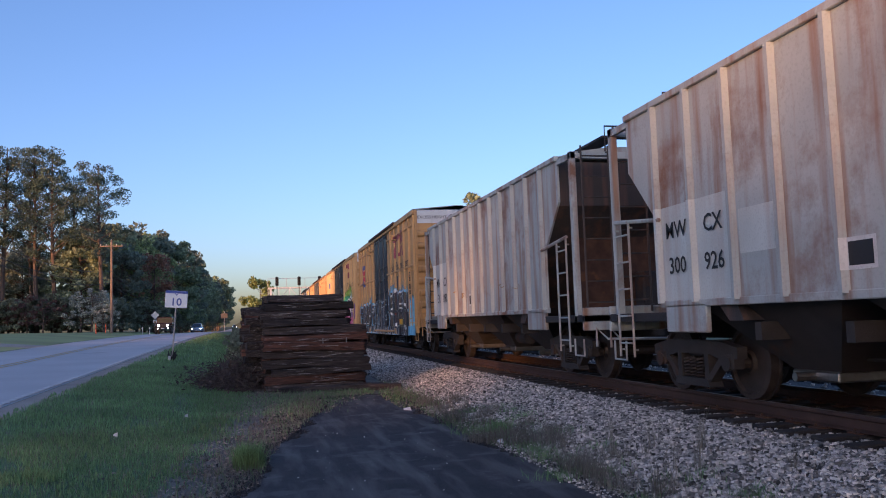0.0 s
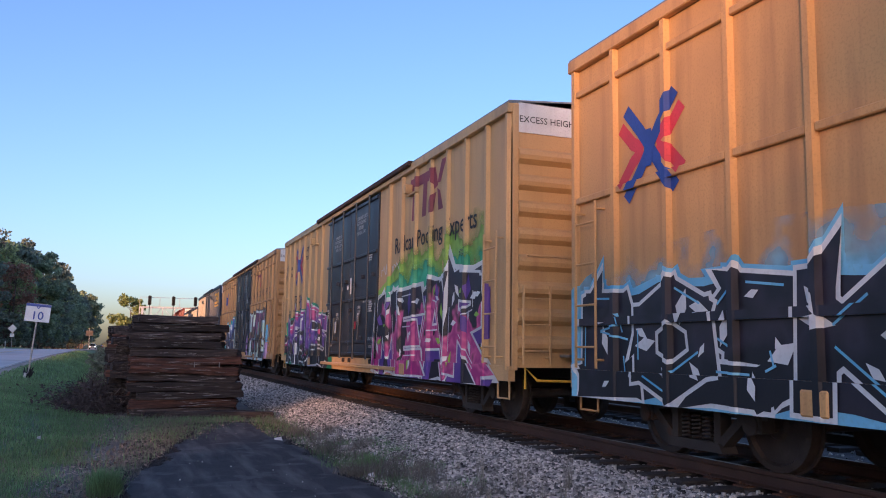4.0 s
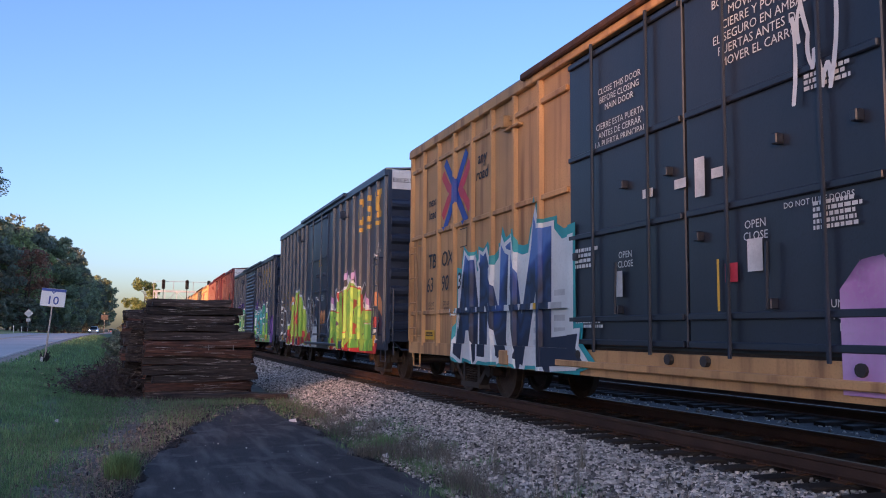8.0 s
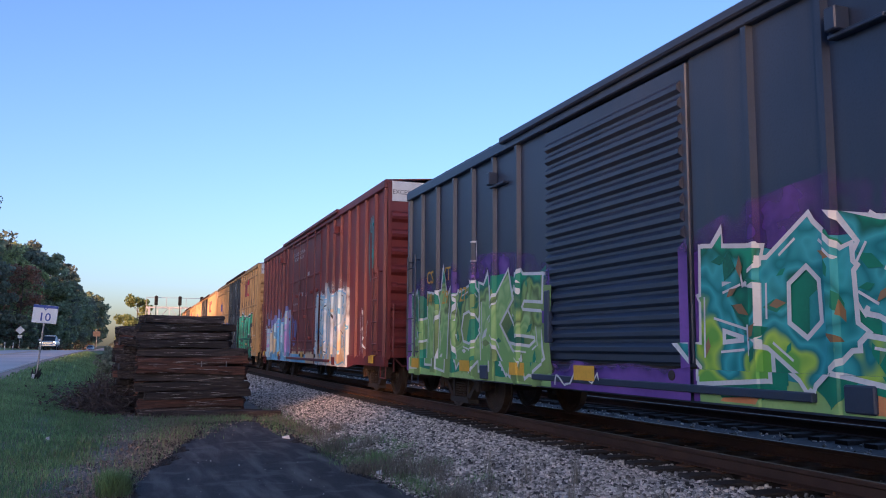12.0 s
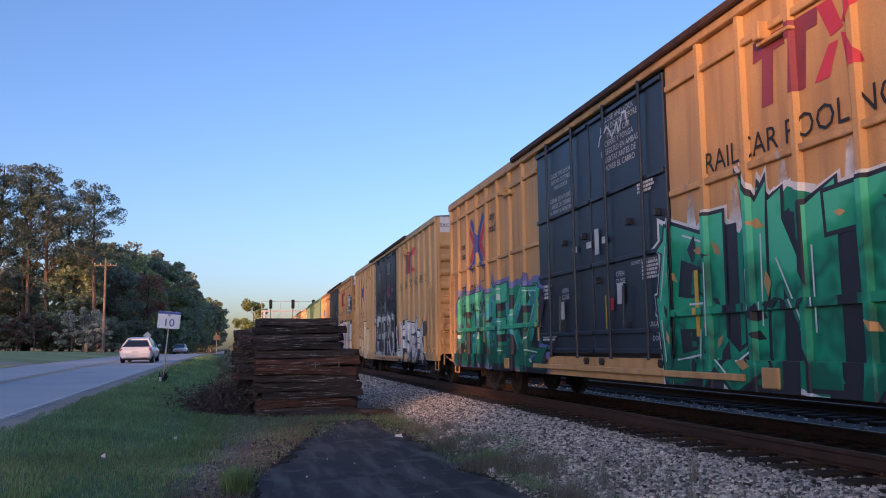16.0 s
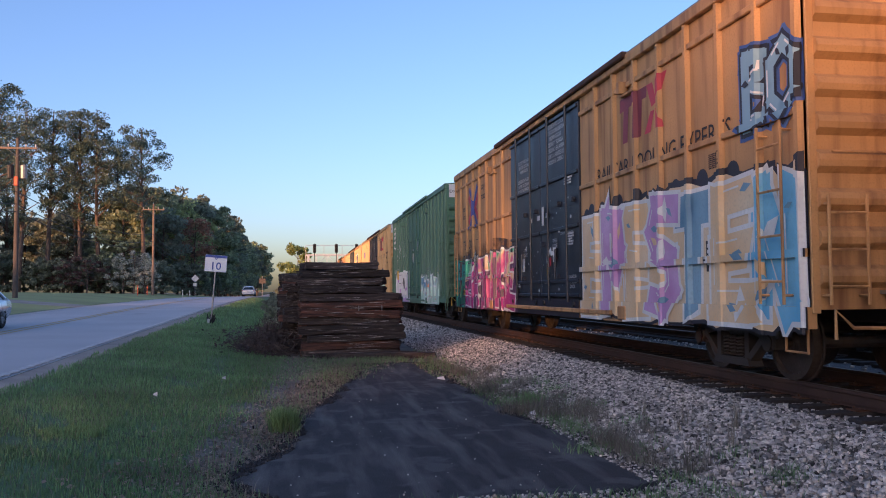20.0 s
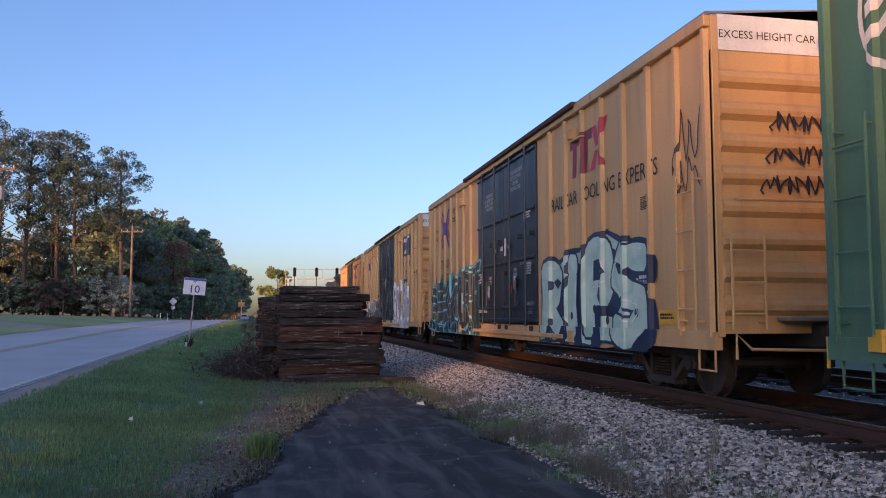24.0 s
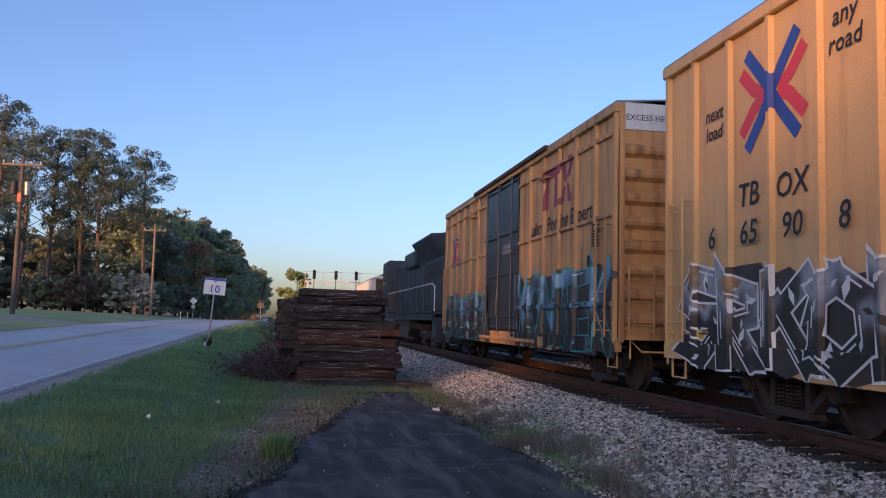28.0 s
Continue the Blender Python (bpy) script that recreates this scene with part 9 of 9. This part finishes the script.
def sedan(paint, label, lit, tall=1.46, lane=-10.0, rows=((0, 0), (28, 0)), kind="sedan"):
    """A car whose nose points along +y of its own space."""
    car = thing("car", label, "car", "road traffic")
    ROADCARS.append((car, lane, rows, [], kind))
    belt = 0.92 if kind == "sedan" else 1.02
    part("body", loft(((-2.42, 0.78, 0.42, 0.80), (-2.32, 0.88, 0.30, 0.94), (-1.6, 0.92, 0.22, belt + 0.02), (0.9, 0.92, 0.20, belt), (1.7, 0.91, 0.22, 0.86), (2.25, 0.86, 0.26, 0.74), (2.42, 0.74, 0.34, 0.62)), BODY), paint, car, smooth=True)
    back = -2.05 if kind == "sedan" else -2.3
    part("cabin_glass", loft(((back, 0.80, belt - 0.02, belt + 0.02), (back + (0.55 if kind == "sedan" else 0.3), 0.80, belt - 0.02, tall - 0.22), (back + (1.15 if kind == "sedan" else 0.6), 0.80, belt - 0.02, tall - 0.06), (-0.3, 0.80, belt - 0.02, tall - 0.02), (0.35, 0.79, belt - 0.02, tall - 0.08), (1.45, 0.78, belt - 0.05, belt - 0.02)), TOP), GLASS, car, "dark car glass")
    part("roof", loft(((back + 0.85 if kind == "sedan" else back + 0.4, 0.50, tall - 0.16, tall - 0.10), (back + 1.2, 0.56, tall - 0.08, tall - 0.03), (-0.5, 0.58, tall - 0.05, tall + 0.005), (0.3, 0.54, tall - 0.10, tall - 0.055)), BODY), paint, car)
    for sx in (-1, 1):
        for y in (-1.42, 1.42):
            wheel(car, sx * 0.80, y, 0.335)
        part("pillar", MB().rod([(sx * 0.80, 1.12, belt), (sx * 0.55, 0.25, tall - 0.07)], 0.035, 5), paint, car)
        part("pillar", MB().rod([(sx * 0.80, -0.25, belt), (sx * 0.56, -0.25, tall - 0.05)], 0.035, 5), paint, car)
        part("pillar", MB().rod([(sx * 0.80, back + 0.15, belt), (sx * 0.54, back + 0.78, tall - 0.07)], 0.05, 5), paint, car)
        part("headlight", MB().box(sx * 0.66 - 0.16, sx * 0.66 + 0.16, 2.24, 2.36, 0.58, 0.72, 0.03), HEADLIGHT if lit else CHROME, car)
        part("tail_light", MB().box(sx * 0.68 - 0.16, sx * 0.68 + 0.16, -2.40, -2.28, 0.70, 0.84, 0.03), LAMP_RED, car)
        part("mirror", MB().box(sx * 0.98 - 0.09, sx * 0.98 + 0.09, 0.85, 1.0, belt, belt + 0.14, 0.03), paint, car)
    part("grille", MB().box(-0.45, 0.45, 2.36, 2.42, 0.44, 0.58, 0.02), GREYMETAL, car)
    part("bumper_plate", MB().box(-0.2, 0.2, 2.40, 2.44, 0.34, 0.44) if not lit else MB().box(-0.15, 0.15, 2.40, 2.43, 0.36, 0.44), LOGO_RED if kind == "sedan" and not lit and paint is CARSILVER else SIGNBACK, car)
    part("rear_plate", MB().box(-0.18, 0.18, -2.44, -2.40, 0.60, 0.72), SIGNBACK, car)
    part("underbody", MB().box(-0.72, 0.72, -2.1, 2.1, 0.18, 0.3), RUBBER, car)
    return car


def jeep(lane, rows):
    car = thing("off_road_car", "dark boxy off-road car with round headlights lit", "car", "road traffic")
    ROADCARS.append((car, lane, rows, [], "jeep"))
    part("body", MB().box(-0.82, 0.82, -2.0, 0.75, 0.55, 1.18, 0.06), CARDARK, car)
    part("hood", MB().box(-0.66, 0.66, 0.7, 1.95, 0.62, 1.14, 0.07), CARDARK, car)
    part("hard_top", MB().box(-0.76, 0.76, -1.95, 0.45, 1.72, 1.84, 0.05), CARDARK, car)
    part("side_glass", MB().box(-0.75, 0.75, -1.9, 0.42, 1.18, 1.73), GLASS, car)
    part("windscreen_frame", MB().box(-0.78, 0.78, 0.42, 0.52, 1.14, 1.22).box(-0.78, -0.7, 0.42, 0.5, 1.14, 1.76).box(0.7, 0.78, 0.42, 0.5, 1.14, 1.76), CARDARK, car)
    part("grille", MB().box(-0.6, 0.6, 1.95, 2.0, 0.66, 1.12, 0.02), CARDARK, car)
    for k in range(7):
        part("grille_slot", MB().box(-0.29 + 0.09 * k, -0.25 + 0.09 * k, 2.0, 2.01, 0.72, 1.06), INK, car)
    part("bumper", MB().box(-0.85, 0.85, 2.0, 2.2, 0.52, 0.68, 0.03), INK, car)
    part("spare_wheel", MB().lathe([(-0.1, 0.0), (-0.1, 0.36), (0.1, 0.38), (0.12, 0.2)], (0, -2.12, 1.0), 1, 16), RUBBER, car)
    part("plate", MB().box(-0.15, 0.15, 2.2, 2.21, 0.54, 0.64), SIGNBACK, car)
    for sx in (-1, 1):
        part("headlight", MB().lathe([(0, 0.0), (0.03, 0.10), (0.0, 0.11)], (sx * 0.46, 2.0, 0.92), 1, 14), HEADLIGHT, car)
        part("fender", MB().box(sx * 0.82 - 0.16, sx * 0.82 + 0.16, 0.85, 1.95, 0.80, 0.92, 0.03), INK, car)
        part("fender", MB().box(sx * 0.84 - 0.14, sx * 0.84 + 0.14, -1.85, -0.85, 0.80, 0.90, 0.03), INK, car)
        part("fog_light", MB().lathe([(0, 0.0), (0.02, 0.05), (0.0, 0.06)], (sx * 0.52, 2.2, 0.6), 1, 10), HEADLIGHT, car)
        part("mirror", MB().box(sx * 0.95 - 0.1, sx * 0.95 + 0.1, 0.5, 0.6, 1.2, 1.4, 0.02), INK, car)
        for y in (-1.3, 1.4):
            wheel(car, sx * 0.78, y, 0.40)
    return car


def pickup(lane, rows):
    car = thing("pickup_truck", "white full-size pickup truck with headlights lit", "pickup truck", "road traffic")
    ROADCARS.append((car, lane, rows, [], "pickup"))
    part("body", loft(((-2.85, 0.92, 0.55, 1.10), (-2.75, 0.97, 0.50, 1.18), (-0.6, 0.98, 0.45, 1.18), (0.9, 0.98, 0.45, 1.16), (1.9, 0.97, 0.45, 1.12), (2.7, 0.95, 0.5, 1.05), (2.85, 0.86, 0.55, 0.95)), BODY), CARWHITE, car)
    part("bed_well", MB().box(-0.78, 0.78, -2.7, -0.85, 0.95, 1.19), RUBBER, car)
    part("cab_glass", loft(((-0.75, 0.86, 1.12, 1.74), (0.5, 0.86, 1.12, 1.80), (1.25, 0.86, 1.12, 1.16)), TOP), GLASS, car)
    part("cab_roof", loft(((-0.72, 0.64, 1.74, 1.84), (0.0, 0.66, 1.76, 1.88), (0.55, 0.62, 1.74, 1.84)), BODY), CARWHITE, car)
    for sx in (-1, 1):
        for y in (-1.8, 1.85):
            wheel(car, sx * 0.84, y, 0.40)
        part("headlight", MB().box(sx * 0.74 - 0.16, sx * 0.74 + 0.16, 2.72, 2.82, 0.82, 1.0, 0.03), HEADLIGHT, car)
        part("tail_light", MB().box(sx * 0.86 - 0.07, sx * 0.86 + 0.07, -2.86, -2.76, 0.8, 1.12, 0.02), LAMP_RED, car)
        part("pillar", MB().rod([(sx * 0.86, -0.72, 1.16), (sx * 0.64, -0.68, 1.8)], 0.07, 5).rod([(sx * 0.86, 0.2, 1.16), (sx * 0.64, 0.15, 1.8)], 0.05, 5), CARWHITE, car)
        part("mirror", MB().box(sx * 1.12 - 0.12, sx * 1.12 + 0.12, 0.85, 1.0, 1.15, 1.42, 0.03), CARWHITE, car)
    part("grille", MB().box(-0.55, 0.55, 2.80, 2.88, 0.72, 1.02, 0.02), CHROME, car)
    part("bumper", MB().box(-0.95, 0.95, 2.78, 2.98, 0.48, 0.66, 0.04).box(-0.95, 0.95, -2.98, -2.8, 0.5, 0.66, 0.04), CHROME, car)
    return car


FAR, NEAR = -9.9, -6.4
jeep(FAR, ((0, 96.5), (28, 96.5 - 25.2 * 28)))
sedan(CARSILVER, "silver crossover car with headlights lit", True, 1.62, FAR, ((0, 147.5), (28, 147.5 - 21.7 * 28)), "crossover")
sedan(CARWHITE, "white sedan driving away", False, 1.48, NEAR, ((0, 39.6 - 17.3 * 15.2), (28, 39.6 + 17.3 * 12.8)))
pickup(FAR, ((0, 141.3 + 22.65 * 11), (28, 141.3 - 22.65 * 17)))
sedan(CARSILVER, "champagne silver sedan with a red front plate", False, 1.48, FAR, ((0, 47.2 + 25.5 * 19.2), (28, 47.2 - 25.5 * 8.8)))


# ---- what moves ----
def travel(t):
    """How far the train has rolled towards the camera."""
    q = t / 28
    return 240.516 * q - 11.944 * q ** 2 + 38.964 * q ** 3 - 15.771 * q ** 4


def motions():
    times = [float(t) for t in range(29)]
    for car, u in CARS:
        walk(car, [(t, pose(TRACK, u - travel(t), RAIL)) for t in times])
    fine = [k / 15 for k in range(421)]
    for ob, y in WHEELS:
        walk(ob, [(t, pose(0, y, WHEEL_R, math.degrees(travel(t) / WHEEL_R))) for t in fine])
    for car, lane, (a, b), wheels, kind in ROADCARS:
        v = (b[1] - a[1]) / (b[0] - a[0])
        rows = []
        for k in range(57):
            t = k / 2
            y = a[1] + v * t
            slope = (road_z(y + 1.5) - road_z(y - 1.5)) / 3
            rows.append((t, pose(lane, y, road_z(y) + 0.02, math.degrees(math.atan(slope)) * (1 if v > 0 else -1), 0, 0 if v > 0 else 180)))
        walk(car, rows)


motions()
